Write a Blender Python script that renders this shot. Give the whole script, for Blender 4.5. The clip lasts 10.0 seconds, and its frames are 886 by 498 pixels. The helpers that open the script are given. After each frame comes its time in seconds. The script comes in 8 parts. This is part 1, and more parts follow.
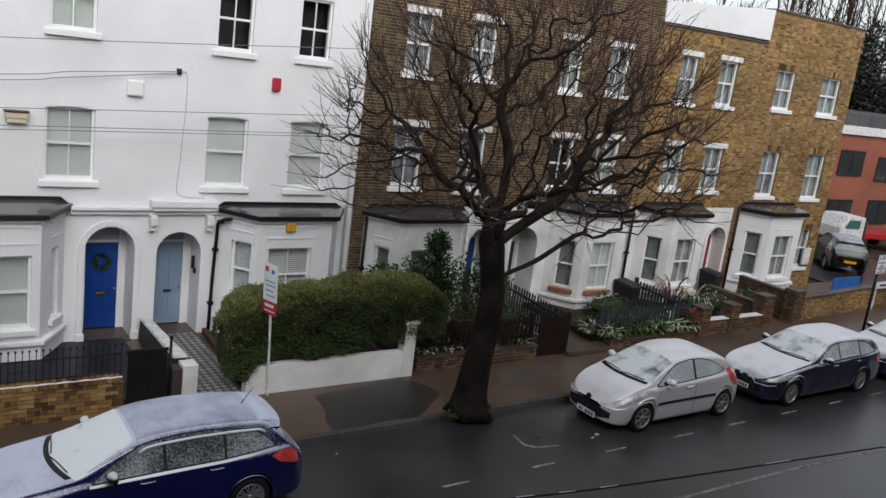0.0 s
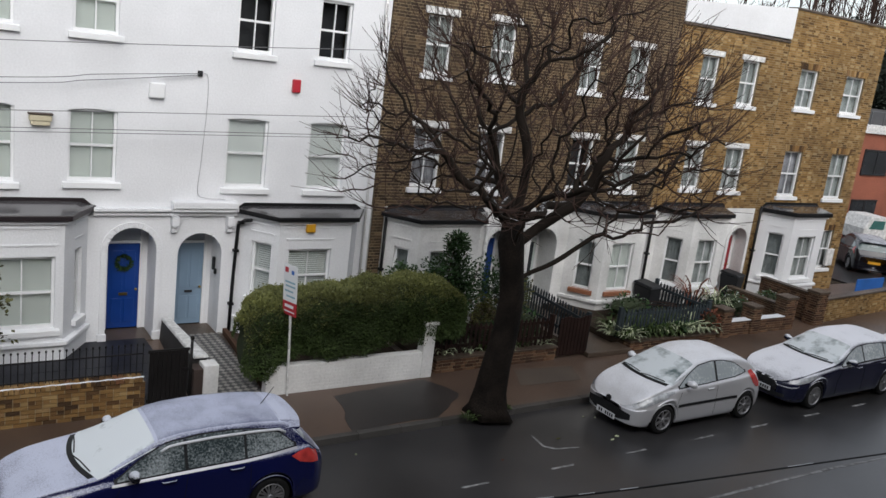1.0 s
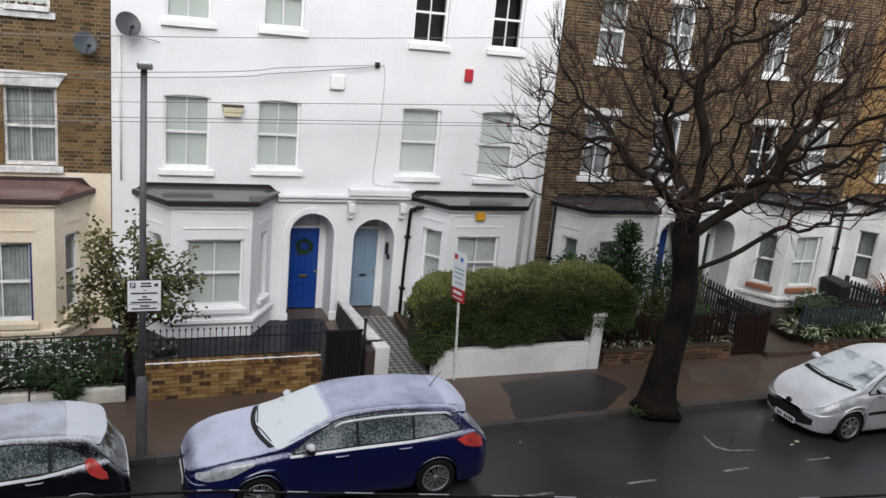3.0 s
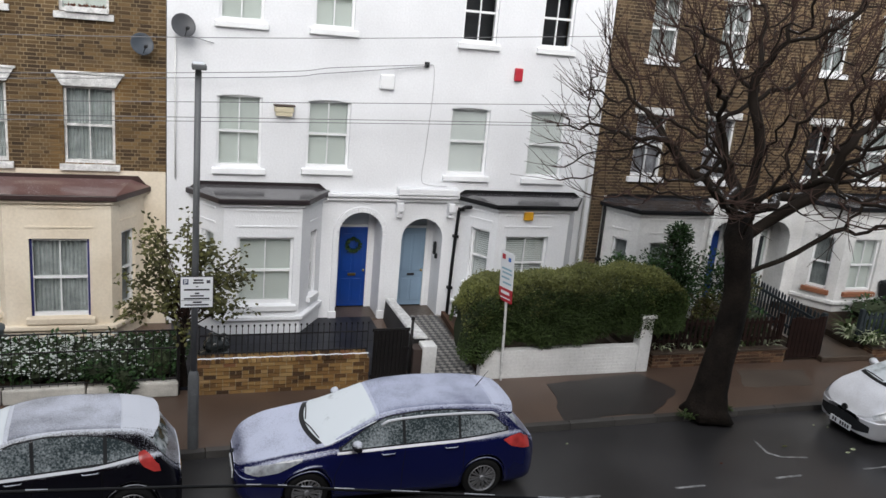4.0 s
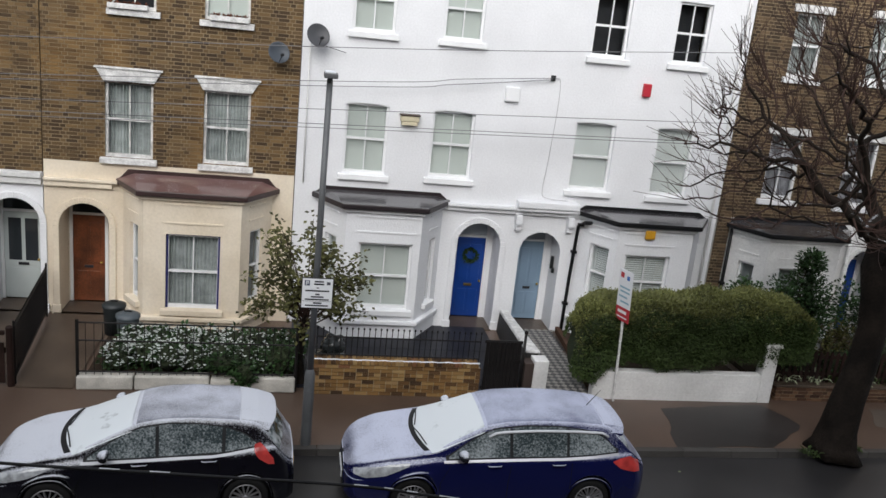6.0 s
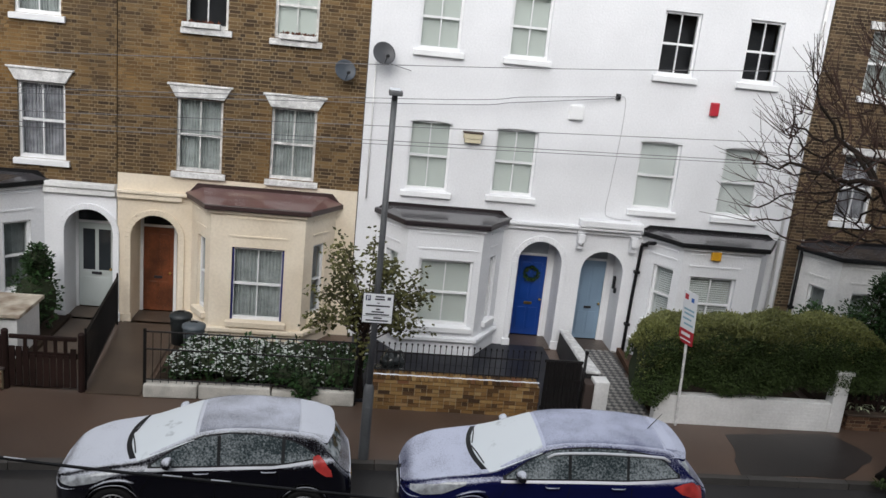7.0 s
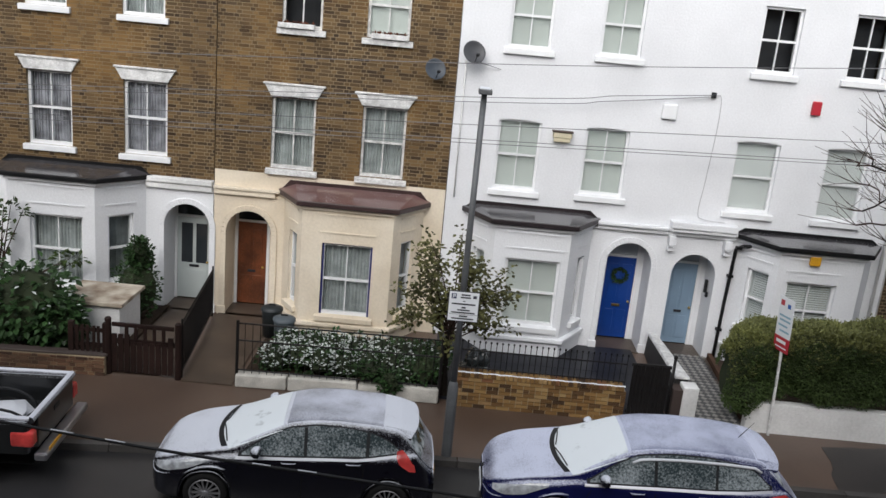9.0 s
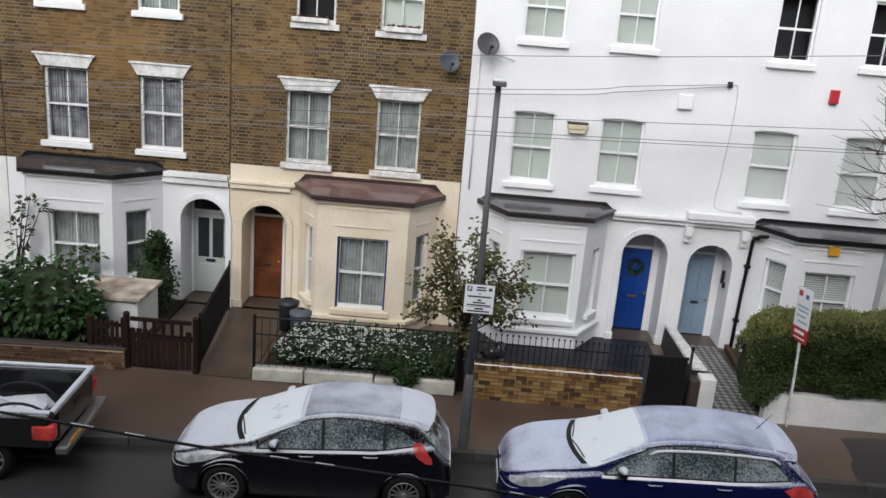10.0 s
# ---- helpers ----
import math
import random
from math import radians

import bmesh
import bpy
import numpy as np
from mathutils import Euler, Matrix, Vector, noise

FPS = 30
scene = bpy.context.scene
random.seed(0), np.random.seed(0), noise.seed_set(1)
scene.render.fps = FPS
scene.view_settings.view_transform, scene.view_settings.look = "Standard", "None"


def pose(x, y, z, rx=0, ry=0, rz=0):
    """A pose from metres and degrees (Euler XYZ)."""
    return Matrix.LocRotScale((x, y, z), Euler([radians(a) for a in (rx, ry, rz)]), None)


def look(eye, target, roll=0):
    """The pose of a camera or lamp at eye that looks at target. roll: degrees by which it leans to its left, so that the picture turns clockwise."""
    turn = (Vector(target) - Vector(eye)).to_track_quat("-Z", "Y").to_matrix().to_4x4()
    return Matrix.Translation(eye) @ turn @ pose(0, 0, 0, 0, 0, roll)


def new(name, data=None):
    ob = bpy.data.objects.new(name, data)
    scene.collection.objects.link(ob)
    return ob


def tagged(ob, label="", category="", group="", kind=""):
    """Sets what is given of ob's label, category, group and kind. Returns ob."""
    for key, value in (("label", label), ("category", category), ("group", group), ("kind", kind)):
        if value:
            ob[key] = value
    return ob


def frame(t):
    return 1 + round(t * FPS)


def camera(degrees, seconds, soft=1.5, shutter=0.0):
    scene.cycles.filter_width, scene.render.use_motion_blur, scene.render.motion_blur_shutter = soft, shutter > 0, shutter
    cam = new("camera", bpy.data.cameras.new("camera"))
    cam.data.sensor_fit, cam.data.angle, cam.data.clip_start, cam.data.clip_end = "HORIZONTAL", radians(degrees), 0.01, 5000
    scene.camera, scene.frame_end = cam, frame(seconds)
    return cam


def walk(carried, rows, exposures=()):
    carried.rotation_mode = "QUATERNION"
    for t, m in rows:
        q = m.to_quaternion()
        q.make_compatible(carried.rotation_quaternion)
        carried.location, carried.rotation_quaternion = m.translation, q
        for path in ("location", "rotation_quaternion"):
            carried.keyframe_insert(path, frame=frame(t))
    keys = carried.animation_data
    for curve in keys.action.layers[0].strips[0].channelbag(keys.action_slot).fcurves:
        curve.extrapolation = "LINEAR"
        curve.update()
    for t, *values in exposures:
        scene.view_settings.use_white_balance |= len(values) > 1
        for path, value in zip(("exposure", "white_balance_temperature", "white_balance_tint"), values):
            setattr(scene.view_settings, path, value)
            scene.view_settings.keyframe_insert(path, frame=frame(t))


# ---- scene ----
# The camera stands at an upper window across the street and pans from the right to the left.
cam = camera(55.50, 10.0, soft=1.5)
EYE = (0.0, -18.0, 6.86)
# seconds and the turn of the camera in degrees
TURNS = [
    (0.0, 77.13, -7.32, -33.49),
    (0.5, 77.12, -7.21, -33.18),
    (1.0, 77.03, -7.02, -32.21),
    (1.5, 76.67, -6.75, -29.97),
    (2.0, 76.08, -6.19, -26.71),
    (2.5, 75.41, -5.79, -23.17),
    (4.0, 74.69, -5.04, -17.49),
    (4.5, 74.52, -5.18, -15.14),
    (5.0, 74.59, -5.21, -12.76),
    (5.5, 74.48, -5.56, -10.98),
    (7.0, 75.44, -5.70, -4.72),
    (7.5, 75.64, -5.66, -3.12),
    (8.0, 75.96, -5.63, -2.19),
    (8.5, 75.57, -5.42, -0.12),
    (9.0, 74.79, -5.20, 1.27),
    (9.5, 74.58, -4.96, 1.57),
    (10.0, 74.22, -4.50, 2.16),
]
walk(cam, [(t, pose(*EYE, rx, ry, rz)) for t, rx, ry, rz in TURNS],
     exposures=[(0.0, -0.18), (1.0, -0.08), (2.0, 0.08), (4.0, 0.18), (5.0, 0.14), (7.0, 0.03), (7.5, 0.0), (8.5, 0.08), (10.0, 0.13)])

# ---- light ----
world = bpy.data.worlds.new("overcast_sky")
scene.world = world
world.use_nodes = True
wn = world.node_tree.nodes
sky = wn.new("ShaderNodeTexSky")
sky.sky_type, sky.sun_disc, sky.sun_elevation, sky.sun_rotation = "NISHITA", False, radians(32), radians(190)
sky.air_density, sky.dust_density, sky.ozone_density = 1.0, 2.0, 1.5
hsv = wn.new("ShaderNodeHueSaturation")
hsv.inputs["Saturation"].default_value = 0.3
world.node_tree.links.new(sky.outputs[0], hsv.inputs["Color"])
world.node_tree.links.new(hsv.outputs[0], wn["Background"].inputs[0])
wn["Background"].inputs[1].default_value = 0.23
sun = new("sun", bpy.data.lights.new("sun", "SUN"))
sun.data.energy, sun.data.angle, sun.data.color = 1.2, radians(40), (1.0, 0.985, 0.97)
sun.matrix_world = look((-6, -30, 34), (4, 0, 0))

# ---- materials ----
def mat(name, color, rough=0.7, metal=0.0, var=0.12, scale=6.0, fine=0.0, fscale=60.0, bump=0.0, island=False, obj=False, spec=0.5, coat=0.0, dirt=None):
    """A surface with broad stains and fine grain, both in metres; island/obj: each piece gets its own shade."""
    m = bpy.data.materials.new(name)
    m.use_nodes = True
    nt = m.node_tree
    b = nt.nodes["Principled BSDF"]
    b.inputs["Roughness"].default_value, b.inputs["Metallic"].default_value = rough, metal
    b.inputs["Specular IOR Level"].default_value, b.inputs["Coat Weight"].default_value, b.inputs["Coat Roughness"].default_value = spec, coat, rough
    geo = nt.nodes.new("ShaderNodeNewGeometry")
    n1 = nt.nodes.new("ShaderNodeTexNoise")
    n1.inputs["Scale"].default_value, n1.inputs["Detail"].default_value = scale / 6.0, 6.0
    nt.links.new(geo.outputs["Position"], n1.inputs["Vector"])
    n2 = nt.nodes.new("ShaderNodeTexNoise")
    n2.inputs["Scale"].default_value, n2.inputs["Detail"].default_value = fscale, 3.0
    nt.links.new(geo.outputs["Position"], n2.inputs["Vector"])
    ramp = nt.nodes.new("ShaderNodeValToRGB")
    ramp.color_ramp.elements[0].position, ramp.color_ramp.elements[1].position = 0.3, 0.72
    lo = [c * (1 - var * 1.6) for c in color] if dirt is None else dirt
    ramp.color_ramp.elements[0].color = (*lo, 1)
    ramp.color_ramp.elements[1].color = (*[min(c * (1 + var), 1.0) for c in color], 1)
    nt.links.new(n1.outputs["Fac"], ramp.inputs["Fac"])
    out = ramp.outputs["Color"]
    if fine:
        mp = nt.nodes.new("ShaderNodeMapRange")
        mp.inputs["From Min"].default_value, mp.inputs["From Max"].default_value = 0.25, 0.75
        mp.inputs["To Min"].default_value, mp.inputs["To Max"].default_value = 1 - fine, 1 + fine
        nt.links.new(n2.outputs["Fac"], mp.inputs["Value"])
        mul = nt.nodes.new("ShaderNodeMix")
        mul.data_type, mul.blend_type = "RGBA", "MULTIPLY"
        mul.inputs["Factor"].default_value = 1.0
        nt.links.new(out, mul.inputs[6])
        nt.links.new(mp.outputs[0], mul.inputs[7])
        out = mul.outputs[2]
    if island or obj:
        src = geo.outputs["Random Per Island"]
        if obj:
            src = nt.nodes.new("ShaderNodeObjectInfo").outputs["Random"]
        mp = nt.nodes.new("ShaderNodeMapRange")
        amount = 0.45 if island is True or obj is True else (island or obj)
        mp.inputs["To Min"].default_value, mp.inputs["To Max"].default_value = 1 - amount, 1 + amount
        nt.links.new(src, mp.inputs["Value"])
        mul = nt.nodes.new("ShaderNodeMix")
        mul.data_type, mul.blend_type = "RGBA", "MULTIPLY"
        mul.inputs["Factor"].default_value = 1.0
        nt.links.new(out, mul.inputs[6])
        nt.links.new(mp.outputs[0], mul.inputs[7])
        out = mul.outputs[2]
    nt.links.new(out, b.inputs["Base Color"])
    if bump:
        bp = nt.nodes.new("ShaderNodeBump")
        bp.inputs["Strength"].default_value, bp.inputs["Distance"].default_value = bump, 0.02
        nt.links.new(n2.outputs["Fac"], bp.inputs["Height"])
        nt.links.new(bp.outputs[0], b.inputs["Normal"])
    return m


def brick_mat(name, stops, soot=(0.03, 0.024, 0.018), soot_at=0.55, scale=0.35, obj=False, ochre=0.0):
    """Stock bricks: a colour of its own for each brick, sooty patches, rough grain."""
    m = bpy.data.materials.new(name)
    m.use_nodes = True
    nt = m.node_tree
    b = nt.nodes["Principled BSDF"]
    b.inputs["Roughness"].default_value = 0.9
    b.inputs["Specular IOR Level"].default_value = 0.2
    geo = nt.nodes.new("ShaderNodeNewGeometry")
    ramp = nt.nodes.new("ShaderNodeValToRGB")
    ramp.color_ramp.interpolation = "LINEAR"
    while len(ramp.color_ramp.elements) < len(stops):
        ramp.color_ramp.elements.new(0.5)
    for e, (p, c) in zip(ramp.color_ramp.elements, stops):
        e.position, e.color = p, (*c, 1)
    if obj:
        nt.links.new(nt.nodes.new("ShaderNodeObjectInfo").outputs["Random"], ramp.inputs["Fac"])
    else:
        nt.links.new(geo.outputs["Random Per Island"], ramp.inputs["Fac"])
    n1 = nt.nodes.new("ShaderNodeTexNoise")
    n1.inputs["Scale"].default_value, n1.inputs["Detail"].default_value = scale, 5.0
    nt.links.new(geo.outputs["Position"], n1.inputs["Vector"])
    mp = nt.nodes.new("ShaderNodeMapRange")
    mp.inputs["From Min"].default_value, mp.inputs["From Max"].default_value = 0.38, 0.66
    mp.inputs["To Max"].default_value = soot_at
    nt.links.new(n1.outputs["Fac"], mp.inputs["Value"])
    mix = nt.nodes.new("ShaderNodeMix")
    mix.data_type = "RGBA"
    nt.links.new(mp.outputs[0], mix.inputs["Factor"])
    nt.links.new(ramp.outputs["Color"], mix.inputs[6])
    mix.inputs[7].default_value = (*soot, 1)
    n2 = nt.nodes.new("ShaderNodeTexNoise")
    n2.inputs["Scale"].default_value, n2.inputs["Detail"].default_value = 45.0, 3.0
    nt.links.new(geo.outputs["Position"], n2.inputs["Vector"])
    bp = nt.nodes.new("ShaderNodeBump")
    bp.inputs["Strength"].default_value, bp.inputs["Distance"].default_value = 0.5, 0.015
    nt.links.new(n2.outputs["Fac"], bp.inputs["Height"])
    nt.links.new(bp.outputs[0], b.inputs["Normal"])
    n3 = nt.nodes.new("ShaderNodeTexNoise")
    n3.inputs["Scale"].default_value, n3.inputs["Detail"].default_value = 0.45, 3.0
    nt.links.new(geo.outputs["Position"], n3.inputs["Vector"])
    mp3 = nt.nodes.new("ShaderNodeMapRange")
    mp3.inputs["From Min"].default_value, mp3.inputs["From Max"].default_value, mp3.inputs["To Max"].default_value = 0.5, 0.66, ochre
    nt.links.new(n3.outputs["Fac"], mp3.inputs["Value"])
    warm = nt.nodes.new("ShaderNodeMix")
    warm.data_type = "RGBA"
    nt.links.new(mp3.outputs[0], warm.inputs["Factor"])
    nt.links.new(mix.outputs[2], warm.inputs[6])
    warm.inputs[7].default_value = (0.34, 0.185, 0.055, 1)
    nt.links.new(warm.outputs[2], b.inputs["Base Color"])
    return m


def snowy(name, color, rough=0.3, metal=0.0, cover=0.55, coat=0.6, speck=90.0, flat=0.35, snow=(0.78, 0.81, 0.86), soft=0.3):
    """Paint or glass under a thin dusting of snow that lies where the surface faces up and thins to specks on its flanks."""
    m = bpy.data.materials.new(name)
    m.use_nodes = True
    nt = m.node_tree
    b = nt.nodes["Principled BSDF"]
    b.inputs["Specular IOR Level"].default_value = 0.3 if coat else 0.15
    geo = nt.nodes.new("ShaderNodeNewGeometry")
    sep = nt.nodes.new("ShaderNodeSeparateXYZ")
    nt.links.new(geo.outputs["Normal"], sep.inputs[0])
    n1 = nt.nodes.new("ShaderNodeTexNoise")
    n1.inputs["Scale"].default_value, n1.inputs["Detail"].default_value, n1.inputs["Roughness"].default_value = speck, 3.0, 0.65
    nt.links.new(geo.outputs["Position"], n1.inputs["Vector"])
    n2 = nt.nodes.new("ShaderNodeTexNoise")
    n2.inputs["Scale"].default_value, n2.inputs["Detail"].default_value = 2.2, 4.0
    nt.links.new(geo.outputs["Position"], n2.inputs["Vector"])

    def math_node(op, a, b_, c=None):
        n = nt.nodes.new("ShaderNodeMath")
        n.operation = op
        for i, v in enumerate((a, b_, c)):
            if v is None:
                continue
            if isinstance(v, (int, float)):
                n.inputs[i].default_value = v
            else:
                nt.links.new(v, n.inputs[i])
        return n.outputs[0]
    up = math_node("SUBTRACT", sep.outputs["Z"], flat)
    up = math_node("MULTIPLY", up, 1.6)
    grain = math_node("MULTIPLY_ADD", n1.outputs["Fac"], 1.5, -0.75)
    broad = math_node("MULTIPLY_ADD", n2.outputs["Fac"], 0.9, -0.45)
    s = math_node("ADD", up, grain)
    s = math_node("ADD", s, broad)
    s = math_node("ADD", s, cover - 0.5)
    mp = nt.nodes.new("ShaderNodeMapRange")
    mp.inputs["From Min"].default_value, mp.inputs["From Max"].default_value = 0.0, soft
    nt.links.new(s, mp.inputs["Value"])
    fac = math_node("MULTIPLY", mp.outputs[0], 0.92)
    mix = nt.nodes.new("ShaderNodeMix")
    mix.data_type = "RGBA"
    mix.inputs[6].default_value, mix.inputs[7].default_value = (*color, 1), (*snow, 1)
    nt.links.new(fac, mix.inputs["Factor"])
    nt.links.new(mix.outputs[2], b.inputs["Base Color"])
    nt.links.new(math_node("MULTIPLY_ADD", fac, 0.75 - rough, rough), b.inputs["Roughness"])
    nt.links.new(math_node("MULTIPLY_ADD", fac, -coat, coat), b.inputs["Coat Weight"])
    b.inputs["Coat Roughness"].default_value = 0.06
    nt.links.new(math_node("MULTIPLY_ADD", fac, -metal, metal), b.inputs["Metallic"])
    bp = nt.nodes.new("ShaderNodeBump")
    bp.inputs["Strength"].default_value, bp.inputs["Distance"].default_value = 0.15, 0.006
    nt.links.new(fac, bp.inputs["Height"])
    nt.links.new(bp.outputs[0], b.inputs["Normal"])
    return m


def glass_mat(name, tint=(0.9, 0.95, 0.93)):
    m = bpy.data.materials.new(name)
    m.use_nodes = True
    nt = m.node_tree
    nt.nodes.remove(nt.nodes["Principled BSDF"])
    tr, gl, mx, fr = (nt.nodes.new(k) for k in ("ShaderNodeBsdfTransparent", "ShaderNodeBsdfGlossy", "ShaderNodeMixShader", "ShaderNodeFresnel"))
    tr.inputs[0].default_value = (*tint, 1)
    gl.inputs["Roughness"].default_value = 0.03
    fr.inputs["IOR"].default_value = 1.6
    nt.links.new(fr.outputs[0], mx.inputs[0])
    nt.links.new(tr.outputs[0], mx.inputs[1])
    nt.links.new(gl.outputs[0], mx.inputs[2])
    nt.links.new(mx.outputs[0], nt.nodes["Material Output"].inputs[0])
    return m


WHITE = mat("white_render", (0.74, 0.75, 0.77), 0.75, var=0.06, scale=3.0, fine=0.05, fscale=25, bump=0.25)
WHITE_OLD = mat("weathered_white_render", (0.7, 0.7, 0.69), 0.8, var=0.16, scale=5.0, fine=0.08, fscale=20, bump=0.3)
BEIGE = mat("cream_render", (0.76, 0.685, 0.565), 0.8, dirt=(0.6, 0.51, 0.385), var=0.08, scale=4.0, fine=0.06, fscale=18, bump=0.25)
TRIM = mat("white_gloss_paint", (0.78, 0.79, 0.8), 0.4, var=0.05, scale=9.0, fine=0.03)
TRIM_OLD = mat("flaking_white_paint", (0.66, 0.66, 0.65), 0.6, var=0.2, scale=40.0, fine=0.2, fscale=35, bump=0.4)
MORTAR = mat("lime_mortar", (0.27, 0.21, 0.13), 0.95, var=0.3, scale=4.0, fine=0.2)
BRICK_BROWN = brick_mat("brown_stock_brick", [(0.0, (0.055, 0.036, 0.022)), (0.3, (0.092, 0.059, 0.031)), (0.6, (0.138, 0.088, 0.042)), (0.88, (0.2, 0.13, 0.062)), (1.0, (0.095, 0.064, 0.04))], soot_at=0.28, ochre=0.42)
BRICK_DARK = brick_mat("sooty_stock_brick", [(0.0, (0.045, 0.031, 0.021)), (0.5, (0.095, 0.064, 0.039)), (0.85, (0.15, 0.1, 0.057)), (1.0, (0.21, 0.145, 0.085))], soot_at=0.4)
BRICK_OCHRE = brick_mat("ochre_stock_brick", [(0.0, (0.1, 0.055, 0.02)), (0.15, (0.2, 0.115, 0.04)), (0.5, (0.28, 0.165, 0.06)), (0.85, (0.36, 0.225, 0.09)), (1.0, (0.42, 0.31, 0.16))], soot_at=0.45, scale=0.5)
BRICK_WALL = brick_mat("yellow_garden_brick", [(0.0, (0.05, 0.03, 0.018)), (0.2, (0.12, 0.065, 0.028)), (0.45, (0.24, 0.135, 0.05)), (0.8, (0.32, 0.2, 0.08)), (0.93, (0.38, 0.26, 0.12)), (1.0, (0.2, 0.09, 0.045))], soot_at=0.4, scale=1.2, obj=True)
BRICK_RED = brick_mat("red_brown_garden_brick", [(0.0, (0.05, 0.027, 0.019)), (0.5, (0.12, 0.064, 0.04)), (1.0, (0.19, 0.11, 0.064))], soot_at=0.5, scale=1.0)
BRICK_NEW = mat("red_facing_brick", (0.26, 0.085, 0.05), 0.9, var=0.15, scale=3.0, fine=0.15, fscale=14)
LEAD = snowy("wet_lead_roof", (0.05, 0.048, 0.052), 0.22, cover=0.06, coat=0.6, speck=40, flat=0.9)
LEAD_BROWN = snowy("brown_lead_roof", (0.14, 0.075, 0.07), 0.3, cover=0.15, coat=0.4, speck=40, flat=0.9)
BLACK = mat("black_paint", (0.012, 0.012, 0.013), 0.4, var=0.2, fine=0.1, spec=0.18)
IRON = mat("black_iron", (0.012, 0.011, 0.011), 0.5, var=0.2, fine=0.15, spec=0.18)
GREY_STEEL = mat("grey_painted_steel", (0.10, 0.105, 0.11), 0.5, var=0.2, scale=8, fine=0.12, fscale=30)
PLASTIC = mat("black_plastic", (0.02, 0.021, 0.023), 0.5, var=0.2, spec=0.18)
PAVING = mat("wet_paving", (0.09, 0.06, 0.044), 0.38, var=0.25, scale=2.2, fine=0.18, fscale=40, bump=0.3, obj=0.18)
TARMAC = mat("wet_asphalt", (0.04, 0.039, 0.04), 0.3, coat=0.3, var=0.35, scale=2.5, fine=0.3, fscale=70, bump=0.14)
TARMAC_OLD = mat("asphalt_patch", (0.034, 0.029, 0.027), 0.4, var=0.3, scale=3.0, fine=0.25, fscale=60, bump=0.5)
KERB = mat("granite_kerb", (0.07, 0.066, 0.062), 0.5, var=0.25, scale=6, fine=0.2, obj=0.2)
PAINT_LINE = mat("worn_road_paint", (0.24, 0.24, 0.24), 0.6, var=0.45, scale=40, fine=0.3)
SLATE = mat("dark_slate_paving", (0.013, 0.014, 0.019), 0.42, var=0.3, scale=5, fine=0.2, obj=0.25, spec=0.18)
EARTH = mat("wet_earth", (0.05, 0.035, 0.024), 0.9, var=0.35, scale=8, fine=0.3, bump=0.6, spec=0.18)
CONCRETE = mat("wet_concrete", (0.078, 0.056, 0.04), 0.42, var=0.3, scale=5, fine=0.2, bump=0.3)
BARK = mat("wet_plane_bark", (0.012, 0.009, 0.007), 0.85, spec=0.15, var=0.5, scale=14, fine=0.4, fscale=22, bump=1.0)
BARK_SNOW = snowy("snow_flecked_bark", (0.016, 0.012, 0.009), 0.8, cover=-0.08, coat=0.0, speck=14, flat=0.62, soft=0.3)
TWIG = mat("twig_bark", (0.05, 0.03, 0.024), 0.8, var=0.3, scale=8, fine=0.2, spec=0.18)
WOOD_DARK = mat("dark_stained_timber", (0.021, 0.011, 0.009), 0.6, var=0.3, scale=10, fine=0.25, spec=0.18)
WOOD_GREY = mat("slate_blue_timber", (0.035, 0.045, 0.052), 0.6, var=0.25, scale=10, fine=0.2, spec=0.18)
GLASS = glass_mat("window_glass")
# Dark colour that stands in for the gloom of rooms behind the windows.
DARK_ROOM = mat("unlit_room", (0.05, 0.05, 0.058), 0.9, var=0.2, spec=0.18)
BLIND = mat("pale_blind", (0.66, 0.68, 0.67), 0.8, var=0.05, scale=4, fine=0.02)
NET = mat("net_curtain", (0.5, 0.52, 0.53), 0.9, var=0.18, scale=24, fine=0.1, fscale=20)
CURTAIN = mat("mauve_curtain", (0.46, 0.45, 0.5), 0.9, var=0.35, scale=22)
LEAF_HEDGE = mat("hedge_leaf", (0.048, 0.074, 0.023), 0.6, var=0.3, scale=3, island=0.35, spec=0.18)
LEAF_DARK = mat("evergreen_leaf", (0.028, 0.06, 0.02), 0.42, var=0.3, scale=8, island=0.5, spec=0.18)
LEAF_OLIVE = mat("olive_leaf", (0.085, 0.085, 0.03), 0.55, var=0.3, scale=8, island=0.6, spec=0.18)
LEAF_PALE = mat("variegated_leaf", (0.38, 0.42, 0.27), 0.6, var=0.3, scale=12, island=0.5)
LEAF_RUST = mat("russet_leaf", (0.17, 0.06, 0.035), 0.6, var=0.3, scale=8, island=0.5, spec=0.18)
SNOW = mat("thin_snow", (0.75, 0.78, 0.82), 0.7, var=0.1, fine=0.08, island=0.15)
TERRACOTTA = mat("terracotta", (0.25, 0.1, 0.05), 0.8, var=0.2)
PAPER = mat("sign_white", (0.72, 0.74, 0.76), 0.4, var=0.05)
INK = mat("sign_black", (0.02, 0.02, 0.025), 0.5, var=0.1)
SIGN_RED = mat("sign_red", (0.42, 0.025, 0.04), 0.4, var=0.1)
SIGN_YELLOW = mat("amber_plastic", (0.65, 0.33, 0.02), 0.4, var=0.1)
SIGN_BLUE = mat("blue_board", (0.02, 0.12, 0.42), 0.5, var=0.15)
CREAM = mat("cream_plastic", (0.62, 0.56, 0.4), 0.5, var=0.1)
DOOR_BLUE = mat("royal_blue_paint", (0.003, 0.042, 0.24), 0.3, var=0.15, coat=0.3)
DOOR_PALE = mat("pale_blue_paint", (0.21, 0.3, 0.4), 0.4, var=0.08)
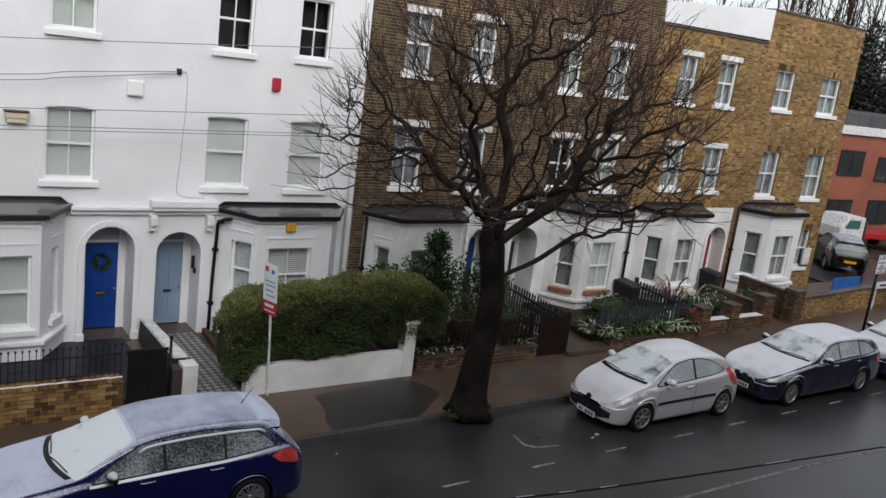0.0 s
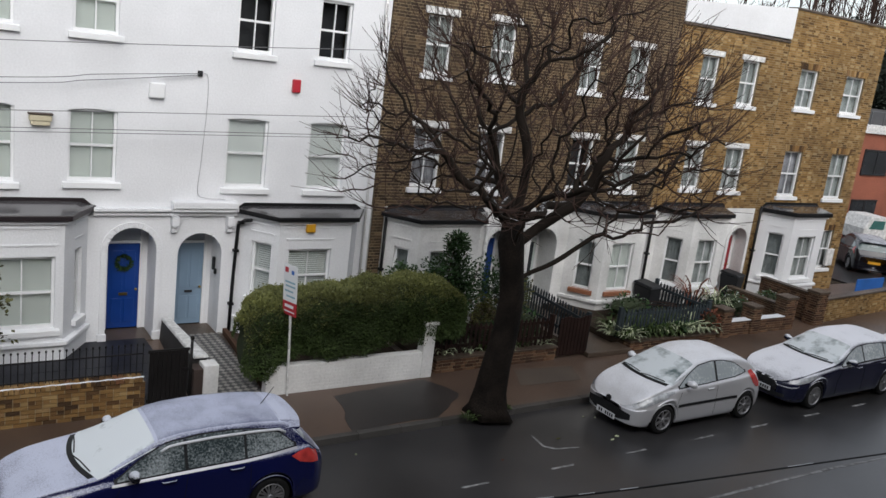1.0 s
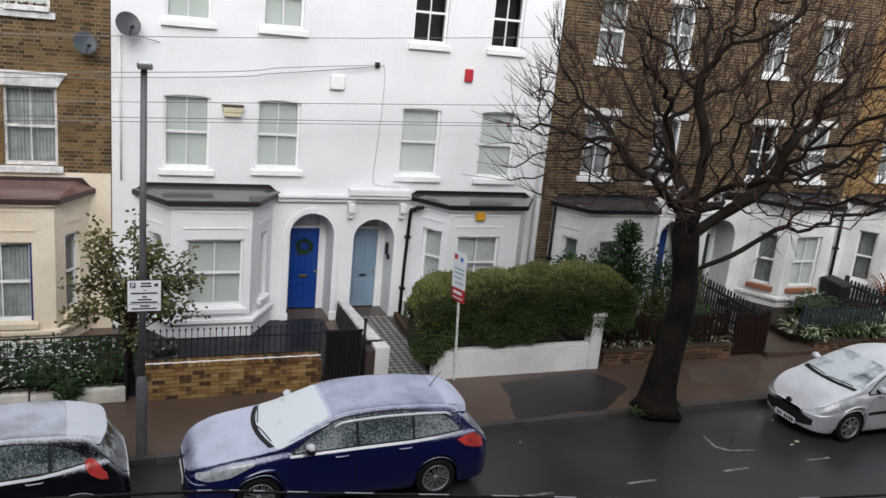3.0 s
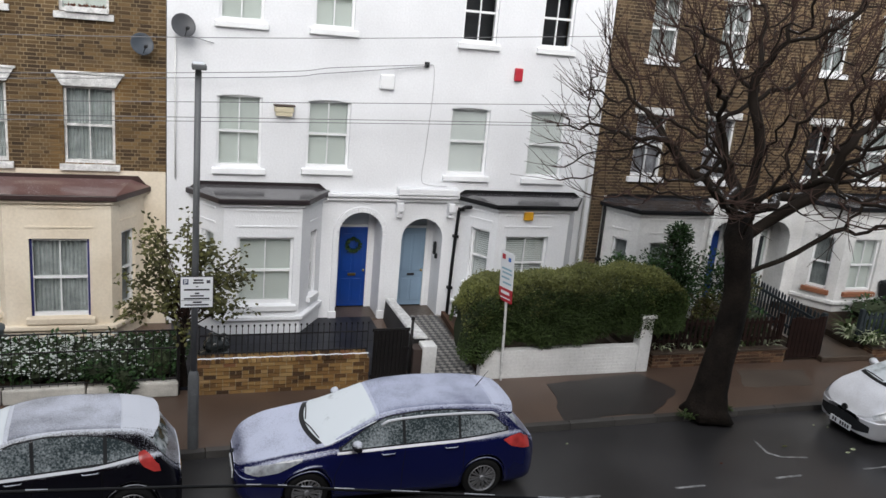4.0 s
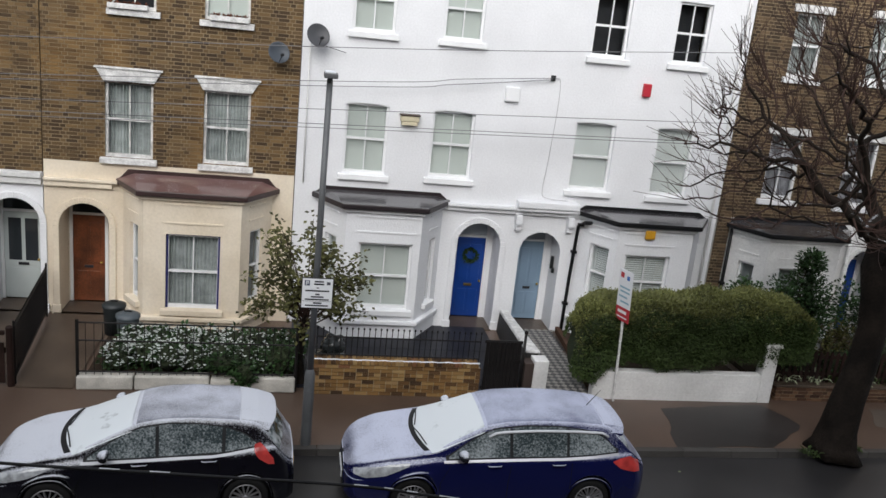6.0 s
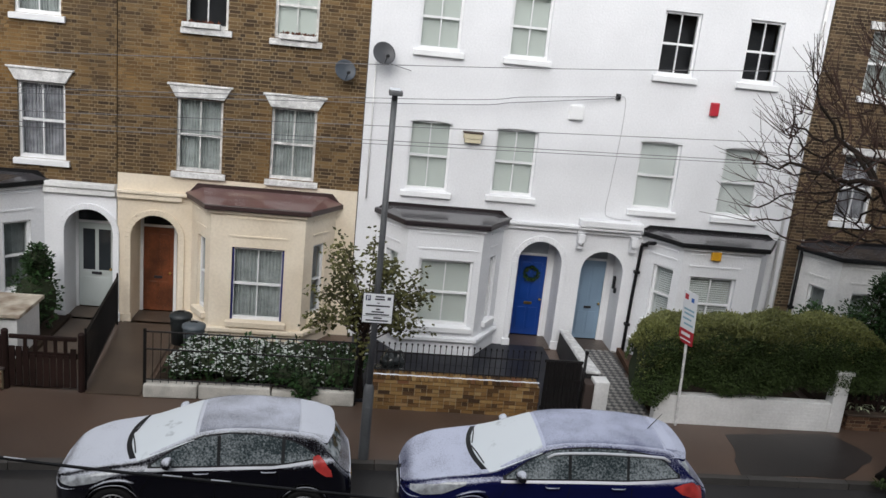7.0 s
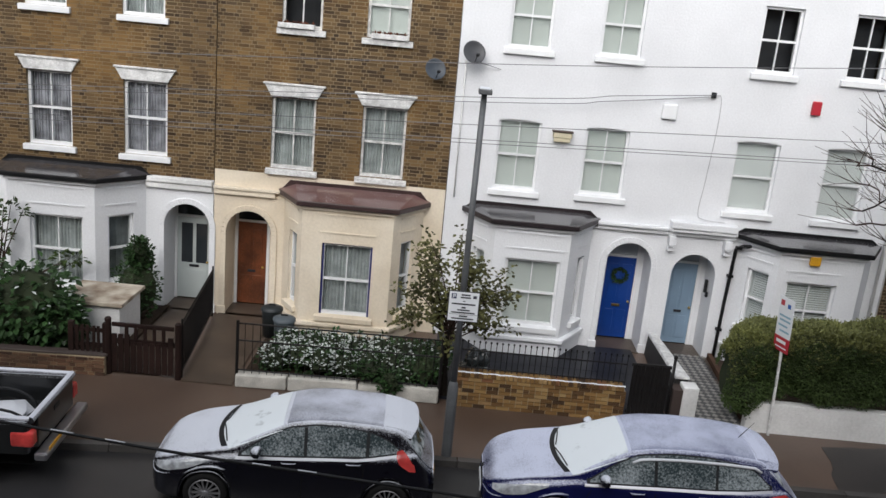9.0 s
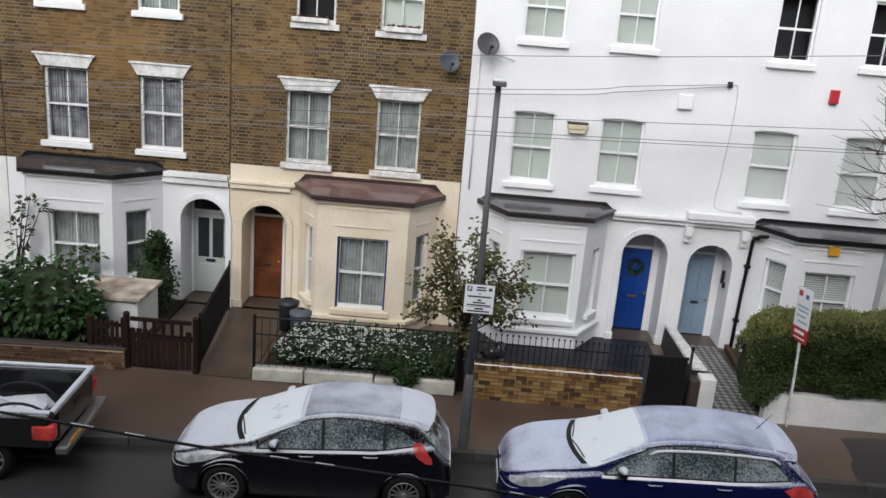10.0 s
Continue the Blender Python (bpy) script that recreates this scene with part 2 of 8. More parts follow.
DOOR_WOOD = mat("varnished_wood", (0.15, 0.046, 0.018), 0.4, var=0.35, scale=14, fine=0.3, fscale=30)
DOOR_SAGE = mat("pale_sage_paint", (0.5, 0.55, 0.54), 0.5, var=0.06)
DOOR_RED = mat("red_door_paint", (0.28, 0.015, 0.02), 0.35, var=0.1)
BRASS = mat("brass", (0.5, 0.34, 0.1), 0.3, 1.0, var=0.1)
CHROME = mat("bright_metal", (0.5, 0.5, 0.53), 0.4, 1.0, var=0.08)
ALLOY = mat("alloy_wheel", (0.3, 0.3, 0.31), 0.35, 0.5, var=0.1)
RUBBER = mat("tyre_rubber", (0.012, 0.012, 0.012), 0.8, var=0.2, spec=0.18)
UNDER = mat("underbody", (0.005, 0.005, 0.005), 0.9, var=0.2, spec=0.18)


# ---- mesh helpers ----
class Mesh:
    """Collects vertices and faces of one mesh."""

    def __init__(self):
        self.v, self.f = [], []

    def add(self, verts, faces):
        n = len(self.v)
        self.v += [tuple(p) for p in verts]
        self.f += [tuple(n + i for i in f) for f in faces]
        return self

    def box(self, x0, x1, y0, y1, z0, z1):
        return self.add([(x0, y0, z0), (x1, y0, z0), (x1, y1, z0), (x0, y1, z0), (x0, y0, z1), (x1, y0, z1), (x1, y1, z1), (x0, y1, z1)],
                        [(0, 3, 2, 1), (4, 5, 6, 7), (0, 1, 5, 4), (1, 2, 6, 5), (2, 3, 7, 6), (3, 0, 4, 7)])

    def prism(self, poly, z0, z1):
        """A flat polygon in x, y (anticlockwise) raised from z0 to z1."""
        n = len(poly)
        return self.add([(x, y, z0) for x, y in poly] + [(x, y, z1) for x, y in poly],
                        [tuple(reversed(range(n))), tuple(range(n, 2 * n))] + [(i, (i + 1) % n, n + (i + 1) % n, n + i) for i in range(n)])

    def tube(self, pts, radii, n=8, cap=True):
        """A round bar along pts, with a radius at each point."""
        pts = [Vector(p) for p in pts]
        base = len(self.v)
        side = None
        for i, p in enumerate(pts):
            d = (pts[min(i + 1, len(pts) - 1)] - pts[max(i - 1, 0)]).normalized()
            if side is None:
                side = d.orthogonal().normalized()
            side = (side - d * side.dot(d)).normalized()
            up = d.cross(side)
            r = radii[i] if isinstance(radii, (list, tuple)) else radii
            for k in range(n):
                a = 2 * math.pi * k / n
                self.v.append(tuple(p + side * (math.cos(a) * r) + up * (math.sin(a) * r)))
        for i in range(len(pts) - 1):
            for k in range(n):
                a, b = base + i * n + k, base + i * n + (k + 1) % n
                self.f.append((a, b, b + n, a + n))
        if cap:
            self.f.append(tuple(reversed(range(base, base + n))))
            self.f.append(tuple(range(base + (len(pts) - 1) * n, base + len(pts) * n)))
        return self

    def lathe(self, profile, n=20, axis="z", at=(0, 0, 0)):
        """Turns (radius, height) pairs round an axis."""
        base = len(self.v)
        for r, h in profile:
            for k in range(n):
                a = 2 * math.pi * k / n
                c, s = r * math.cos(a), r * math.sin(a)
                p = (c, s, h) if axis == "z" else (c, h, s)
                self.v.append((p[0] + at[0], p[1] + at[1], p[2] + at[2]))
        for i in range(len(profile) - 1):
            for k in range(n):
                a, b = base + i * n + k, base + i * n + (k + 1) % n
                self.f.append((a, b, b + n, a + n) if axis == "z" else (a, a + n, b + n, b))
        return self

    def blob(self, c, r, seg=10, ring=6, jitter=0.0):
        rnd = random.random
        base = len(self.v)
        for i in range(ring + 1):
            t = math.pi * i / ring
            for k in range(seg):
                a = 2 * math.pi * k / seg
                q = 1 + jitter * (rnd() - 0.5)
                self.v.append((c[0] + r[0] * q * math.sin(t) * math.cos(a), c[1] + r[1] * q * math.sin(t) * math.sin(a), c[2] - r[2] * math.cos(t)))
        for i in range(ring):
            for k in range(seg):
                a, b = base + i * seg + k, base + i * seg + (k + 1) % seg
                self.f.append((a, b, b + seg, a + seg))
        return self

    def leaf(self, p, d, n, length, width):
        """A small folded leaf at p along d."""
        d, n = Vector(d).normalized(), Vector(n)
        s = d.cross(n)
        s = s.normalized() if s.length > 1e-4 else d.orthogonal().normalized()
        up = s.cross(d)
        p = Vector(p)
        tip, mid = p + d * length, p + d * length * 0.45
        return self.add([p, mid + s * width + up * width * 0.3, tip, mid - s * width + up * width * 0.3], [(0, 1, 2), (0, 2, 3)])

    def data(self, name, material, smooth=False):
        me = bpy.data.meshes.new(name)
        me.from_pydata(self.v, [], self.f)
        for m in material if isinstance(material, (list, tuple)) else [material]:
            me.materials.append(m)
        if smooth:
            me.polygons.foreach_set("use_smooth", [True] * len(me.polygons))
        me.update()
        return me


def thing(name, at, label, category, group="", kind=""):
    """A thing's base, to which its parts belong."""
    ob = new(name)
    ob.location = at
    ob.empty_display_size = 0.1
    return tagged(ob, label, category, group, kind)


def part(name, mesh, material, parent=None, label="", kind="", m=None, bevel=0.0, smooth=False):
    """Links a mesh (or mesh data) in world coordinates, or at the pose m, under its parent."""
    data = mesh.data(name, material, smooth) if isinstance(mesh, Mesh) else mesh
    ob = new(name, data)
    place = m if m is not None else Matrix.Identity(4)
    if parent is not None:
        ob.parent = parent
        ob.matrix_parent_inverse = WORLD[parent].inverted()
    ob.matrix_basis = place
    WORLD[ob] = place if parent is None else place
    if bevel:
        mod = ob.modifiers.new("edge", "BEVEL")
        mod.width, mod.segments, mod.limit_method = bevel, 2, "ANGLE"
    return tagged(ob, label, kind=kind)


class Places(dict):
    def __missing__(self, ob):
        return Matrix.Translation(ob.location)


WORLD = Places()


def single(name, mesh, material, label, category, group="", kind="", bevel=0.0, smooth=False, m=None):
    """A thing that is one mesh."""
    ob = part(name, mesh, material, None, bevel=bevel, smooth=smooth, m=m)
    return tagged(ob, label, category, group, kind)


def panel(u0, u1, z0, z1, holes=(), arches=(), thick=0.3, top=None):
    """A wall in u (along) and z, with rectangular holes (u0, u1, z0, z1) and round-headed ones (centre, half width, base, crown); y runs into it.
    top: the height of its upper edge at u1, where it is not z1."""
    rect = list(holes) + [(c - h, c + h, b, t) for c, h, b, t in arches]
    us = sorted({u0, u1, *[min(max(v, u0), u1) for r in rect for v in r[:2]]})
    zs = sorted({z0, z1, *[min(max(v, z0), z1) for r in rect for v in r[2:]]})
    bm = bmesh.new()
    made = {}

    def vert(u, z):
        k = (round(u, 4), round(z, 4))
        if k not in made:
            made[k] = bm.verts.new((u, 0, z))
        return made[k]
    for a, b in zip(us, us[1:]):
        for c, d in zip(zs, zs[1:]):
            mu, mz = (a + b) / 2, (c + d) / 2
            if any(r[0] < mu < r[1] and r[2] < mz < r[3] for r in rect):
                continue
            bm.faces.new([vert(a, c), vert(b, c), vert(b, d), vert(a, d)])
    for c, h, b, t in arches:
        n, spring = 14, t - h
        arc = [(c - h * math.cos(math.pi * i / n), spring + h * math.sin(math.pi * i / n)) for i in range(n + 1)]
        for (a0, b0), (a1, b1) in zip(arc, arc[1:]):
            q = [vert(a0, b0), vert(a1, b1), vert(a1, t), vert(a0, t)]
            q = [v for i, v in enumerate(q) if v not in q[:i]]
            if len(q) > 2:
                try:
                    bm.faces.new(q)
                except ValueError:
                    pass
    bmesh.ops.recalc_face_normals(bm, faces=bm.faces)
    for f in bm.faces:
        if f.normal.y > 0:
            f.normal_flip()
    got = bmesh.ops.extrude_face_region(bm, geom=list(bm.faces))
    for v in [g for g in got["geom"] if isinstance(g, bmesh.types.BMVert)]:
        v.co.y += thick
    bmesh.ops.recalc_face_normals(bm, faces=bm.faces)
    if top is not None:
        for v in bm.verts:
            if v.co.z > z1 - 0.01:
                v.co.z = z1 + (top - z1) * (v.co.x - u0) / (u1 - u0)
    me = bpy.data.meshes.new("wall")
    bm.to_mesh(me)
    bm.free()
    return me


def bricks(mesh, u0, u1, z0, z1, holes=(), y=0.0, proud=0.008, seed=1, length=0.225, height=0.075):
    """Flemish bond: stretchers and headers by turns, each brick a little proud of the mortar."""
    rnd = random.Random(seed)
    row = 0
    z = z0
    joint = 0.014
    while z < z1 - 0.02:
        h = min(height, z1 - z)
        u = u0 - (0.0 if row % 2 else length * 0.75)
        k = row % 2
        while u < u1:
            w = length if k % 2 == 0 else length / 2
            a, b = max(u, u0), min(u + w - joint, u1)
            k += 1
            u += w
            cuts = [(a, b)]
            for r in holes:
                if r[2] < z + h * 0.6 and r[3] > z + h * 0.4:
                    nxt = []
                    for c, d in cuts:
                        if r[1] <= c or r[0] >= d:
                            nxt.append((c, d))
                        else:
                            nxt += [(c, r[0])] if r[0] - c > 0.02 else []
                            nxt += [(r[1], d)] if d - r[1] > 0.02 else []
                    cuts = nxt
            for c, d in cuts:
                if d - c < 0.02:
                    continue
                o = y - proud * (0.5 + rnd.random())
                t = z + h - joint
                n = len(mesh.v)
                j = 0.002
                mesh.v += [(c, o, z + rnd.uniform(0, j)), (d, o, z + rnd.uniform(0, j)), (d, o, t + rnd.uniform(-j, j)), (c, o, t), (c, y + 0.01, z), (d, y + 0.01, z), (d, y + 0.01, t), (c, y + 0.01, t)]
                mesh.f += [(n, n + 1, n + 2, n + 3), (n + 4, n + 5, n + 1, n), (n + 3, n + 2, n + 6, n + 7), (n, n + 3, n + 7, n + 4), (n + 1, n + 5, n + 6, n + 2)]
        z += height
        row += 1
    return mesh

# ---- ground, road, pavement ----
ROAD_Z = -0.115
single("ground", Mesh().box(-900, 900, -900, 900, -1.0, -0.2), EARTH, "", "", kind="structure")
road = single("road", Mesh().box(-90, 120, -13.2, -5.4, -0.4, ROAD_Z), TARMAC, "", "", kind="structure")
single("road_side", Mesh().box(32.5, 41.0, -5.398, 60, -0.4, ROAD_Z - 0.004), TARMAC, "", "", kind="structure")
single("pavement_near", Mesh().box(-90, 120, -18.0, -13.2, -0.4, 0.0), PAVING, "", "", kind="structure")


def kerb_y(x):
    """The kerb swings out slightly at the end of the street where x is negative."""
    return -5.72 - 0.1 * max(0.0, min(-x, 14.0)) + 0.012 * max(0.0, min(x, 12.0))


def front_y(x):
    """The line of the front garden walls."""
    return -3.58 - 0.05 * max(0.0, -x - 2.0) + 0.03 * max(0.0, min(x, 30.0) - 10.0)


xs = [-60, -30, -12, -8, -5, -3, -1, 0, 10, 20, 30, 32.4]
pav = Mesh()
for a, b in zip(xs, xs[1:]):
    pav.add([(a, kerb_y(a) + 0.14, -0.3), (b, kerb_y(b) + 0.14, -0.3), (b, 0.4, -0.3), (a, 0.4, -0.3), (a, kerb_y(a) + 0.14, 0), (b, kerb_y(b) + 0.14, 0), (b, 0.4, 0), (a, 0.4, 0)],
            [(4, 5, 6, 7), (0, 1, 5, 4)])
single("pavement", pav, PAVING, "", "", kind="structure")
kerb = thing("kerb", (0, -5.9, 0), "", "", kind="structure")
stone = Mesh().box(0, 0.9, 0, 0.14, -0.3, 0.004).data("kerbstone", KERB)
x = -14.0
while x < 32:
    part("kerbstone", stone, KERB, kerb, m=pose(x, kerb_y(x), random.uniform(-0.004, 0.004), 0, 0, math.degrees(math.atan2(kerb_y(x + 0.9) - kerb_y(x), 0.9))))
    x += 0.912


def flat(poly, z, thick=0.006):
    return Mesh().prism(poly, z - thick, z)


def worn(name, poly, z, material, rough_edge=0.05):
    """A thin patch with an uneven outline."""
    pts = []
    n = len(poly)
    for i in range(n):
        a, b = Vector(poly[i]), Vector(poly[(i + 1) % n])
        steps = max(2, int((b - a).length / 0.25))
        for k in range(steps):
            p = a.lerp(b, k / steps)
            pts.append((p.x + random.uniform(-1, 1) * rough_edge, p.y + random.uniform(-1, 1) * rough_edge))
    return single(name, flat(pts, z), material, "", "", kind="structure")


worn("pavement_patch", [(6.9, -5.48), (8.8, -5.46), (9.9, -4.6), (9.45, -3.72), (7.28, -3.98)], 0.006, TARMAC_OLD)
worn("pavement_patch", [(3.5, -5.5), (4.6, -5.5), (4.6, -3.7), (3.6, -3.7)], 0.005, mat("damp_paving", (0.075, 0.056, 0.046), 0.4, var=0.3, scale=3, fine=0.2))
worn("pavement_patch", [(11.5, -4.6), (13.2, -4.7), (13.6, -3.9), (11.9, -3.8)], 0.005, mat("new_paving", (0.096, 0.076, 0.06), 0.5, var=0.2, scale=3, fine=0.2))

for x0 in (-0.0, 1.95, 3.95, 5.92, 7.83, 9.8, 11.67, 13.6, 15.4, 17.3, 19.2, 21.1):
    worn("bay_line", [(x0, -7.78), (x0 + random.uniform(0.48, 0.62), -7.78), (x0 + random.uniform(0.48, 0.62), -7.73), (x0, -7.73)], ROAD_Z + 0.004, PAINT_LINE, 0.008)
worn("crack_paint", [(10.3, -6.5), (10.33, -6.5), (10.26, -6.95), (10.45, -7.12), (10.9, -7.22), (10.89, -7.245), (10.42, -7.16), (10.21, -6.98)], ROAD_Z + 0.004, PAINT_LINE, 0.012)
worn("junction_line", [(11.4, -9.62), (15.5, -9.7), (15.5, -9.64), (11.4, -9.55)], ROAD_Z + 0.004, PAINT_LINE, 0.01)
worn("junction_line", [(15.5, -9.7), (21.5, -10.1), (21.5, -10.03), (15.5, -9.64)], ROAD_Z + 0.004, PAINT_LINE, 0.01)
for _ in range(22):
    a, b = random.uniform(0.5, 16), random.uniform(-7.6, -6.0)
    lit = Mesh()
    lit.blob((a, b, ROAD_Z + 0.01), (random.uniform(0.02, 0.06), random.uniform(0.015, 0.04), 0.012), 7, 4, 0.4)
    single("fallen_leaf", lit, random.choice([LEAF_PALE, LEAF_OLIVE, LEAF_RUST]), "small wet fallen leaf on the asphalt", "leaf", "fallen leaves")

# the street's other side, behind the viewing window; unseen, it shapes skylight and reflections
single("house_opposite", Mesh().box(-60, 70, -30, -18.35, -0.3, 10.5), mat("opposite_brick", (0.12, 0.085, 0.055), 0.9, var=0.3, fine=0.2), "", "", kind="structure")


# ---- windows and doors ----
CACHE = {}


def window(parent, w, h, m, style="blind", frame_mat=None, bars=True, sill=True, sill_mat=None, drop=0.0, label="", camber=0.0):
    """A sash window in an opening w wide and h high, whose lower left corner is at the pose m; y runs into the wall."""
    jambs = frame_mat if frame_mat is not None and frame_mat.name.startswith("navy") else None
    frame_mat, sill_mat = TRIM if jambs else frame_mat or TRIM, sill_mat or TRIM
    key = (round(w, 2), round(h, 2), style, frame_mat.name, bars, sill_mat.name, round(drop, 2), jambs is not None)
    if key not in CACHE:
        s, mid = 0.055, h * 0.5
        fr = Mesh()
        for b in ((0, s, 0.07, 0.17, 0, h), (w - s, w, 0.07, 0.17, 0, h), (s, w - s, 0.07, 0.17, h - s, h), (s, w - s, 0.07, 0.17, 0, 0.07),
                  (s, w - s, 0.085, 0.15, mid - 0.025, mid + 0.025)):
            fr.box(*b)
        if bars:
            fr.box(w / 2 - 0.012, w / 2 + 0.012, 0.09, 0.14, 0.07, mid - 0.025)
            fr.box(w / 2 - 0.012, w / 2 + 0.012, 0.09, 0.14, mid + 0.025, h - s)
        up = Mesh().add([(s, 0.11, mid + 0.025), (w - s, 0.11, mid + 0.025), (w - s, 0.11, h - s), (s, 0.11, h - s)], [(0, 1, 2, 3)])
        lo = Mesh().add([(s, 0.125, 0.07), (w - s, 0.125, 0.07), (w - s, 0.125, mid - 0.025), (s, 0.125, mid - 0.025)], [(0, 1, 2, 3)])
        si = Mesh().add([(-0.09, -0.09, -0.13), (w + 0.09, -0.09, -0.13), (w + 0.09, 0.12, -0.13), (-0.09, 0.12, -0.13),
                         (-0.09, -0.09, -0.015), (w + 0.09, -0.09, -0.015), (w + 0.09, 0.12, 0.012), (-0.09, 0.12, 0.012)],
                        [(0, 3, 2, 1), (4, 5, 6, 7), (0, 1, 5, 4), (1, 2, 6, 5), (2, 3, 7, 6), (3, 0, 4, 7)])
        bl = Mesh()
        if style in ("blind", "pale_blind"):
            bl.box(0.02, w - 0.02, 0.19, 0.195, drop, h)
        elif style == "slats":
            z = 0.06
            while z < h - 0.05:
                bl.add([(0.03, 0.175, z), (w - 0.03, 0.175, z), (w - 0.03, 0.2, z + 0.035), (0.03, 0.2, z + 0.035)], [(0, 1, 2, 3)])
                z += 0.05
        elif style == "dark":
            # An added dark sheet in place of the unlit room.
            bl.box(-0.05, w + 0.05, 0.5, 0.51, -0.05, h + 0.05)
        elif style in ("net", "curtain"):
            n = 46
            rnd = random.Random(len(CACHE))
            edge = []
            for i in range(n + 1):
                u = 0.02 + (w - 0.04) * i / n
                edge.append((u, 0.22 + 0.022 * math.sin(i * 1.9) + 0.015 * rnd.random()))
            for (a, b), (c, d) in zip(edge, edge[1:]):
                bl.add([(a, b, 0.02), (c, d, 0.02), (c, d, h), (a, b, h)], [(0, 1, 2, 3)])
        if jambs:
            jm = Mesh().box(-0.002, s - 0.01, 0.06, 0.068, 0, h).box(w - s + 0.01, w + 0.002, 0.06, 0.068, 0, h).box(s - 0.01, w - s + 0.01, 0.06, 0.068, h - 0.03, h)
            CACHE[key + ("jamb",)] = jm.data("jamb", jambs)
        CACHE[key] = (fr.data("window", frame_mat), up.data("pane", GLASS), lo.data("pane", GLASS), si.data("sill", sill_mat),
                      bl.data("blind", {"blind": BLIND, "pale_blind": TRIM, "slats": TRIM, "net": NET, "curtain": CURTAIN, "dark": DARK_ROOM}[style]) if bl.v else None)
    fr, up, lo, si, bl = CACHE[key]
    win = part("window", fr, None, parent, label, m=m)
    for g in (up, lo):
        part("pane", g, None, win, m=m).visible_shadow = False
    if camber:
        hd = Mesh()
        for k in range(10):
            u0, u1 = w * k / 10, w * (k + 1) / 10
            c0, c1 = (h - camber * (2 * u / w - 1) ** 2 - 0.004 for u in (u0, u1))
            hd.add([(u0, 0.004, c0), (u1, 0.004, c1), (u1, 0.004, h), (u0, 0.004, h), (u0, 0.066, c0), (u1, 0.066, c1), (u1, 0.066, h), (u0, 0.066, h)], [(0, 1, 2, 3), (0, 4, 5, 1)])
        part("window_head", hd, WHITE, win, m=m)
    if jambs:
        part("jamb", CACHE[key + ("jamb",)], None, win, "navy-painted outer frame", m=m)
    if sill:
        part("sill", si, None, win, m=m, bevel=0.008)
    if bl:
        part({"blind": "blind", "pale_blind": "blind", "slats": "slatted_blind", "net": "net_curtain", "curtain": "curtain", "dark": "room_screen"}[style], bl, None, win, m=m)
    return win


def at_wall(x, z, y=0.0, turn=0.0):
    return pose(x, y, z, 0, 0, turn)


def ring(c, r0, r1, z, y0, y1, base):
    """A raised moulding round an arch, with its legs down to base."""
    me = Mesh()
    n = 18
    path = [(-1, base - z)] + [(-math.cos(math.pi * i / n), math.sin(math.pi * i / n)) for i in range(n + 1)] + [(1, base - z)]
    pts = []
    for i, (a, b) in enumerate(path):
        if i in (0, len(path) - 1):
            pts.append(((c + a * r0, base), (c + a * r1, base)))
        else:
            pts.append(((c + a * r0, z + b * r0), (c + a * r1, z + b * r1)))
    for (p, q), (r, s) in zip(pts, pts[1:]):
        me.add([(p[0], y0, p[1]), (q[0], y0, q[1]), (s[0], y0, s[1]), (r[0], y0, r[1]), (p[0], y1, p[1]), (q[0], y1, q[1]), (s[0], y1, s[1]), (r[0], y1, r[1])],
               [(0, 3, 2, 1), (0, 1, 5, 4), (1, 2, 6, 5), (2, 3, 7, 6), (3, 0, 4, 7)])
    return me


def front_door(parent, x0, x1, z0, z1, y, material, style="panels", fan=0.28, label=""):
    """A door leaf with its panels, handle and letter plate, in a frame with a fanlight over it."""
    w, h = x1 - x0, z1 - z0
    leaf = Mesh().box(x0, x1, y, y + 0.05, z0 + 0.02, z1)
    door = part("door", leaf, material, parent, label, bevel=0.005)
    if style == "panels":
        for a, b, c, d in ((0.14, 0.46, 0.08, 0.36), (0.54, 0.86, 0.08, 0.36), (0.14, 0.46, 0.46, 0.92), (0.54, 0.86, 0.46, 0.92)):
            part("door_panel", Mesh().box(x0 + w * a, x0 + w * b, y - 0.014, y - 0.001, z0 + h * c, z0 + h * d), material, door, bevel=0.012)
    else:
        part("door_panel", Mesh().box(x0 + w * 0.12, x0 + w * 0.88, y - 0.014, y - 0.001, z0 + h * 0.06, z0 + h * 0.36), material, door, bevel=0.012)
    if style == "glazed":
        for a, b in ((0.12, 0.45), (0.55, 0.88)):
            part("pane", Mesh().box(x0 + w * a, x0 + w * b, y - 0.008, y, z0 + h * 0.45, z0 + h * 0.93), DARK_GLASS, door)
    part("letter_plate", Mesh().box(x0 + w * 0.36, x0 + w * 0.64, y - 0.03, y - 0.015, z0 + h * 0.4, z0 + h * 0.43), BRASS if material in (DOOR_BLUE,) else INK, door, bevel=0.004)
    part("door_knob", Mesh().blob((x0 + w * 0.9, y - 0.05, z0 + h * 0.47), (0.03, 0.04, 0.03), 10, 6), BRASS, door, smooth=True)
    fr = Mesh()
    fr.box(x0 - 0.07, x0 - 0.003, y - 0.02, y + 0.08, z0, z1 + fan).box(x1 + 0.003, x1 + 0.07, y - 0.02, y + 0.08, z0, z1 + fan)
    fr.box(x0 - 0.003, x1 + 0.003, y - 0.02, y + 0.08, z1 + 0.006, z1 + 0.06)
    part("door_frame", fr, TRIM, parent, bevel=0.005)
    part("fanlight", Mesh().box(x0, x1, y + 0.01, y + 0.016, z1 + 0.06, z1 + fan + 0.3), PALE_FAN if material in (DOOR_BLUE, DOOR_PALE) and x0 < 7 else DARK_GLASS, parent)
    return door


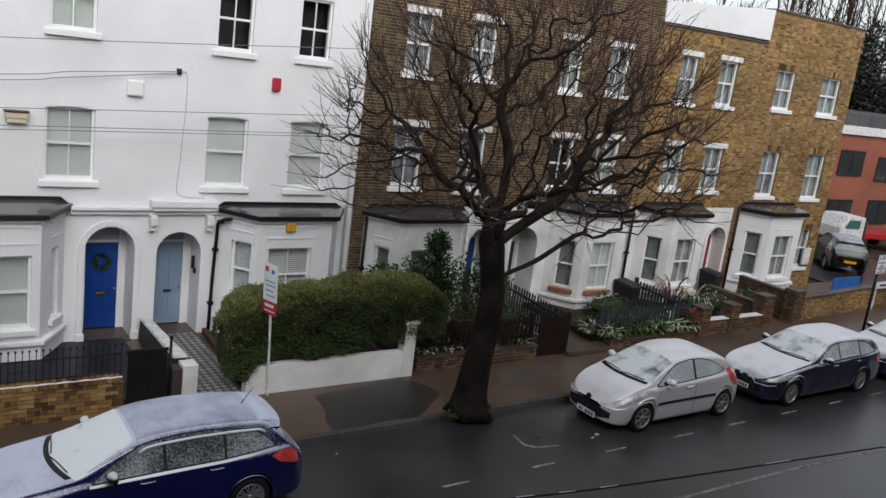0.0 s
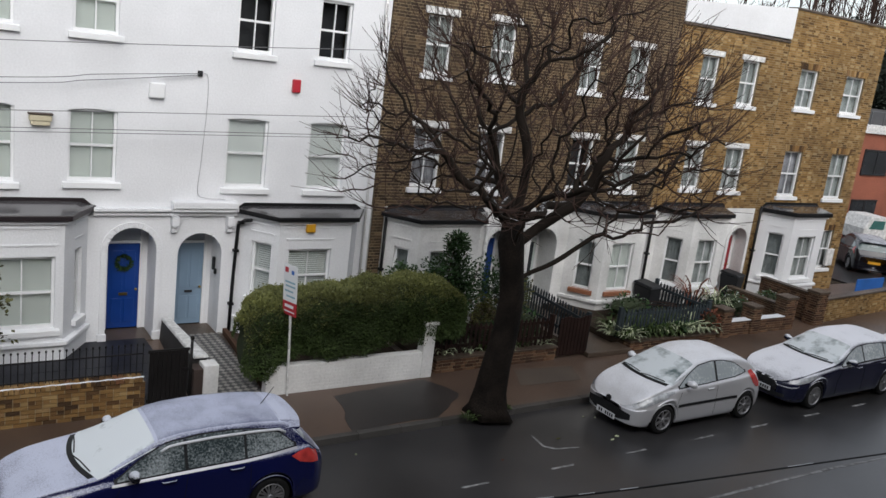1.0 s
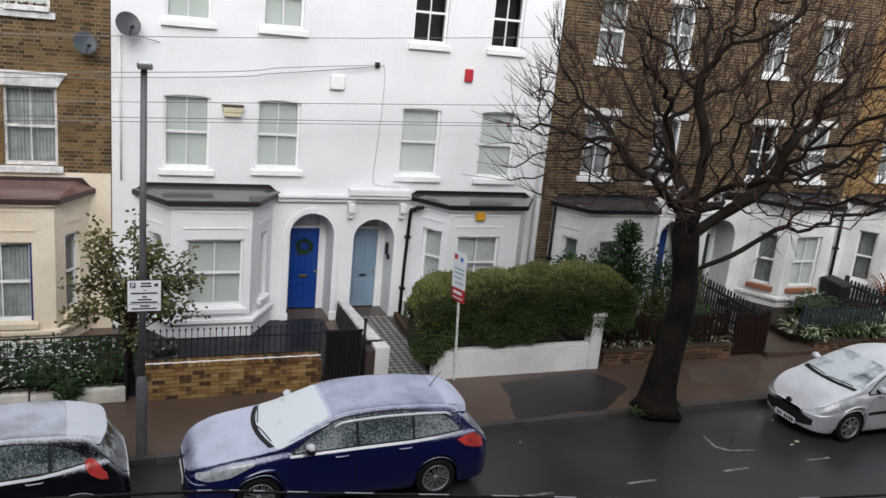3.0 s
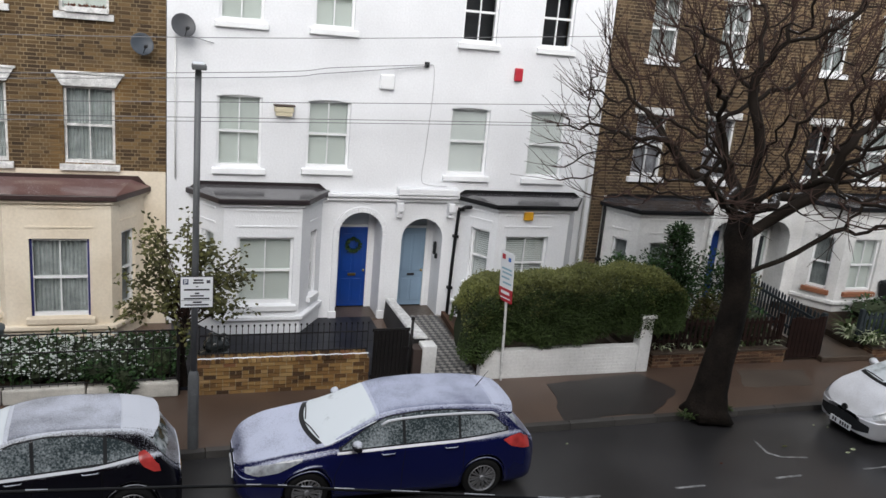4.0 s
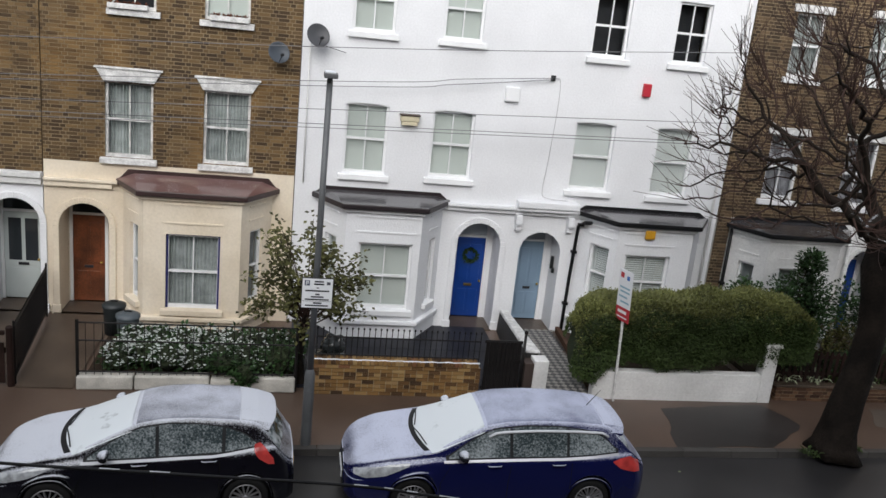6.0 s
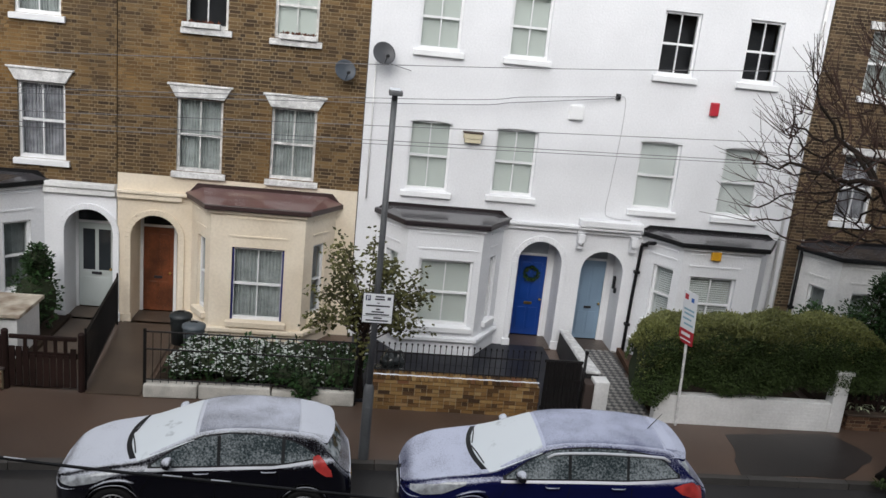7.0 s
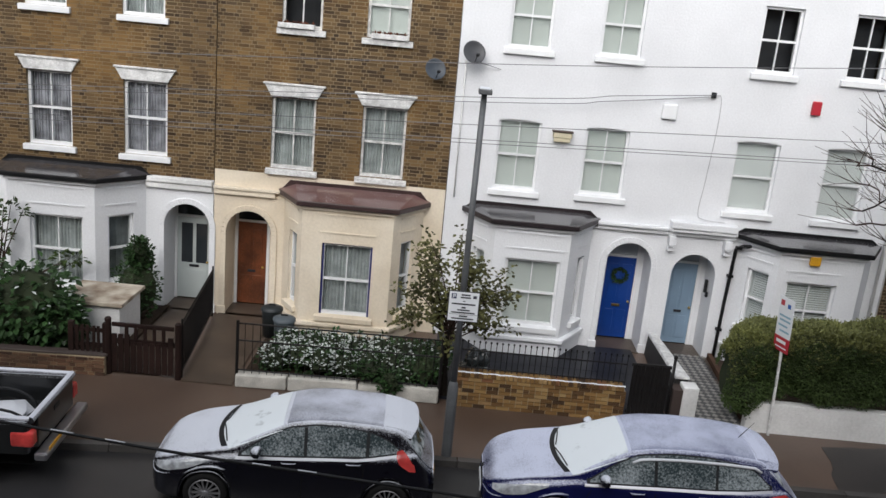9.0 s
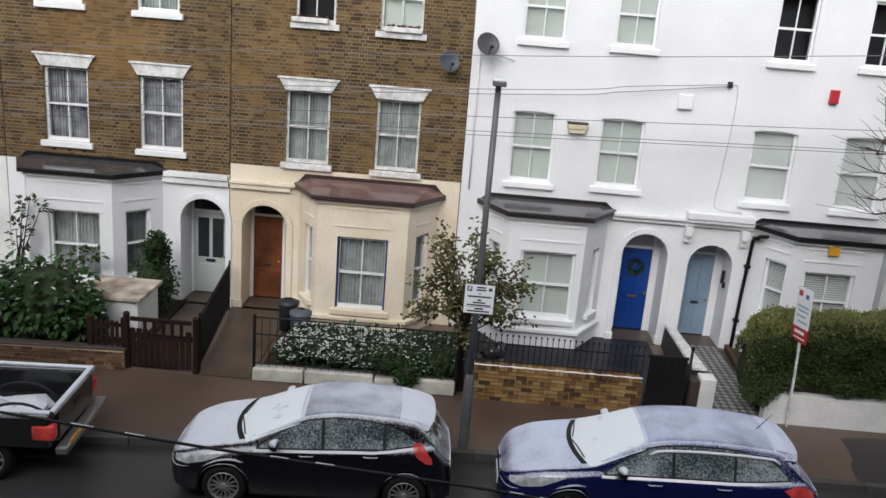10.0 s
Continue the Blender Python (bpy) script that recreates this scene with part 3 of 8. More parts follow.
# Pale base colour stands in for the reflection on the fanlight glass.
PALE_FAN = mat("reflecting_fanlight", (0.42, 0.46, 0.5), 0.25, var=0.1)
DARK_GLASS = mat("dark_glass", (0.03, 0.035, 0.04), 0.06, var=0.2, scale=5)


def porch(parent, c, h, base, crown, material, door_mat, style, dx0, dx1, dz1, depth=0.72, trim=True, label="", moulding=0.13):
    """The recess behind a round-headed opening, with the front door at its back."""
    me = Mesh()
    z1 = crown + 0.1
    me.box(c - h - 0.08, c - h - 0.002, 0.3, depth + 0.1, base, z1).box(c + h + 0.002, c + h + 0.08, 0.3, depth + 0.1, base, z1)
    me.box(c - h - 0.08, c + h + 0.08, 0.3, depth + 0.1, z1, z1 + 0.08)
    me.box(c - h - 0.002, dx0 - 0.07, depth, depth + 0.1, base, z1).box(dx1 + 0.07, c + h + 0.002, depth, depth + 0.1, base, z1)
    part("porch", me, material, parent)
    part("doorstep", Mesh().box(c - h, c + h, -0.12, depth, base - 0.15, base + 0.03), CONCRETE, parent, bevel=0.01)
    if trim:
        part("arch_moulding", ring(c, h, h + moulding, crown - h, -0.045, -0.001, base), material, parent, bevel=0.01)
        for s in (-1, 1):
            part("plinth_block", Mesh().box(c + s * (h + moulding / 2) - 0.09, c + s * (h + moulding / 2) + 0.09, -0.075, -0.002, base, base + 0.2), material, parent, bevel=0.01)
    front_door(parent, dx0, dx1, base + 0.03, dz1, depth, door_mat, style, max(0.05, crown - dz1 - 0.1), label)


def bay(parent, b0, b1, f0, f1, d, wall_mat, roof_mat, ztop, wins, sill_z, fascia=BLACK, band=None, sills=None, base=0.0, cap=0.08, rise=0.1):
    """A canted bay: back corners b0, b1 on the wall, front corners f0, f1 at depth d; wins: for each face None or (share0, share1, z0, z1, style)."""
    corners = [(b0, 0.0), (f0, -d), (f1, -d), (b1, 0.0)]
    for i in range(3):
        (ax, ay), (bx, by) = corners[i], corners[i + 1]
        L = math.hypot(bx - ax, by - ay)
        turn = math.degrees(math.atan2(by - ay, bx - ax))
        holes = []
        if wins[i]:
            s0, s1, z0, z1, style = wins[i][:5]
            holes = [(L * s0, L * s1, z0, z1)]
        me = panel(0, L, base, ztop, holes, thick=0.16)
        me.materials.append(wall_mat)
        wall = part("bay_wall", me, wall_mat, parent, m=at_wall(ax, 0, ay, turn))
        if wins[i]:
            frame_mat = wins[i][5] if len(wins[i]) > 5 else None
            m = at_wall(ax, 0, ay, turn) @ Matrix.Translation((L * s0, 0, z0))
            window(wall, L * (s1 - s0), z1 - z0, m, style, frame_mat=frame_mat, sill_mat=sills or TRIM, bars=L * (s1 - s0) > 0.7)
            for zm in (z1 + 0.22, ztop - 0.2):
                part("panel_moulding", Mesh().box(L * s0 - 0.05, L * s1 + 0.05, -0.018, -0.001, zm, zm + 0.03), wall_mat, wall, m=at_wall(ax, 0, ay, turn))

    def outline(o):
        k = o * 0.75
        return [(b0 - o, 0.0), (f0 - k, -d - o), (f1 + k, -d - o), (b1 + o, 0.0)]
    o = 0.15
    part("bay_fascia", Mesh().prism(outline(o), ztop - 0.02, ztop + cap), fascia, parent, bevel=0.015)
    zz, zt = ztop + cap + 0.002, ztop + cap + rise
    low = [(x, min(y, -0.003)) for x, y in outline(o - 0.02)]
    hi = [(b0 + 0.22, -0.003), (b1 - 0.22, -0.003)]
    roof = Mesh().add([(x, y, zz) for x, y in low] + [(x, y, zt) for x, y in hi], [(0, 1, 4), (1, 2, 5, 4), (2, 3, 5)])
    part("bay_roof", roof, roof_mat, parent)
    part("roof_flashing", Mesh().add([(b0 - 0.1, -0.03, zz - 0.02), (b1 + 0.1, -0.03, zz - 0.02), (b1 - 0.1, -0.03, zt + 0.07), (b0 + 0.1, -0.03, zt + 0.07), (b0 - 0.1, -0.002, zz - 0.02), (b1 + 0.1, -0.002, zz - 0.02), (b1 - 0.1, -0.002, zt + 0.07), (b0 + 0.1, -0.002, zt + 0.07)],
                                     [(0, 1, 2, 3), (3, 2, 6, 7), (0, 3, 7, 4), (1, 5, 6, 2)]), fascia, parent)
    part("cornice", Mesh().prism(outline(0.07), ztop - 0.1, ztop - 0.022), wall_mat, parent, bevel=0.02)
    if band:
        part("sill_band", Mesh().prism(outline(0.1), sill_z - 0.1, sill_z), wall_mat, parent, bevel=0.02)
        part("bay_plinth", Mesh().prism(outline(0.03), base - 0.05, sill_z - 0.102), wall_mat, parent)


def house(label, x0, x1, top, upper, ground, split, windows, arch=None, bay_hole=None, style_label="", seed=1, depth=8.0, sill_mat=None, lintel=None, extra=()):
    """A terraced house: its front wall with openings, side and back walls, roof and sash windows."""
    ob = thing("house", ((x0 + x1) / 2, 4, 0), label, "house", "terraced houses")
    holes = [(a, b, c, d) for a, b, c, d, *_ in windows]
    ups = [h for h in holes if h[2] >= split]
    lows = [h for h in holes if h[2] < split] + ([bay_hole] if bay_hole else [])
    brick = upper.name.endswith("brick")
    me = panel(x0, x1, split, top, ups)
    me.materials.append(MORTAR if brick else upper)
    wall = part("wall", me, None, ob)
    if brick:
        pieces = Mesh()
        gaps = list(ups) + list(extra)
        bricks(pieces, x0, x1, split, min(top, 10.3), gaps, 0.0, seed=seed)
        part("brickwork", pieces, upper, wall, kind="stuff")
    me = panel(x0, x1, -0.2, split, lows, [arch] if arch else ())
    me.materials.append(MORTAR if ground.name.endswith("brick") else ground)
    low_wall = part("wall", me, None, ob)
    if ground.name.endswith("brick"):
        pieces = Mesh()
        bricks(pieces, x0, x1, 0.0, split, lows + [(a - b, a + b, c, d) for a, b, c, d in ([arch] if arch else [])], 0.0, seed=seed + 50)
        part("brickwork", pieces, ground, low_wall, kind="stuff")
    shell = Mesh()
    shell.box(x0 + 0.001, x0 + 0.12, 0.301, depth, 0, top - 0.3).box(x1 - 0.12, x1 - 0.001, 0.301, depth, 0, top - 0.3).box(x0 + 0.121, x1 - 0.121, depth - 0.2, depth, 0, top - 0.3)
    part("side_wall", shell, MORTAR, ob)
    part("roof", Mesh().box(x0 + 0.002, x1 - 0.002, 0.302, depth, top - 0.298, top - 0.18), LEAD, ob)
    part("parapet_coping", Mesh().box(x0 + 0.003, x1 - 0.003, -0.05, 0.36, top + 0.001, top + 0.07), CONCRETE, ob, bevel=0.01)
    # Added partition and floors, painted dark so the rooms look unlit.
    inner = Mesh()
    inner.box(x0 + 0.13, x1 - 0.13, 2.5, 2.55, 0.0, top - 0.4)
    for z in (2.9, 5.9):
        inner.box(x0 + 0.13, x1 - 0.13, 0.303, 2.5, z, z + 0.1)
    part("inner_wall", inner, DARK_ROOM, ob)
    for a, b, c, d, style, *rest in windows:
        opt = rest[0] if rest else {}
        window(wall if c >= split else low_wall, b - a, d - c, at_wall(a, c), style, sill_mat=sill_mat, **opt)
        if lintel == "flared":
            t = Mesh().add([(a - 0.02, -0.06, d), (b + 0.02, -0.06, d), (b + 0.16, -0.06, d + 0.24), (a - 0.16, -0.06, d + 0.24), (a - 0.02, 0.07, d), (b + 0.02, 0.07, d), (b + 0.16, 0.07, d + 0.24), (a - 0.16, 0.07, d + 0.24)],
                           [(0, 1, 2, 3), (1, 5, 6, 2), (2, 6, 7, 3), (0, 3, 7, 4), (0, 4, 5, 1), (4, 7, 6, 5)])
            part("lintel", t, TRIM_OLD, wall, bevel=0.012)
            part("lintel_moulding", Mesh().box(a - 0.19, b + 0.19, -0.09, 0.05, d + 0.242, d + 0.285), TRIM_OLD, wall, bevel=0.01)
        elif lintel == "straight":
            part("lintel", Mesh().box(a - 0.12, b + 0.12, -0.05, 0.06, d + 0.002, d + 0.17), TRIM_OLD, wall, bevel=0.015)
        elif lintel == "gauged":
            n = 9
            for i in range(n):
                u0, u1 = a - 0.05 + (b - a + 0.1) * i / n, a - 0.05 + (b - a + 0.1) * (i + 1) / n - 0.012
                part("brick", Mesh().add([(u0, -0.02, d), (u1, -0.02, d), (u1 + (i - 4) * 0.012, -0.02, d + 0.21), (u0 + (i - 4) * 0.012, -0.02, d + 0.21), (u0, 0.03, d), (u1, 0.03, d), (u1 + (i - 4) * 0.012, 0.03, d + 0.21), (u0 + (i - 4) * 0.012, 0.03, d + 0.21)],
                                         [(0, 1, 2, 3), (1, 5, 6, 2), (2, 6, 7, 3), (0, 3, 7, 4), (0, 4, 5, 1)]), BRICK_WALL, wall)
    return ob, wall, low_wall


# the terrace, from the house where x is least
OLD = dict(frame_mat=TRIM_OLD)
house_z, wz, _ = house("dark brown brick terraced house", -16.0, -10.02, 9.6, BRICK_DARK, WHITE_OLD, 3.05,
                       [(-12.2, -11.3, 3.5, 5.05, "net")], seed=3)

house_a, wa, la = house("brown brick terraced house with white rendered ground floor", -10.0, -5.07, 9.6, BRICK_BROWN, WHITE, 3.05,
                        [(-9.1, -8.14, 3.5, 5.09, "curtain"), (-7.03, -6.09, 3.47, 5.05, "curtain"), (-9.1, -8.2, 6.42, 7.8, "net"), (-7.05, -6.15, 6.38, 7.75, "net")],
                        (-5.64, 0.5, 0.0, 2.47), (-9.2, -7.0, 0.4, 2.6), seed=11, lintel="flared")
porch(house_a, -5.64, 0.5, 0.0, 2.47, WHITE, DOOR_SAGE, "glazed", -6.08, -5.3, 1.99, label="pale sage front door with two glass panels")
bay(house_a, -9.65, -6.55, -9.15, -7.33, 0.85, WHITE, LEAD, 2.97, [None, (0.24, 0.86, 0.65, 2.17, "net"), (0.25, 0.75, 0.7, 2.2, "net")], 0.5, band=True)
part("cornice", Mesh().box(-6.55, -5.08, -0.12, -0.002, 2.92, 3.04).box(-6.55, -5.08, -0.08, -0.002, 2.78, 2.915), WHITE_OLD, house_a, bevel=0.02)

house_b, wb, lb = house("brown brick terraced house with cream rendered ground floor", -5.05, -0.02, 9.6, BRICK_BROWN, BEIGE, 3.32,
                        [(-3.86, -2.92, 3.45, 5.0, "net", OLD), (-1.92, -0.98, 3.44, 4.97, "net", OLD), (-3.72, -2.88, 6.42, 7.75, "dark", OLD), (-1.95, -1.06, 6.37, 7.72, "blind", OLD)],
                        (-4.27, 0.5, 0.0, 2.44), (-3.1, -0.9, 0.4, 2.6), seed=21, lintel="flared", sill_mat=TRIM_OLD)
porch(house_b, -4.27, 0.5, 0.0, 2.44, BEIGE, DOOR_WOOD, "panels", -4.68, -4.02, 2.0, label="varnished brown wooden front door")
NAVY = mat("navy_frame_paint", (0.02, 0.025, 0.14), 0.5, var=0.2)
bay(house_b, -3.5, -0.45, -2.95, -1.03, 0.88, BEIGE, LEAD_BROWN, 2.92, [(0.35, 0.75, 0.6, 2.2, "net"), (0.23, 0.79, 0.52, 2.12, "net", NAVY), (0.3, 0.72, 0.6, 2.2, "net")], 0.36,
    fascia=mat("brown_fascia", (0.045, 0.025, 0.024), 0.4, var=0.2), band=True, cap=0.09, rise=0.14, sills=BEIGE)
part("cornice", Mesh().box(-5.04, -3.6, -0.12, -0.002, 2.9, 2.97).box(-5.04, -3.7, -0.08, -0.002, 2.78, 2.895), BEIGE, house_b, bevel=0.015)

house_c, wc, lc = house("white rendered terraced house with a dark blue front door", 0.0, 4.9, 9.6, WHITE, WHITE, 3.1,
                        [(0.98, 1.9, 3.46, 4.98, "blind", dict(camber=0.038)), (2.85, 3.78, 3.5, 4.97, "blind", dict(camber=0.038)), (1.0, 1.88, 6.45, 7.78, "blind"), (2.9, 3.75, 6.45, 7.75, "blind")],
                        (4.16, 0.5, 0.0, 2.53), (0.9, 2.9, 0.4, 2.6), seed=31)
porch(house_c, 4.16, 0.5, 0.0, 2.53, WHITE, DOOR_BLUE, "panels", 3.83, 4.5, 2.0, label="glossy royal blue front door with brass fittings")
bay(house_c, 0.52, 3.27, 1.1, 2.7, 0.88, WHITE, LEAD, 2.92, [(0.3, 0.7, 0.75, 2.2, "blind"), (0.18, 0.9, 0.7, 2.17, "blind"), (0.45, 0.75, 0.75, 2.2, "blind")], 0.46, band=True, cap=0.09, rise=0.08,
    fascia=mat("dark_brown_fascia", (0.02, 0.014, 0.016), 0.4, var=0.2))
house_d, wd, ld = house("white rendered terraced house with a pale blue front door", 4.9, 9.8, 9.6, WHITE, WHITE, 3.1,
                        [(6.06, 7.0, 3.44, 4.98, "pale_blind", dict(bars=False, camber=0.038)), (8.0, 8.92, 3.43, 5.0, "pale_blind", dict(bars=False, camber=0.038)), (6.15, 6.96, 6.4, 7.74, "dark"), (8.03, 8.81, 6.42, 7.74, "dark")],
                        (5.62, 0.49, 0.0, 2.4), (7.0, 9.0, 0.4, 2.6), seed=41)
porch(house_d, 5.62, 0.49, 0.0, 2.4, WHITE, DOOR_PALE, "panels", 5.3, 5.93, 1.99, trim=False, label="pale grey-blue front door with black letter plate")
bay(house_d, 6.46, 9.45, 7.1, 8.86, 0.88, WHITE, LEAD, 2.9, [(0.35, 0.83, 1.0, 2.3, "slats"), (0.13, 0.73, 0.95, 2.22, "slats"), None], 0.46, band=True, cap=0.08, rise=0.05)
for ob_, a, b in ((house_c, 3.35, 4.9), (house_d, 4.9, 6.4)):
    part("cornice", Mesh().box(a, b, -0.16, -0.002, 2.9, 2.98).box(a, b, -0.09, -0.002, 2.8, 2.895), WHITE, ob_, bevel=0.02)
part("entablature", Mesh().box(4.92, 6.36, -0.24, -0.003, 2.985, 3.14).box(4.95, 6.33, -0.2, -0.004, 2.905, 2.984), WHITE, house_d, bevel=0.02)
for x in (5.0, 6.22):
    part("corbel", Mesh().box(x - 0.075, x + 0.075, -0.2, -0.002, 2.6, 2.8).box(x - 0.06, x + 0.06, -0.13, -0.003, 2.45, 2.598).blob((x, -0.14, 2.62), (0.07, 0.06, 0.09), 10, 6), WHITE, house_d, bevel=0.01)

house_e, we, le = house("sooty brown brick terraced house with white ground floor", 9.83, 14.7, 10.3, BRICK_DARK, WHITE_OLD, 3.05,
                        [(10.8, 11.63, 3.55, 5.07, "curtain"), (12.78, 13.62, 3.5, 5.06, "curtain"), (10.82, 11.57, 6.38, 7.8, "net"), (12.76, 13.53, 6.45, 7.85, "net")],
                        (13.92, 0.45, 0.0, 2.42), (10.9, 12.3, 0.4, 2.5), seed=51, lintel="straight")
porch(house_e, 13.92, 0.45, 0.0, 2.42, WHITE_OLD, DOOR_BLUE, "panels", 13.6, 14.25, 2.0, label="dark blue front door in shade")
bay(house_e, 10.2, 13.2, 10.75, 12.55, 0.88, WHITE_OLD, LEAD, 2.84, [(0.35, 0.75, 0.8, 2.1, "net"), (0.2, 0.8, 0.75, 2.1, "net"), (0.3, 0.7, 0.8, 2.1, "net")], 0.5, band=True, cap=0.08)
strip_ = Mesh()
bricks(strip_, 9.832, 10.16, 0.0, 3.05, (), -0.03, seed=57)
part("pier_core", Mesh().box(9.832, 10.16, -0.03, -0.002, 0.0, 3.05), MORTAR, le)
part("brickwork", strip_, BRICK_DARK, le, kind="stuff")
house_f, wf, lf = house("brown brick terraced house with white bay", 14.72, 19.5, 10.3, BRICK_DARK, WHITE_OLD, 3.05,
                        [(15.95, 16.8, 3.6, 5.06, "dark"), (17.68, 18.62, 3.62, 5.1, "net"), (15.86, 16.6, 6.38, 7.75, "net"), (17.62, 18.45, 6.45, 7.75, "net")],
                        (15.44, 0.48, 0.0, 2.45), (16.8, 18.5, 0.4, 2.5), seed=61, lintel="straight")
porch(house_f, 15.44, 0.48, 0.0, 2.45, WHITE_OLD, DOOR_SAGE, "glazed", 15.1, 15.8, 2.0, label="grey front door")
bay(house_f, 16.35, 19.3, 17.0, 18.6, 0.88, WHITE_OLD, LEAD, 3.0, [(0.3, 0.78, 0.75, 2.2, "net"), (0.2, 0.75, 0.75, 2.2, "blind"), (0.3, 0.7, 0.8, 2.1, "net")], 0.5, band=True, cap=0.1, sills=TERRACOTTA)
house_g, wg, lg = house("ochre brick terraced house with a white parapet", 19.52, 24.6, 8.62, BRICK_OCHRE, WHITE_OLD, 3.1,
                        [(20.66, 21.52, 3.72, 5.07, "net"), (22.52, 23.46, 3.68, 5.09, "net"), (20.63, 21.43, 6.44, 7.85, "net"), (22.5, 23.36, 6.48, 7.88, "net")],
                        (23.96, 0.46, 0.1, 2.42), (20.8, 22.2, 0.4, 2.5), seed=71, lintel="straight")
porch(house_g, 23.96, 0.46, 0.1, 2.42, WHITE_OLD, DOOR_RED, "panels", 23.62, 24.28, 2.05, depth=0.45, label="dark red front door")
bay(house_g, 20.0, 22.95, 20.62, 22.2, 0.88, WHITE_OLD, LEAD, 3.0, [(0.3, 0.78, 0.75, 2.25, "net"), (0.22, 0.78, 0.75, 2.25, "net"), (0.3, 0.7, 0.8, 2.1, "net")], 0.5, band=True, cap=0.1)
part("parapet", Mesh().add([(19.5, -0.06, 8.7), (24.6, -0.06, 8.74), (24.6, 0.3, 8.74), (19.5, 0.3, 8.7), (19.5, -0.06, 9.3), (24.6, -0.06, 9.72), (24.6, 0.3, 9.72), (19.5, 0.3, 9.3)],
                           [(0, 3, 2, 1), (4, 5, 6, 7), (0, 1, 5, 4), (1, 2, 6, 5), (2, 3, 7, 6), (3, 0, 4, 7)]), WHITE, house_g, bevel=0.02)
house_h, wh_, lh = house("ochre brick end house with a white bay", 24.62, 30.03, 9.7, BRICK_OCHRE, BRICK_OCHRE, 3.1,
                         [(25.57, 26.58, 3.55, 5.12, "curtain"), (28.28, 29.36, 3.5, 5.14, "net"), (25.5, 26.5, 6.58, 7.88, "net"), (28.12, 29.26, 6.58, 7.88, "net"), (28.75, 29.5, 0.85, 2.3, "net")],
                         None, (25.6, 27.4, 0.4, 2.5), seed=81, lintel="gauged")
bay(house_h, 24.98, 28.1, 25.62, 27.42, 0.88, WHITE, LEAD, 3.03, [(0.3, 0.8, 0.8, 2.35, "net"), (0.22, 0.78, 0.8, 2.3, "net"), (0.3, 0.7, 0.8, 2.1, "net")], 0.6, band=True, cap=0.12)

# ---- front gardens ----
def rail(name, a, b, z0, z1, step, label, rails=(0.08, 0.95), r=0.009, finial=False, posts=True, rail_r=0.014, ends=0.02, spear=0.0):
    """Iron railings from a to b (x, y), from height z0 to z1."""
    ob = thing(name, (a[0], a[1], 0), label, "railing", "railings")
    A, B = Vector((a[0], a[1], 0)), Vector((b[0], b[1], 0))
    n = max(2, int((B - A).length / step))
    bar = Mesh().tube([(0, 0, z0), (0, 0, z1 + spear)], r, 6)
    if finial:
        bar.blob((0, 0, z1 + spear + 0.018), (0.02, 0.02, 0.026), 7, 5)
    bar = bar.data("bar", IRON)
    for i in range(n + 1):
        p = A.lerp(B, i / n)
        part("bar", bar, IRON, ob, m=Matrix.Translation(p))
    for f in rails:
        z = z0 + (z1 - z0) * f
        part("rail", Mesh().tube([(A.x, A.y, z), (B.x, B.y, z)], rail_r, 6), IRON, ob)
    if posts:
        for p in (A, B):
            part("post", Mesh().tube([(p.x, p.y, 0), (p.x, p.y, z1 + 0.05)], ends, 8), IRON, ob)
    return ob


def brick_wall(name, x0, x1, y0, y1, z1, label, material, coping=None, length=0.225, height=0.075, core=MORTAR):
    """A garden wall of single bricks round a mortar core."""
    ob = thing(name, ((x0 + x1) / 2, (y0 + y1) / 2, 0), label, "wall", "garden walls")
    part("core", Mesh().box(x0 + 0.01, x1 - 0.01, y0 + 0.012, y1 - 0.01, 0, z1 - 0.01), core, ob)
    rows_ = int(round(z1 / height))
    rnd = random.Random(int(x0 * 10))
    shapes = {}
    for r in range(rows_):
        u = x0 - (0 if r % 2 else length / 2)
        k = r
        while u < x1 - 0.01:
            w = length if (r // 1) % 3 != 2 else length / 2
            a, b = max(u, x0), min(u + w - 0.011, x1)
            u += w
            if b - a < 0.03:
                continue
            key = round(b - a, 2)
            if key not in shapes:
                shapes[key] = Mesh().box(0, key, 0, 0.06, 0, height - 0.011).data("brick", material)
            part("brick", shapes[key], material, ob, m=pose(a, y0 - rnd.uniform(0, 0.006), r * height + rnd.uniform(-0.001, 0.001), 0, 0, rnd.uniform(-0.4, 0.4)))
    if coping:
        part("coping", Mesh().box(x0 - 0.02, x1 + 0.02, y0 - 0.03, y1 + 0.03, z1, z1 + 0.06), coping, ob, bevel=0.012)
    return ob


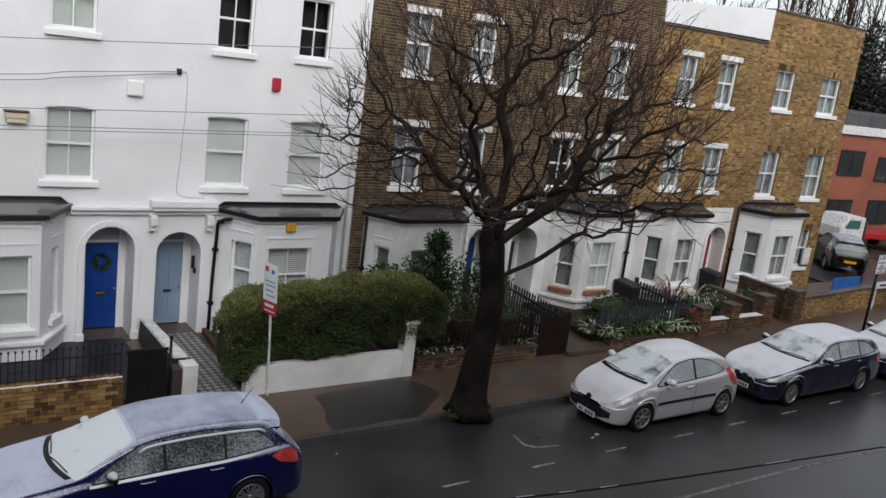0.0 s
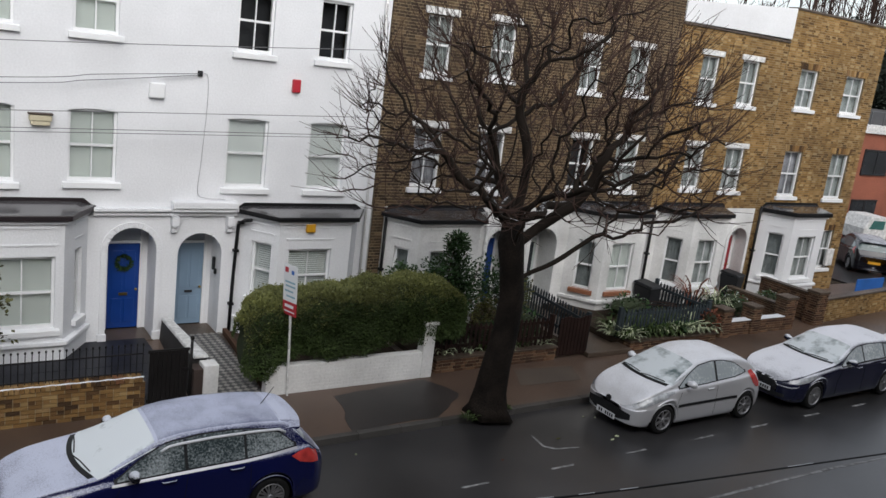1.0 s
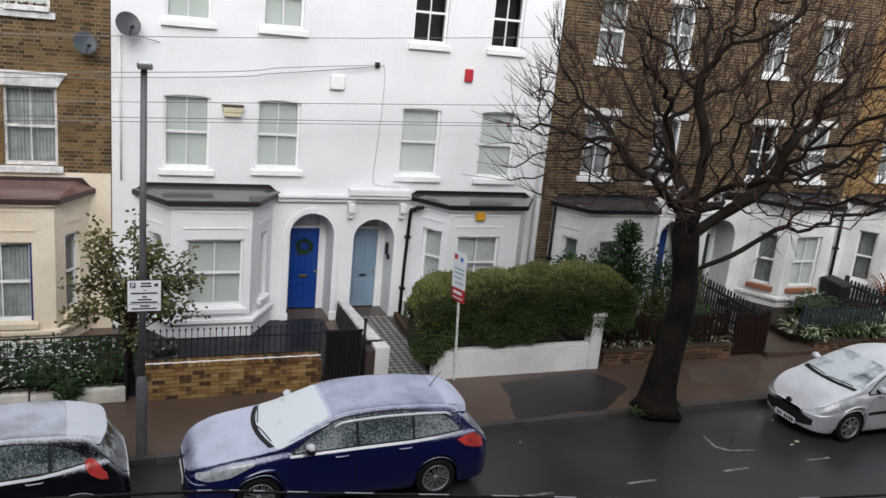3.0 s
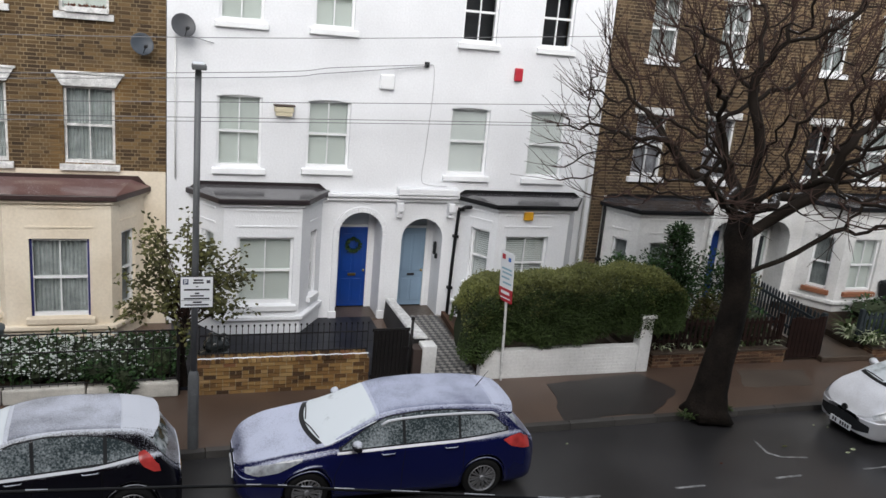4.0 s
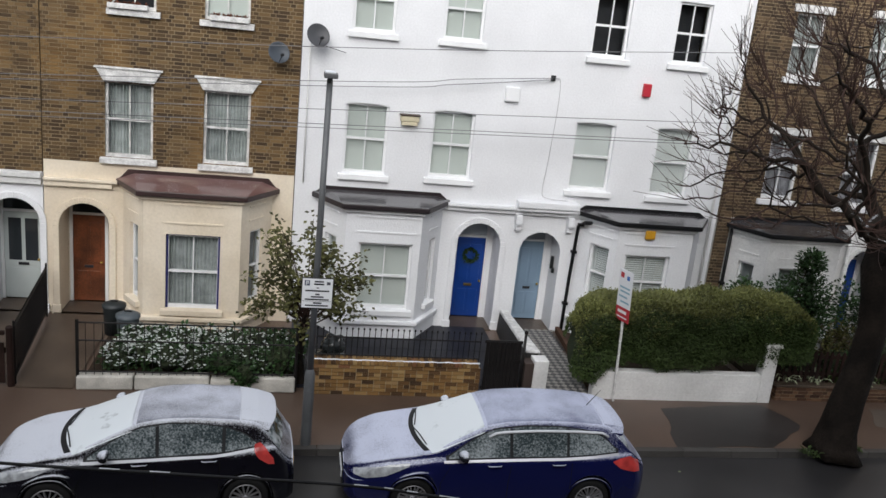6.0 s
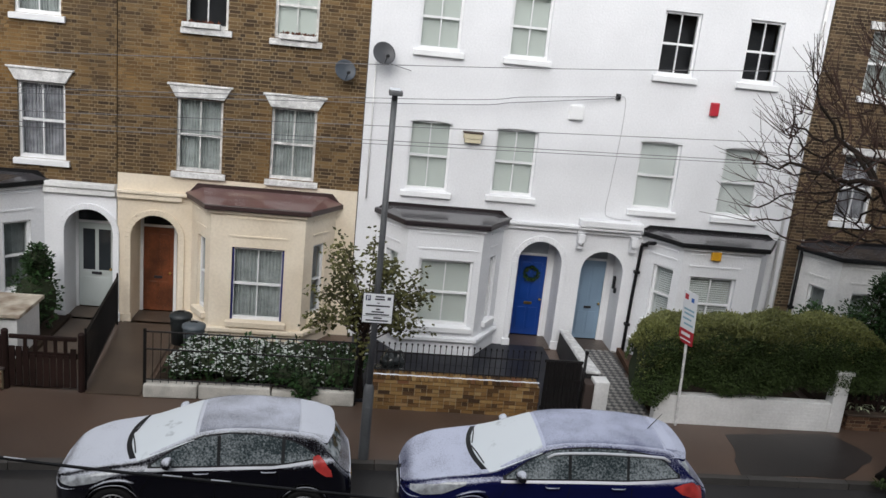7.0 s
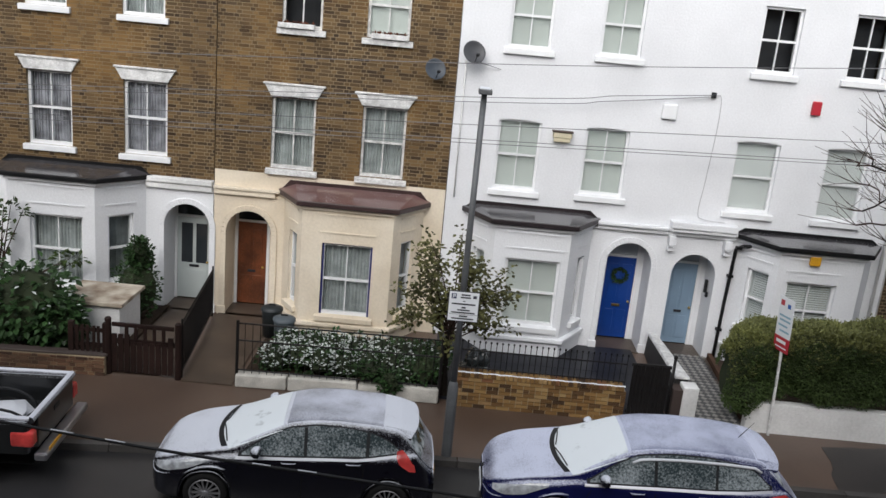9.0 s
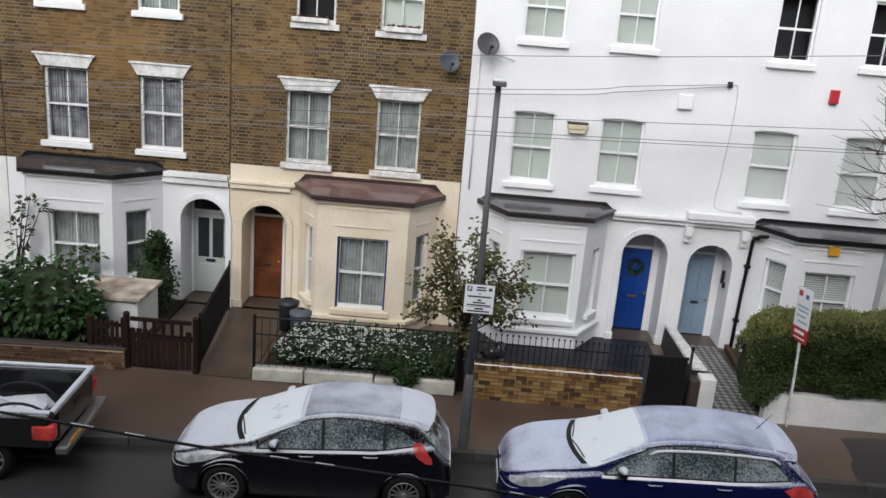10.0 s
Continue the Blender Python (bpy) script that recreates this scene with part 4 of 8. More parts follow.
def plain_wall(name, poly, z0, z1, material, label, cap=None, cap_h=0.05, bevel=0.012):
    ob = thing(name, (poly[0][0], poly[0][1], 0), label, "wall", "garden walls")
    part("wall_body", Mesh().prism(poly, z0, z1), MORTAR if material is BRICK_RED else material, ob, bevel=bevel)
    if material is BRICK_RED:
        (ax, ay), (bx, by) = poly[0], poly[1]
        L = math.hypot(bx - ax, by - ay)
        me = Mesh()
        bricks(me, 0, L, z0, z1, (), 0.0, 0.012, seed=int(ax * 7) % 97)
        part("brickwork", me, material, ob, m=pose(ax, ay, 0, 0, 0, math.degrees(math.atan2(by - ay, bx - ax))), kind="stuff")
        (cx, cy) = poly[3]
        me = Mesh()
        bricks(me, 0, math.hypot(cx - ax, cy - ay), z0, z1, (), 0.0, 0.012, seed=3)
        part("brickwork", me, material, ob, m=pose(cx, cy, 0, 0, 0, math.degrees(math.atan2(ay - cy, ax - cx))), kind="stuff")
    if cap:
        cx, cy = sum(p[0] for p in poly) / len(poly), sum(p[1] for p in poly) / len(poly)
        big = [(cx + (x - cx) * 1.0 + (0.03 if x > cx else -0.03), cy + (y - cy) * 1.0 + (0.03 if y > cy else -0.03)) for x, y in poly]
        part("coping", Mesh().prism(big, z1 + 0.002, z1 + cap_h), cap, ob, bevel=0.012)
    return ob


def rect(x0, x1, y0, y1):
    return [(x0, y0), (x1, y0), (x1, y1), (x0, y1)]


def pickets(a, b, z0, z1, material, label, step=0.13, width=0.07, thick=0.018, pointed=True, group="picket fences"):
    ob = thing("picket_fence", (a[0], a[1], 0), label, "fence", group)
    A, B = Vector((a[0], a[1], 0)), Vector((b[0], b[1], 0))
    d = (B - A).normalized()
    turn = math.degrees(math.atan2(d.y, d.x))
    n = int((B - A).length / step)
    hw_ = width / 2
    p = Mesh().add([(-hw_, 0, z0), (hw_, 0, z0), (hw_, 0, z1 - (0.05 if pointed else 0)), (0, 0, z1), (-hw_, 0, z1 - (0.05 if pointed else 0)),
                    (-hw_, thick, z0), (hw_, thick, z0), (hw_, thick, z1 - (0.05 if pointed else 0)), (0, thick, z1), (-hw_, thick, z1 - (0.05 if pointed else 0))],
                   [(0, 1, 2, 3, 4), (9, 8, 7, 6, 5), (1, 6, 7, 2), (2, 7, 8, 3), (3, 8, 9, 4), (4, 9, 5, 0)]).data("picket", material)
    for i in range(n + 1):
        part("picket", p, material, ob, m=Matrix.Translation(A + d * (i * step)) @ pose(0, 0, random.uniform(-0.008, 0.008), 0, random.uniform(-1, 1), turn))
    L = (B - A).length
    for f in (0.2, 0.75):
        z = z0 + (z1 - z0) * f
        part("rail", Mesh().box(0, L, thick + 0.002, thick + 0.04, z, z + 0.07), material, ob, m=Matrix.Translation(A) @ pose(0, 0, 0, 0, 0, turn))
    for q in (A, B):
        part("post", Mesh().box(q.x - 0.05, q.x + 0.05, q.y - 0.02, q.y + 0.08, 0, z1 + 0.06), material, ob, bevel=0.01)
    return ob


# cream house
white_stone = mat("painted_stone", (0.55, 0.53, 0.48), 0.8, var=0.25, scale=12, fine=0.15, bump=0.5)
lw = thing("low_wall", (-1.7, -3.7, 0), "low rough white-painted stone wall under iron railings", "wall", "garden walls")
for a, b, s in ((-3.56, -2.62, 0.0), (-2.6, -1.32, 0.01), (-1.3, -0.75, -0.03), (-0.7, 0.2, 0.02)):
    part("stone_block", Mesh().add([(a, front_y(a) - 0.1, 0), (b, front_y(b) - 0.1, 0), (b, front_y(b) + 0.14, 0), (a, front_y(a) + 0.14, 0), (a, front_y(a) - 0.08, 0.25 + s), (b, front_y(b) - 0.09, 0.26 + s), (b, front_y(b) + 0.13, 0.27 + s), (a, front_y(a) + 0.13, 0.26 + s)],
                                   [(0, 3, 2, 1), (4, 5, 6, 7), (0, 1, 5, 4), (1, 2, 6, 5), (2, 3, 7, 6), (3, 0, 4, 7)]), white_stone, lw, bevel=0.03)
rail("iron_railing", (-3.55, front_y(-3.5)), (0.2, front_y(0)), 0.26, 1.23, 0.135, "black iron railing on a low white wall", rails=(0.06, 0.66, 1.0), r=0.007, rail_r=0.016, ends=0.03)
single("garden_bed", Mesh().box(-3.5, 0.15, -3.45, -0.75, 0.003, 0.1), EARTH, "", "", kind="structure")
single("garden_path", Mesh().add([(-4.55, -3.72, 0.03), (-3.62, -3.72, 0.03), (-3.65, 0, 0.03), (-4.9, 0, 0.03), (-4.55, -3.72, -0.1), (-3.62, -3.72, -0.1), (-3.65, 0, -0.1), (-4.9, 0, -0.1)], [(0, 1, 2, 3), (0, 4, 5, 1)]), CONCRETE, "", "", kind="structure")

# white house with the dark blue door
brick_wall("brick_garden_wall", 0.52, 3.64, -3.67, -3.45, 0.6, "yellow stock brick garden wall with snowy coping", BRICK_WALL)
cop = thing("wall_coping", (2, -3.56, 0.6), "brick-on-edge coping with a line of snow", "coping")
bed = Mesh().box(0, 0.068, -0.13, 0.13, 0, 0.07).data("brick", BRICK_WALL)
x = 0.52
while x < 3.6:
    part("brick", bed, BRICK_WALL, cop, m=pose(x, -3.56, 0.602 + random.uniform(0, 0.006), 0, 0, random.uniform(-1.5, 1.5)))
    x += 0.079
part("snow_line", Mesh().tube([(0.52 + 0.1 * i, -3.63 + 0.012 * math.sin(i * 2.1), 0.674) for i in range(32)], [0.012 + 0.008 * random.random() for _ in range(32)], 6), SNOW, cop)
rail("iron_railing", (0.56, -3.5), (3.62, -3.5), 0.66, 1.16, 0.105, "black iron railing with ball finials on a brick wall", rails=(0.12, 0.82), r=0.008, finial=True, ends=0.012, posts=False, spear=0.06)
single("slate_yard", Mesh().box(0.1, 4.5, -3.44, 0.0, 0.002, 0.03), SLATE, "", "", kind="structure")
for ix in range(9):
    for iy in range(7):
        part("slab", CACHE.setdefault("slab", Mesh().box(0, 0.48, 0, 0.48, 0, 0.012).data("slab", SLATE)), SLATE, bpy.data.objects["slate_yard"], m=pose(0.12 + ix * 0.487, -3.43 + iy * 0.487, 0.031 + random.uniform(0, 0.003)))
gate = thing("garden_gate", (4.08, -3.55, 0), "black boarded metal garden gate, closed", "gate")
for i in range(9):
    part("board", Mesh().box(3.72 + i * 0.077, 3.79 + i * 0.077, -3.565 - 0.006 * (i % 2), -3.54, 0.06, 1.1), IRON, gate)
for z in (0.12, 1.06):
    part("rail", Mesh().box(3.7, 4.44, -3.539, -3.5, z, z + 0.06), IRON, gate, bevel=0.006)
part("latch", Mesh().box(4.3, 4.42, -3.59, -3.572, 0.7, 0.76), IRON, gate, bevel=0.004)
single("gate_post", Mesh().tube([(4.46, -3.58, 0), (4.46, -3.58, 1.28)], 0.028, 8).blob((4.46, -3.58, 1.32), (0.04, 0.04, 0.045), 10, 6), IRON, "black iron gate post with a ball top", "post", smooth=True)
pw = thing("boundary_wall", (4.75, -1.8, 0), "dark-sided boundary wall with a white top between two paths", "wall", "garden walls")
part("wall_body", Mesh().add([(4.56, -3.3, 0), (4.84, -3.3, 0), (5.0, -0.1, 0), (4.8, -0.1, 0), (4.6, -3.3, 0.8), (4.84, -3.3, 0.8), (5.0, -0.1, 0.46), (4.83, -0.1, 0.46)],
                             [(0, 3, 2, 1), (4, 5, 6, 7), (0, 1, 5, 4), (1, 2, 6, 5), (2, 3, 7, 6), (3, 0, 4, 7)]), mat("black_wall_paint", (0.03, 0.028, 0.028), 0.7, var=0.3, fine=0.2), pw)
part("coping", Mesh().add([(4.58, -3.34, 0.802), (4.87, -3.34, 0.802), (5.02, -0.1, 0.462), (4.81, -0.1, 0.462), (4.6, -3.34, 0.87), (4.85, -3.34, 0.87), (5.0, -0.1, 0.53), (4.83, -0.1, 0.53)],
                          [(0, 3, 2, 1), (4, 5, 6, 7), (0, 1, 5, 4), (1, 2, 6, 5), (2, 3, 7, 6), (3, 0, 4, 7)]), TRIM_OLD, pw, "white-painted coping", bevel=0.02)
part("pier", Mesh().box(4.68, 4.97, -3.66, -3.345, 0, 0.78), WHITE_OLD, pw, "white-painted end pier", bevel=0.02)
part("pier", Mesh().box(4.5, 4.678, -3.66, -3.345, 0, 0.72), mat("brown_pier", (0.045, 0.03, 0.025), 0.8, var=0.3), pw, bevel=0.01)

# white house with the pale blue door: chequered path, hedge on a white wall
tp = thing("tiled_path", (5.5, -1.7, 0), "", "", kind="structure")
part("path_bed", Mesh().prism([(5.0, -3.6), (5.96, -3.6), (6.22, 0), (5.1, 0)], -0.02, 0.03), CONCRETE, tp)
tile = Mesh().box(-0.051, 0.051, -0.051, 0.051, 0, 0.012)
tile_w, tile_b = tile.data("tile", mat("pale_tile", (0.27, 0.26, 0.24), 0.45, var=0.15, fine=0.1, obj=0.15)), tile.data("tile", mat("black_tile", (0.04, 0.04, 0.043), 0.4, var=0.2, obj=0.2))
s2 = 0.108 / math.sqrt(2)
for i in range(-2, 18):
    for j in range(0, 47):
        x, y = 5.0 + i * s2, -3.5 + j * s2
        f = (y + 3.6) / 3.6
        if (i + j) % 2 == 0 and 5.06 + 0.1 * f < x < 5.9 + 0.26 * f and y < -0.06:
            part("tile", tile_w if j % 2 else tile_b, None, tp, m=pose(x, y, 0.031, 0, 0, 45))
single("path_edging", Mesh().prism([(5.98, -3.45), (6.08, -3.45), (6.34, -0.02), (6.24, -0.02)], 0.0, 0.14), BRICK_RED, "low brown brick edging beside a tiled path", "edging", bevel=0.01)
single("gravel_yard", Mesh().prism([(6.09, -3.4), (9.7, -3.4), (9.7, 0), (6.35, 0)], 0.003, 0.05), EARTH, "", "", kind="structure")
hw_ = thing("white_garden_wall", (7.7, -3.5, 0), "white-painted brick garden wall under a hedge", "wall", "garden walls")
part("wall_body", Mesh().box(5.93, 9.46, -3.6, -3.4, 0, 0.59), WHITE_OLD, hw_, bevel=0.01)
painted = Mesh().box(0, 0.215, 0, 0.03, 0, 0.065).data("brick", WHITE_OLD)
for r in range(8):
    x = 5.94 + (0.11 if r % 2 else 0)
    while x < 9.2:
        part("brick", painted, WHITE_OLD, hw_, m=pose(x, -3.606 - random.uniform(0, 0.004), r * 0.074 + 0.003))
        x += 0.226
part("pier", Mesh().box(9.46, 9.74, -3.62, -3.36, 0, 1.2), WHITE_OLD, hw_, "white pier", bevel=0.015)
part("pier_cap", Mesh().box(9.42, 9.78, -3.66, -3.32, 1.202, 1.28), WHITE_OLD, hw_, bevel=0.02)

# the brown houses
plain_wall("low_garden_wall", rect(9.95, 13.4, -3.46, -3.24), 0, 0.3, BRICK_RED, "low brown brick wall under a dark picket fence", CONCRETE)
pickets((10.0, -3.3), (13.3, -3.3), 0.35, 1.05, WOOD_DARK, "dark-stained picket fence in front of shrubs")
gate = thing("garden_gate", (13.9, -3.45, 0), "dark wooden garden gate, closed", "gate")
for i in range(9):
    part("board", Mesh().box(13.42 + i * 0.11, 13.515 + i * 0.11, -3.46, -3.435, 0.08, 1.05 + 0.03 * math.sin(i)), WOOD_DARK, gate)
part("rail", Mesh().box(13.42, 14.4, -3.433, -3.4, 0.8, 0.88).box(13.42, 14.4, -3.433, -3.4, 0.2, 0.28), WOOD_DARK, gate)
pickets((14.45, -3.35), (14.75, -0.3), 0.1, 1.05, WOOD_GREY, "slate grey picket fence along a path")
single("garden_path", Mesh().box(14.5, 15.75, -3.5, 0.0, 0.002, 0.06), CONCRETE, "", "", kind="structure")
single("door_slab", Mesh().box(14.35, 15.85, -3.62, -3.1, 0.002, 0.13), CONCRETE, "worn wet stone step at a garden path", "step", bevel=0.02)
plain_wall("low_garden_wall", rect(15.95, 19.3, -3.45, -3.2), 0, 0.2, BRICK_RED, "low brick wall edged with snow", CONCRETE)
pickets((15.9, -3.0), (19.25, -3.1), 0.2, 0.98, WOOD_GREY, "slate grey picket fence above leafy plants")
pickets((19.4, -3.0), (19.45, -0.9), 0.15, 1.0, WOOD_GREY, "slate grey picket fence between two gardens")
single("garden_bed", Mesh().box(9.95, 14.3, -3.2, 0, 0.003, 0.12), EARTH, "", "", kind="structure")
single("garden_bed", Mesh().box(15.8, 19.3, -3.15, 0, 0.003, 0.2), EARTH, "", "", kind="structure")
single("garden_bed", Mesh().box(19.6, 23.0, -3.0, 0, 0.003, 0.2), EARTH, "", "", kind="structure")
for x0, x1, h in ((19.62, 20.02, 0.78), (21.0, 21.4, 0.78), (22.6, 23.1, 0.95), (24.25, 24.75, 1.02)):
    plain_wall("brick_pier", rect(x0, x1, -3.35 + (x0 - 19.6) * 0.03, -2.95 + (x0 - 19.6) * 0.03), 0, h, BRICK_RED, "brown brick gate pier with a stone cap", CONCRETE, 0.08)
for x0, x1 in ((20.03, 20.99), (21.41, 22.59)):
    plain_wall("low_garden_wall", rect(x0, x1, -3.25, -3.05), 0, 0.42, BRICK_RED, "low brown brick wall with snowy coping", SNOW, 0.03)
plain_wall("path_wall", rect(24.45, 24.65, -2.75, -0.9), 0, 0.9, BRICK_RED, "brown brick wall beside a path", CONCRETE)
plain_wall("path_wall", rect(22.8, 23.0, -2.8, -0.9), 0, 0.65, BRICK_RED, "brown brick wall beside a path", CONCRETE)
ew = thing("end_wall", (28, -2.9, 0), "long brown brick garden wall at the corner", "wall", "garden walls")
em = pose(24.76, -3.05, 0, 0, 0, 5.2)
pieces = Mesh().box(0, 7.0, 0.0, 0.2, 0, 0.74)
part("core", pieces, MORTAR, ew, m=em)
pieces = Mesh()
bricks(pieces, 0.0, 7.0, 0.0, 0.74, (), 0.0, seed=7)
part("brickwork", pieces, BRICK_OCHRE, ew, m=em, kind="stuff")
part("coping", Mesh().box(-0.02, 7.02, -0.04, 0.24, 0.742, 0.8), CONCRETE, ew, m=em, bevel=0.01)
single("skip_board", Mesh().box(30.2, 32.0, -0.95, -0.9, 0.0, 0.62), SIGN_BLUE, "bright blue hoarding board behind a wall", "board", bevel=0.01)
ns = thing("street_name_sign", (30.5, -2.7, 0), "low white street sign on two posts", "sign")
part("plate", Mesh().box(29.9, 31.3, -2.72, -2.69, 0.75, 1.0), PAPER, ns, bevel=0.006)
part("plate_bars", Mesh().box(30.1, 31.1, -2.725, -2.721, 0.84, 0.91), INK, ns)
for x in (30.0, 31.2):
    part("post", Mesh().box(x - 0.04, x + 0.04, -2.685, -2.62, 0, 0.98), TRIM_OLD, ns)

# house with the sage door
plain_wall("low_garden_wall", [(-10.0, -4.0), (-5.95, -3.78), (-5.95, -3.58), (-10.0, -3.8)], 0, 0.36, BRICK_RED, "low red-brown brick wall under shrubs", mat("dark_coping", (0.06, 0.045, 0.04), 0.6))
pickets((-6.6, -3.68), (-5.98, -3.66), 0.4, 0.92, WOOD_DARK, "dark-stained picket fence on a low wall", width=0.055, step=0.1, pointed=False)
gate = thing("garden_gate", (-5.3, -3.65, 0), "dark brown wooden garden gate, closed", "gate")
for i in range(10):
    part("board", Mesh().box(-5.86 + i * 0.115, -5.765 + i * 0.115, -3.66, -3.63, 0.06, 0.66 if 2 < i < 9 else 0.8), WOOD_DARK, gate)
part("rail", Mesh().box(-5.86, -4.72, -3.628, -3.59, 0.6, 0.7), WOOD_DARK, gate)
part("rail", Mesh().box(-5.86, -4.72, -3.66, -3.61, 0.94, 1.02), WOOD_DARK, gate, bevel=0.01)
for i in range(5):
    part("spindle", Mesh().box(-5.62 + i * 0.17, -5.56 + i * 0.17, -3.655, -3.625, 0.7, 0.94), WOOD_DARK, gate)
for x in (-5.93, -4.64):
    part("post", Mesh().tube([(x, -3.64, 0), (x, -3.64, 1.06)], 0.06, 10).blob((x, -3.64, 1.07), (0.065, 0.065, 0.05), 10, 5), WOOD_DARK, gate)
rail("iron_railing", (-4.6, -3.55), (-4.98, -0.25), 0.1, 1.12, 0.1, "black iron railing between two front paths", rails=(0.05, 0.95), r=0.01, rail_r=0.02)
single("front_path", Mesh().box(-6.0, -5.02, -3.55, 0, 0.002, 0.03), CONCRETE, "", "", kind="structure")
single("garden_bed", Mesh().box(-10.0, -6.02, -3.7, 0, 0.003, 0.08), EARTH, "", "", kind="structure")
enc = thing("bin_store", (-6.7, -2.0, 0), "white rendered bin store with a stained cream top slab", "bin store")
part("store_body", Mesh().box(-7.3, -6.15, -2.55, -1.45, 0, 0.9), WHITE_OLD, enc, bevel=0.01)
part("top_slab", Mesh().box(-7.38, -6.07, -2.63, -1.38, 0.902, 0.98), mat("stained_slab", (0.5, 0.46, 0.38), 0.8, var=0.3, scale=14, dirt=(0.16, 0.1, 0.06)), enc, bevel=0.012)


def dustbin(x, y, material, label, r=0.215, h=0.6):
    ob = thing("dustbin", (x, y, 0.1), label, "bin", "dustbins")
    part("bin_body", Mesh().lathe([(0.01, 0.1), (r * 0.85, 0.1), (r, 0.1 + h)], 20, at=(x, y, 0)), material, ob, smooth=True)
    part("lid", Mesh().lathe([(r * 1.08, 0.1 + h - 0.03), (r * 1.08, 0.1 + h + 0.02), (r * 0.6, 0.1 + h + 0.07), (0.01, 0.1 + h + 0.08)], 20, at=(x, y, 0)), material, ob, smooth=True)
    part("lid_handle", Mesh().box(x - 0.07, x + 0.07, y - 0.015, y + 0.015, h + 0.17, h + 0.2), PLASTIC, ob)


dustbin(-3.42, -1.3, mat("dark_green_plastic", (0.02, 0.026, 0.028), 0.5, var=0.2), "dark plastic dustbin with lid beside a bay")
dustbin(-3.05, -1.85, mat("blue_grey_plastic", (0.09, 0.11, 0.125), 0.5, var=0.15), "blue-grey plastic dustbin with lid beside a bay")


def wheelie(x, y, label, z=0.0, turn=0.0):
    ob = thing("wheelie_bin", (x, y, z), label, "bin", "wheelie bins")
    m = pose(x, y, z, 0, 0, turn)
    part("bin_body", Mesh().add([(-0.22, -0.25, 0.05), (0.22, -0.25, 0.05), (0.22, 0.22, 0.05), (-0.22, 0.22, 0.05), (-0.28, -0.32, 0.95), (0.28, -0.32, 0.95), (0.28, 0.3, 1.0), (-0.28, 0.3, 1.0)],
                                [(0, 3, 2, 1), (4, 5, 6, 7), (0, 1, 5, 4), (1, 2, 6, 5), (2, 3, 7, 6), (3, 0, 4, 7)]), PLASTIC, ob, m=m, bevel=0.02)
    part("lid", Mesh().add([(-0.3, -0.36, 0.96), (0.3, -0.36, 0.96), (0.3, 0.34, 1.02), (-0.3, 0.34, 1.02), (-0.26, -0.3, 1.03), (0.26, -0.3, 1.03), (0.26, 0.3, 1.09), (-0.26, 0.3, 1.09)],
                           [(0, 3, 2, 1), (4, 5, 6, 7), (0, 1, 5, 4), (1, 2, 6, 5), (2, 3, 7, 6), (3, 0, 4, 7)]), PLASTIC, ob, m=m, bevel=0.02)
    for s in (-1, 1):
        part("wheel", Mesh().lathe([(0.001, -0.02), (0.09, -0.02), (0.09, 0.02), (0.001, 0.02)], 14, "y", (0, 0, 0)), RUBBER, ob, m=m @ pose(s * 0.24, 0.24, 0.09, 0, 0, 90))


wheelie(18.7, -1.2, "black wheelie bin among plants", 0.0, 10)
wheelie(23.3, -0.6, "black wheelie bin beside a red door", 0.0, 15)
BAG_CLEAR, BAG_DARK = mat("clear_bag", (0.2, 0.23, 0.23), 0.2, var=0.5, scale=40, fine=0.4, fscale=9, bump=0.5), mat("dark_bag", (0.03, 0.035, 0.036), 0.2, var=0.4, scale=30, fine=0.4, fscale=9, bump=0.5)
for x, y, s, lift, material, lab in ((0.95, -3.05, 0.31, 0.0, BAG_CLEAR, "clear grey refuse bag behind a railing"), (0.8, -2.75, 0.33, 0.0, BAG_DARK, "dark refuse bag behind a railing"), (0.9, -2.9, 0.24, 0.45, BAG_DARK, "dark refuse bag on top of others"),
                                     (1.32, -3.1, 0.19, 0.0, PAPER, "small white carrier bag behind a railing"), (1.2, -2.8, 0.2, 0.0, PAPER, "small white carrier bag behind a railing")):
    me = Mesh().blob((x, y, 0.04 + lift + s * 0.8), (s, s * 0.9, s * 0.85), 22, 14, 0.0)
    me.v = [tuple(Vector((x, y, 0.04 + lift + s * 0.8)) + (Vector(v) - Vector((x, y, 0.04 + lift + s * 0.8))) * (1 + 0.35 * noise.noise(Vector(v) * 7.0))) for v in me.v]
    single("refuse_bag", me, material, lab, "bag", "refuse bags")

# ---- cars ----
def smooth_curve(pts, x, reach=0.05):
    xs_, ys_ = [p[0] for p in pts], [p[1] for p in pts]
    return sum(np.interp(x + k * reach / 2, xs_, ys_) for k in (-2, -1, 0, 1, 2)) / 5


